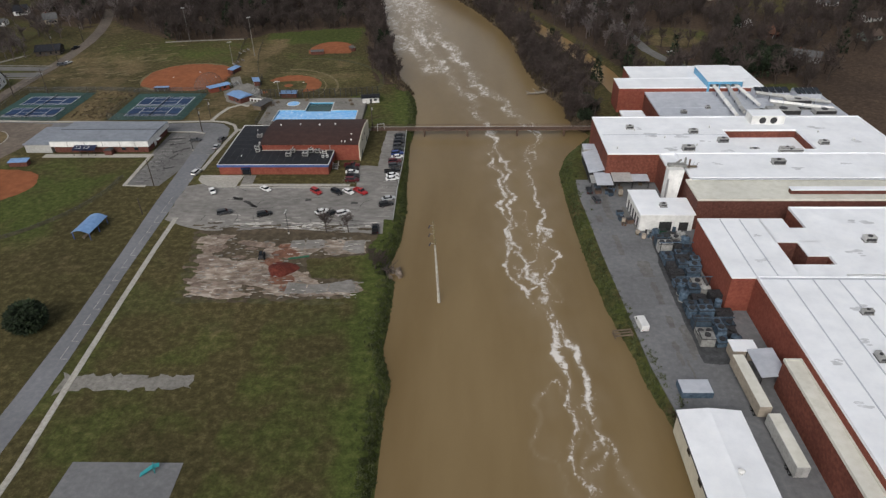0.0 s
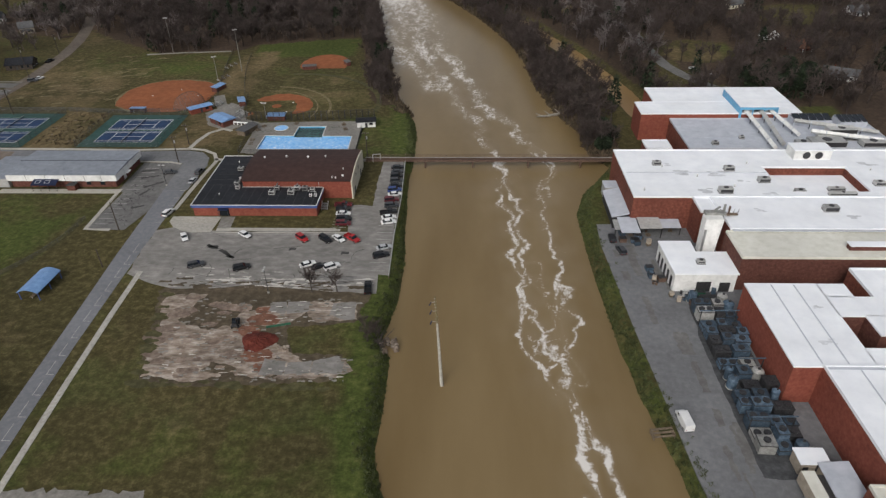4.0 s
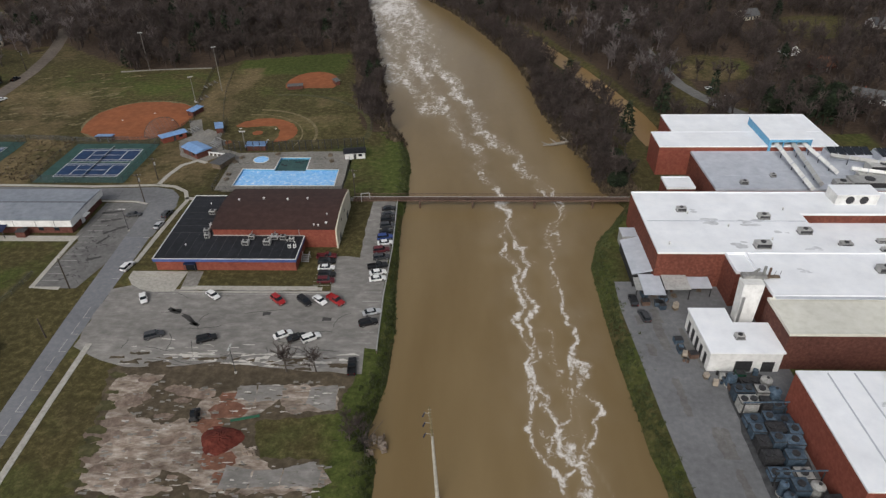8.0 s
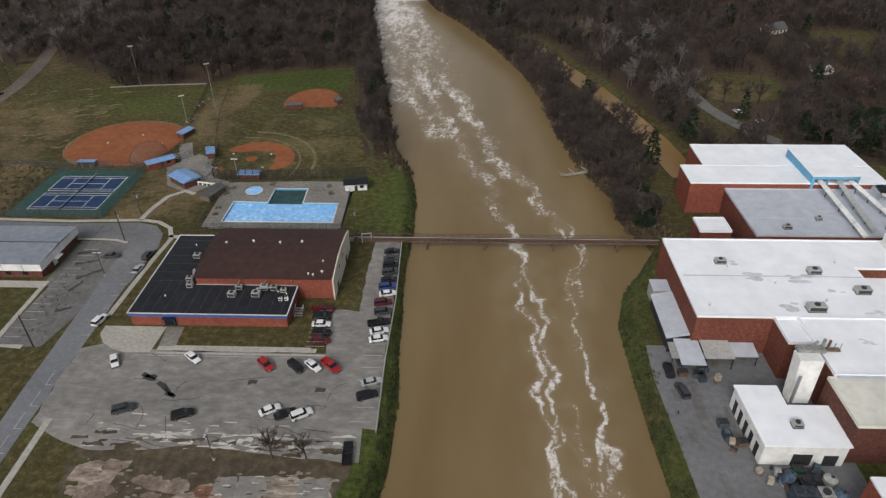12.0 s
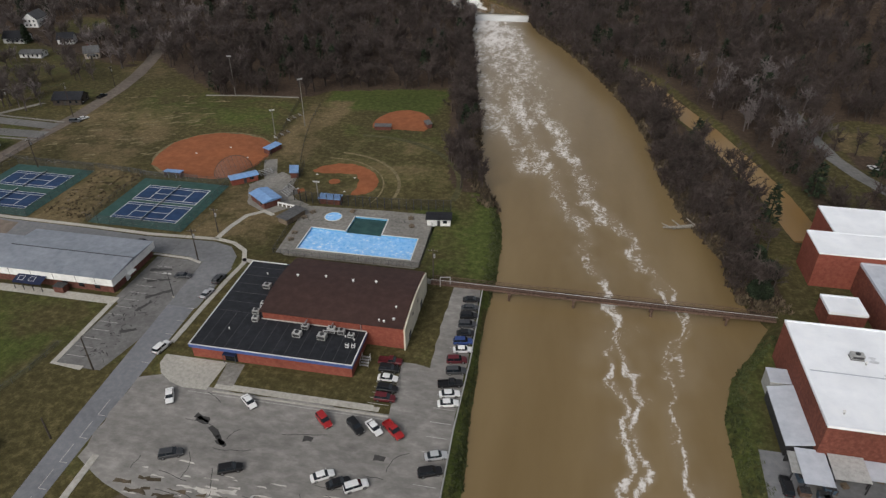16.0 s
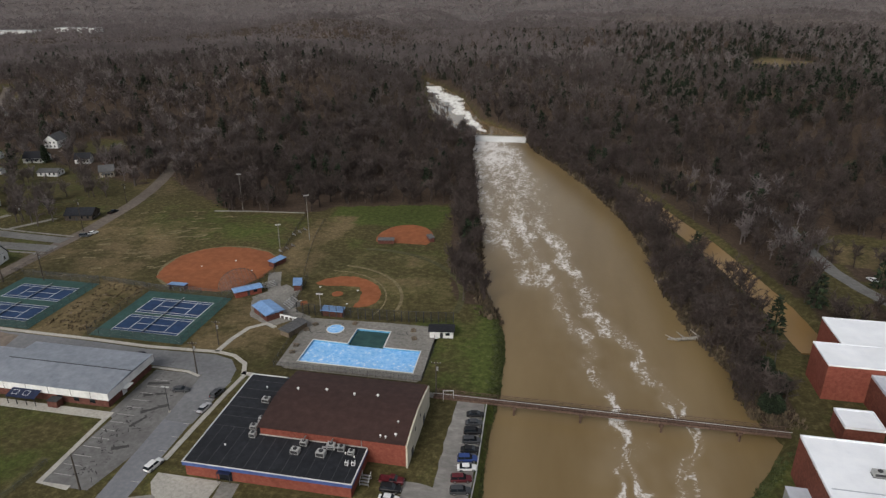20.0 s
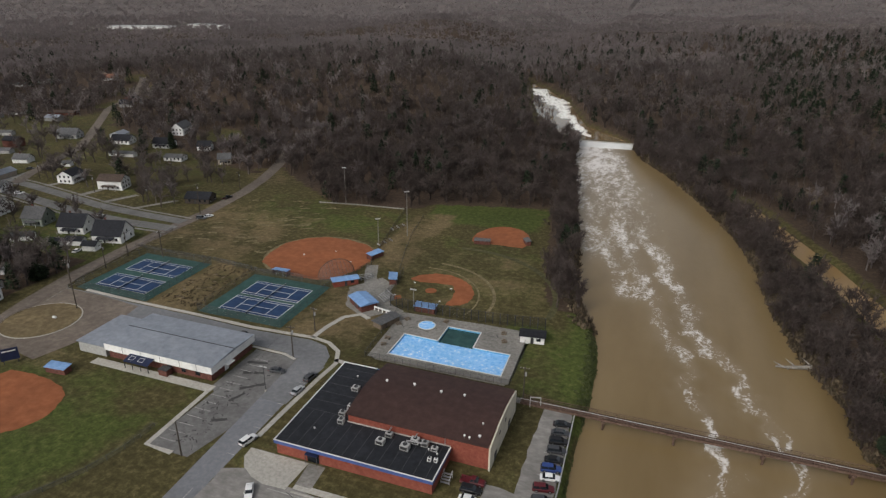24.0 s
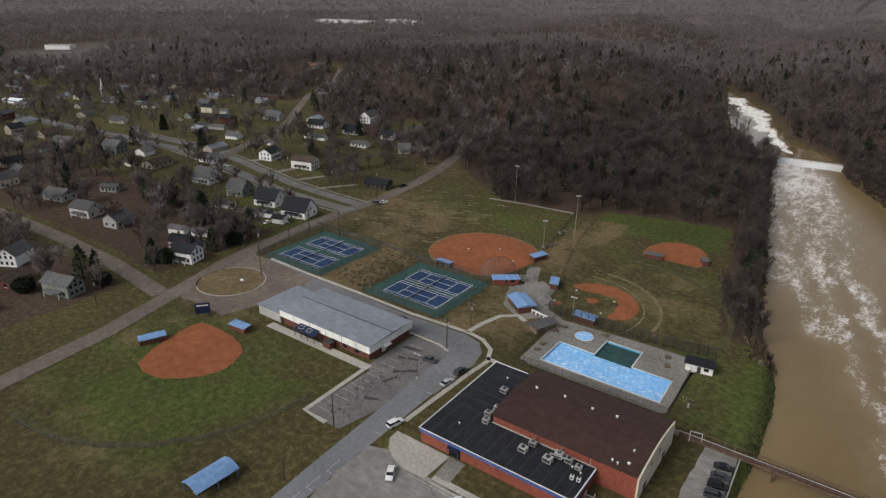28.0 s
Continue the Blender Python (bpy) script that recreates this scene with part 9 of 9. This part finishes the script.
for x, y, k, s in ((-109.5, 123.5, "bush", 1.15), (-263, 272, "cedar", 1.35), (-266, 274, "bush", 1.15), (-239.5, 232, "cedar", 0.85), (-236, 236, "bush", 0.9), (-250, 276, "bush", 1.0), (-243, 270, "bush", 0.7), (-322, 302, "cedar", 0.8), (-376, 352, "cedar", 1.1), (-452, 372, "cedar", 1.1), (-470, 330, "cedar", 0.9), (-408, 302, "cedar", 0.7), (-330, 450, "cedar", 1.0),
                   (-41.9, 170.0, "bare", 0.72), (-35.0, 170.2, "bare", 0.62), (140, 322, "bush", 1.2), (148, 326, "bush", 1.1), (156, 322, "bush", 1.3), (150, 334, "cedar", 0.8), (142, 332, "bush", 1.0), (160, 332, "bush", 1.1), (152, 342, "bush", 1.2), (144, 344, "cedar", 0.7), (163, 342, "bush", 1.0), (136, 338, "bush", 1.0), (156, 350, "bush", 1.1), (132, 328, "bush", 0.9), (165, 326, "bush", 0.9), (-24.2, 150.4, "bare", 0.55), (-22.4, 153.4, "bare", 0.5), (-25.4, 154.6, "bare", 0.4), (-278, 318, "bare", 1.0), (-296, 306, "bare", 1.15), (-300, 320, "bare", 1.0), (-308, 292, "bare", 1.2), (-282, 284, "bare", 1.0), (-318, 280, "bare", 1.15), (-300, 272, "bare", 1.1), (-268, 256, "bare", 0.9),
                   (-262, 240, "bare", 0.9), (-290, 244, "bare", 1.1), (-330, 322, "bare", 1.0), (-293, 271, "bare", 1.35), (-381, 352, "bare", 1.2), (-365, 350, "bare", 1.25), (-317, 322, "bare", 1.15), (-342, 325, "bare", 1.15), (-274, 364, "bare", 1.0), (-367, 284, "bare", 1.2), (-314, 296, "bare", 1.1), (-231, 264, "bush", 0.9), (-354, 327, "bare", 1.1), (-252, 190, "bush", 0.9), (-236, 210, "bush", 0.8), (-246, 420, "bare", 0.9), (-258, 396, "bare", 0.9), (-262, 372, "bare", 0.8), (-281, 372, "bare", 0.9), (-300, 380, "bare", 0.9), (-318, 392, "bare", 1.0), (-270, 410, "bare", 1.0), (-285, 428, "bare", 1.0), (-305, 404, "bare", 1.0),
                   (52, 262, "bush", 0.8), (56, 272, "bush", 0.9), (55, 282, "bush", 0.7), (57, 267, "bare", 0.7), (60, 288, "bare", 0.8), (51, 290, "bare", 0.7)):
    tree(x, y, k, rg.randrange(4) if k == "bare" else 0, s * rg.uniform(0.92, 1.08), rg.uniform(0, 360))


def scatter(count, box, keep):
    x = rn.uniform(box[0], box[1], count)
    y = rn.uniform(box[2], box[3], count)
    k = rn.uniform(0, 1, count) < woods(x, y)
    r = np.hypot(x, y - 105)
    ang = np.degrees(np.arctan2(-(x + 5), y - 105))
    k &= (ang > -42) & (ang < 76) & keep(r)
    x, y = x[k], y[k]
    return np.stack([x, y, height(x, y) - 0.2], 1)


def clear_of_houses(s):
    for hx, hy in [(a[0], a[1]) for a in near] + spots:
        away = math.hypot(hx + 5, hy - 105)
        s = s[np.hypot(s[:, 0] - hx, s[:, 1] - hy) > 9]
        for gap in ((11, 21, 30) if hx < -225 and away < 620 else ()):
            lx, ly = hx - gap * (hx + 5) / away, hy - gap * (hy - 105) / away
            s = s[np.hypot(s[:, 0] - lx, s[:, 1] - ly) > 8]
    return s


def forest(name, templates, s, smin, smax, material, label):
    if len(s):
        v, t = placed(templates, s, rn, smin, smax)
        tagged(new(name, raw_mesh(name, v, t, material)), label, "trees", "", "stuff")


NEAR = [bare_tree(rn, 13, 4.6, 10, 240, 4, 0.011) for i in range(6)]
MID = [bare_tree(rn, 14, 5.4, 6, 74, 3, 0.024) for i in range(6)]
FAR = [bare_tree(rn, 15, 7, 3, 30, 3, 0.055) for i in range(5)]
EDGE = [bare_tree(rn, 16, 11, 4, 26, 3, 0.09) for i in range(4)]
EVER = [evergreen(rn, 12, 3.4, 150) for i in range(3)]
s_near = clear_of_houses(scatter(13500, (-900, 330, 170, 640), lambda r: r < 540))
s_mid = clear_of_houses(scatter(26000, (-1150, 700, 170, 1250), lambda r: (r >= 540) & (r < 1150)))
s_far = scatter(36000, (-2250, 1700, 170, 2400), lambda r: (r >= 1150) & (r < 2300))
s_edge = scatter(26000, (-4200, 3000, 170, 4400), lambda r: (r >= 2300) & (r < 4300))
print("trees", len(s_near), len(s_mid), len(s_far))
green_n, green_m = rn.uniform(0, 1, len(s_near)) < 0.05, rn.uniform(0, 1, len(s_mid)) < np.where(s_mid[:, 0] > 60, 0.3, 0.08)
for nm, tpl, s, lo, hi, lab in (("near_woods", NEAR, s_near[~green_n], 0.75, 1.2, "dense leafless brown winter woods"), ("middle_woods", MID, s_mid[~green_m], 0.8, 1.25, "dense leafless brown winter woods"), ("far_woods", FAR, s_far, 0.85, 1.3, "distant leafless winter woods")):
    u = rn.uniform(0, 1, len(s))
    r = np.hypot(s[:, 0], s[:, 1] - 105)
    # Distance haze: share of paled trees grows with range; one grove is pale itself.
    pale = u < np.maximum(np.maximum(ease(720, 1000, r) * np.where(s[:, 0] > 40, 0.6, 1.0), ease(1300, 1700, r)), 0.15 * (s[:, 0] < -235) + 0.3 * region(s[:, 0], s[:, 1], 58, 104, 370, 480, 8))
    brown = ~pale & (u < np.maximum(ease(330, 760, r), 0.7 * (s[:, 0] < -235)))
    west = (s[:, 0] < -226) & (s[:, 0] > -620) & (s[:, 1] < 440)
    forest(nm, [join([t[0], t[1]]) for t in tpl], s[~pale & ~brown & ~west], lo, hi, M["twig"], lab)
    forest(nm, [join([t[0], t[1]]) for t in tpl], s[brown & ~west], lo, hi, M["half_hazed_twig"], lab + " in brown partly paled for haze")
    forest(nm, [join([t[0], t[1]]) for t in tpl], s[~pale & west], 0.85, 1.3, M["half_hazed_twig"], "tall bare trees among the houses")
    forest(nm, [join([t[0], t[1]]) for t in tpl], s[pale], lo, hi, M["hazed_grey_twig"], lab + " in grey paled for haze")
forest("horizon_woods", [t[1] for t in EDGE], s_edge, 0.9, 1.4, M["hazed_grey_twig"], "distant leafless winter woods on the skyline")
forest("evergreen_woods", [join([t[0], t[1]]) for t in EVER], np.concatenate([s_near[green_n], s_mid[green_m]]), 0.7, 1.2, M["needle"], "dark evergreens among the bare woods")

yb = rn.uniform(262, 590, 330)
xb = np.where(rn.uniform(0, 1, 330) < 0.62, right_bank(yb) + rn.uniform(-1.5, 6, 330), left_bank(yb) - rn.uniform(-1.0, 9, 330))
kb = (xb > 0) | (yb > 312)
kb &= near_line(xb, yb, RACE) > 9
forest("bank_woods", [join([t[0], t[1]]) for t in NEAR], np.stack([xb, yb, np.maximum(height(xb, yb), WATER) - 0.3], 1)[kb], 0.55, 1.0, M["twig"], "bare trees leaning over the flooded river banks")
yb = rn.uniform(618, 770, 260)
xb = left_bank(yb) + rn.uniform(0.5, 1.0, 260) ** 2 * np.interp(yb, [618, 700, 770], [14, 16, 8])
forest("shoal_brush", [join([t[0], t[1]]) for t in MID], np.stack([xb, yb, 0 * yb], 1)[::4], 0.2, 0.4, M["half_hazed_twig"], "drowned brush on the shoal above the weir")

# ---- low growth ----
def tufts(rn, r, blades, h):
    v, t = [], []
    for i in range(blades):
        a, d = rn.uniform(0, 2 * np.pi), r * np.sqrt(rn.uniform(0, 1))
        p = np.array([np.cos(a) * d, np.sin(a) * d, 0])
        b = rn.uniform(0, 2 * np.pi)
        side = np.array([np.cos(b), np.sin(b), 0]) * rn.uniform(0.12, 0.3)
        tip = p + np.array([rn.normal(0, 0.3), rn.normal(0, 0.3), h * rn.uniform(0.4, 1.0)])
        v.append((np.array([p - side, p + side, tip]), np.array([[0, 1, 2]])))
    return join(v)


TUFT = [tufts(rn, 0.9, 22, 0.9) for i in range(5)]
y = rn.uniform(60, 330, 2600)
d = np.abs(rn.normal(0.2, 1.6, 2600)) + 0.1
x = left_bank(y) - d
keep = ~((x < -21.4) & (y > 170) & (y < 252))
s = np.stack([x, y, height(x, y) - 0.1], 1)[keep]
forest("bank_weeds", TUFT, s, 0.35, 0.8, M["weeds"], "green weeds along the river bank")
y = rn.uniform(60, 245, 1500)
x = right_bank(y) + np.abs(rn.normal(0.2, 1.8, 1500)) + 0.1
forest("bank_grass", TUFT, np.stack([x, y, height(x, y) - 0.1], 1), 0.35, 0.8, M["weeds"], "rough green growth on the mill bank")
y = rn.uniform(255, 590, 3000)
x = np.where(rn.uniform(0, 1, 3000) < 0.6, right_bank(y) + np.abs(rn.normal(0, 4, 3000)), left_bank(y) - np.abs(rn.normal(0, 3, 3000)))
k = ~((x < left_bank(y)) & (y < 300))
forest("bank_brush", TUFT, np.stack([x, y, height(x, y) - 0.1], 1)[k], 1.0, 2.4, M["brush"], "brown brush along the wooded banks")
x, y = rn.uniform(-176, -158, 260), rn.uniform(265, 300, 260)
forest("dry_brush", TUFT, np.stack([x, y, height(x, y)], 1), 0.25, 0.6, M["brush"], "weeds between the tennis courts")
snag = thing("drift_wood", -21.6, 151.6, -1.4, 20, "tangle of bare drift branches on the bank", "driftwood")
for i in range(14):
    x, y, r = rn.uniform(-1.5, 4.5), rn.uniform(-4, 3), rn.uniform(0.25, 0.8)
    part("drift_rock", Build().box(x - r, x + r, y - r * 0.6, y + r * 0.6, -1.6, 0.1 + 0.4 * r, 0.2), M["slab"], snag, "pale lump of broken concrete")
for i in range(44):
    a, e = rn.uniform(0, 6.28), rn.uniform(-0.1, 0.7)
    l = rn.uniform(1.6, 6.5)
    part("branch", Build().tube((rn.uniform(-1, 1), rn.uniform(-1, 1), 0.1), (l * math.cos(a), l * math.sin(a), 0.3 + l * e * 0.6), 0.1, 0.03, 4), M["bark"], snag)
log = thing("fallen_log", 40.5, 302.8, -2.2, 22, "pale bare fallen trunk lying from the wooded bank into the river", "driftwood")
part("trunk", Build().tube((8.6, 0.6, 1.3), (1.5, -0.3, 0.45), 0.85, 0.72, 8).tube((1.5, -0.3, 0.45), (-5.6, 0.2, 0.3), 0.72, 0.55, 8).tube((-5.6, 0.2, 0.3), (-10.2, 1.4, 0.1), 0.55, 0.25, 8), M["pale_bark"], log)
for x, dx, dy, dz in ((-8, -2.6, 2.2, 1.0), (-6.6, -2.2, -2.4, 0.9), (-4.4, -2.4, 2.6, 1.7), (-2, -2.6, -2.2, 1.2), (0.6, -2.0, 2.8, 1.6), (8.4, 1.6, 1.7, 1.3), (8.4, 1.5, -1.5, 1.0)):
    part("branch", Build().tube((x, 0, 0.35), (x + dx, dy, 0.35 + dz), 0.32, 0.1, 5), M["pale_bark"], log)
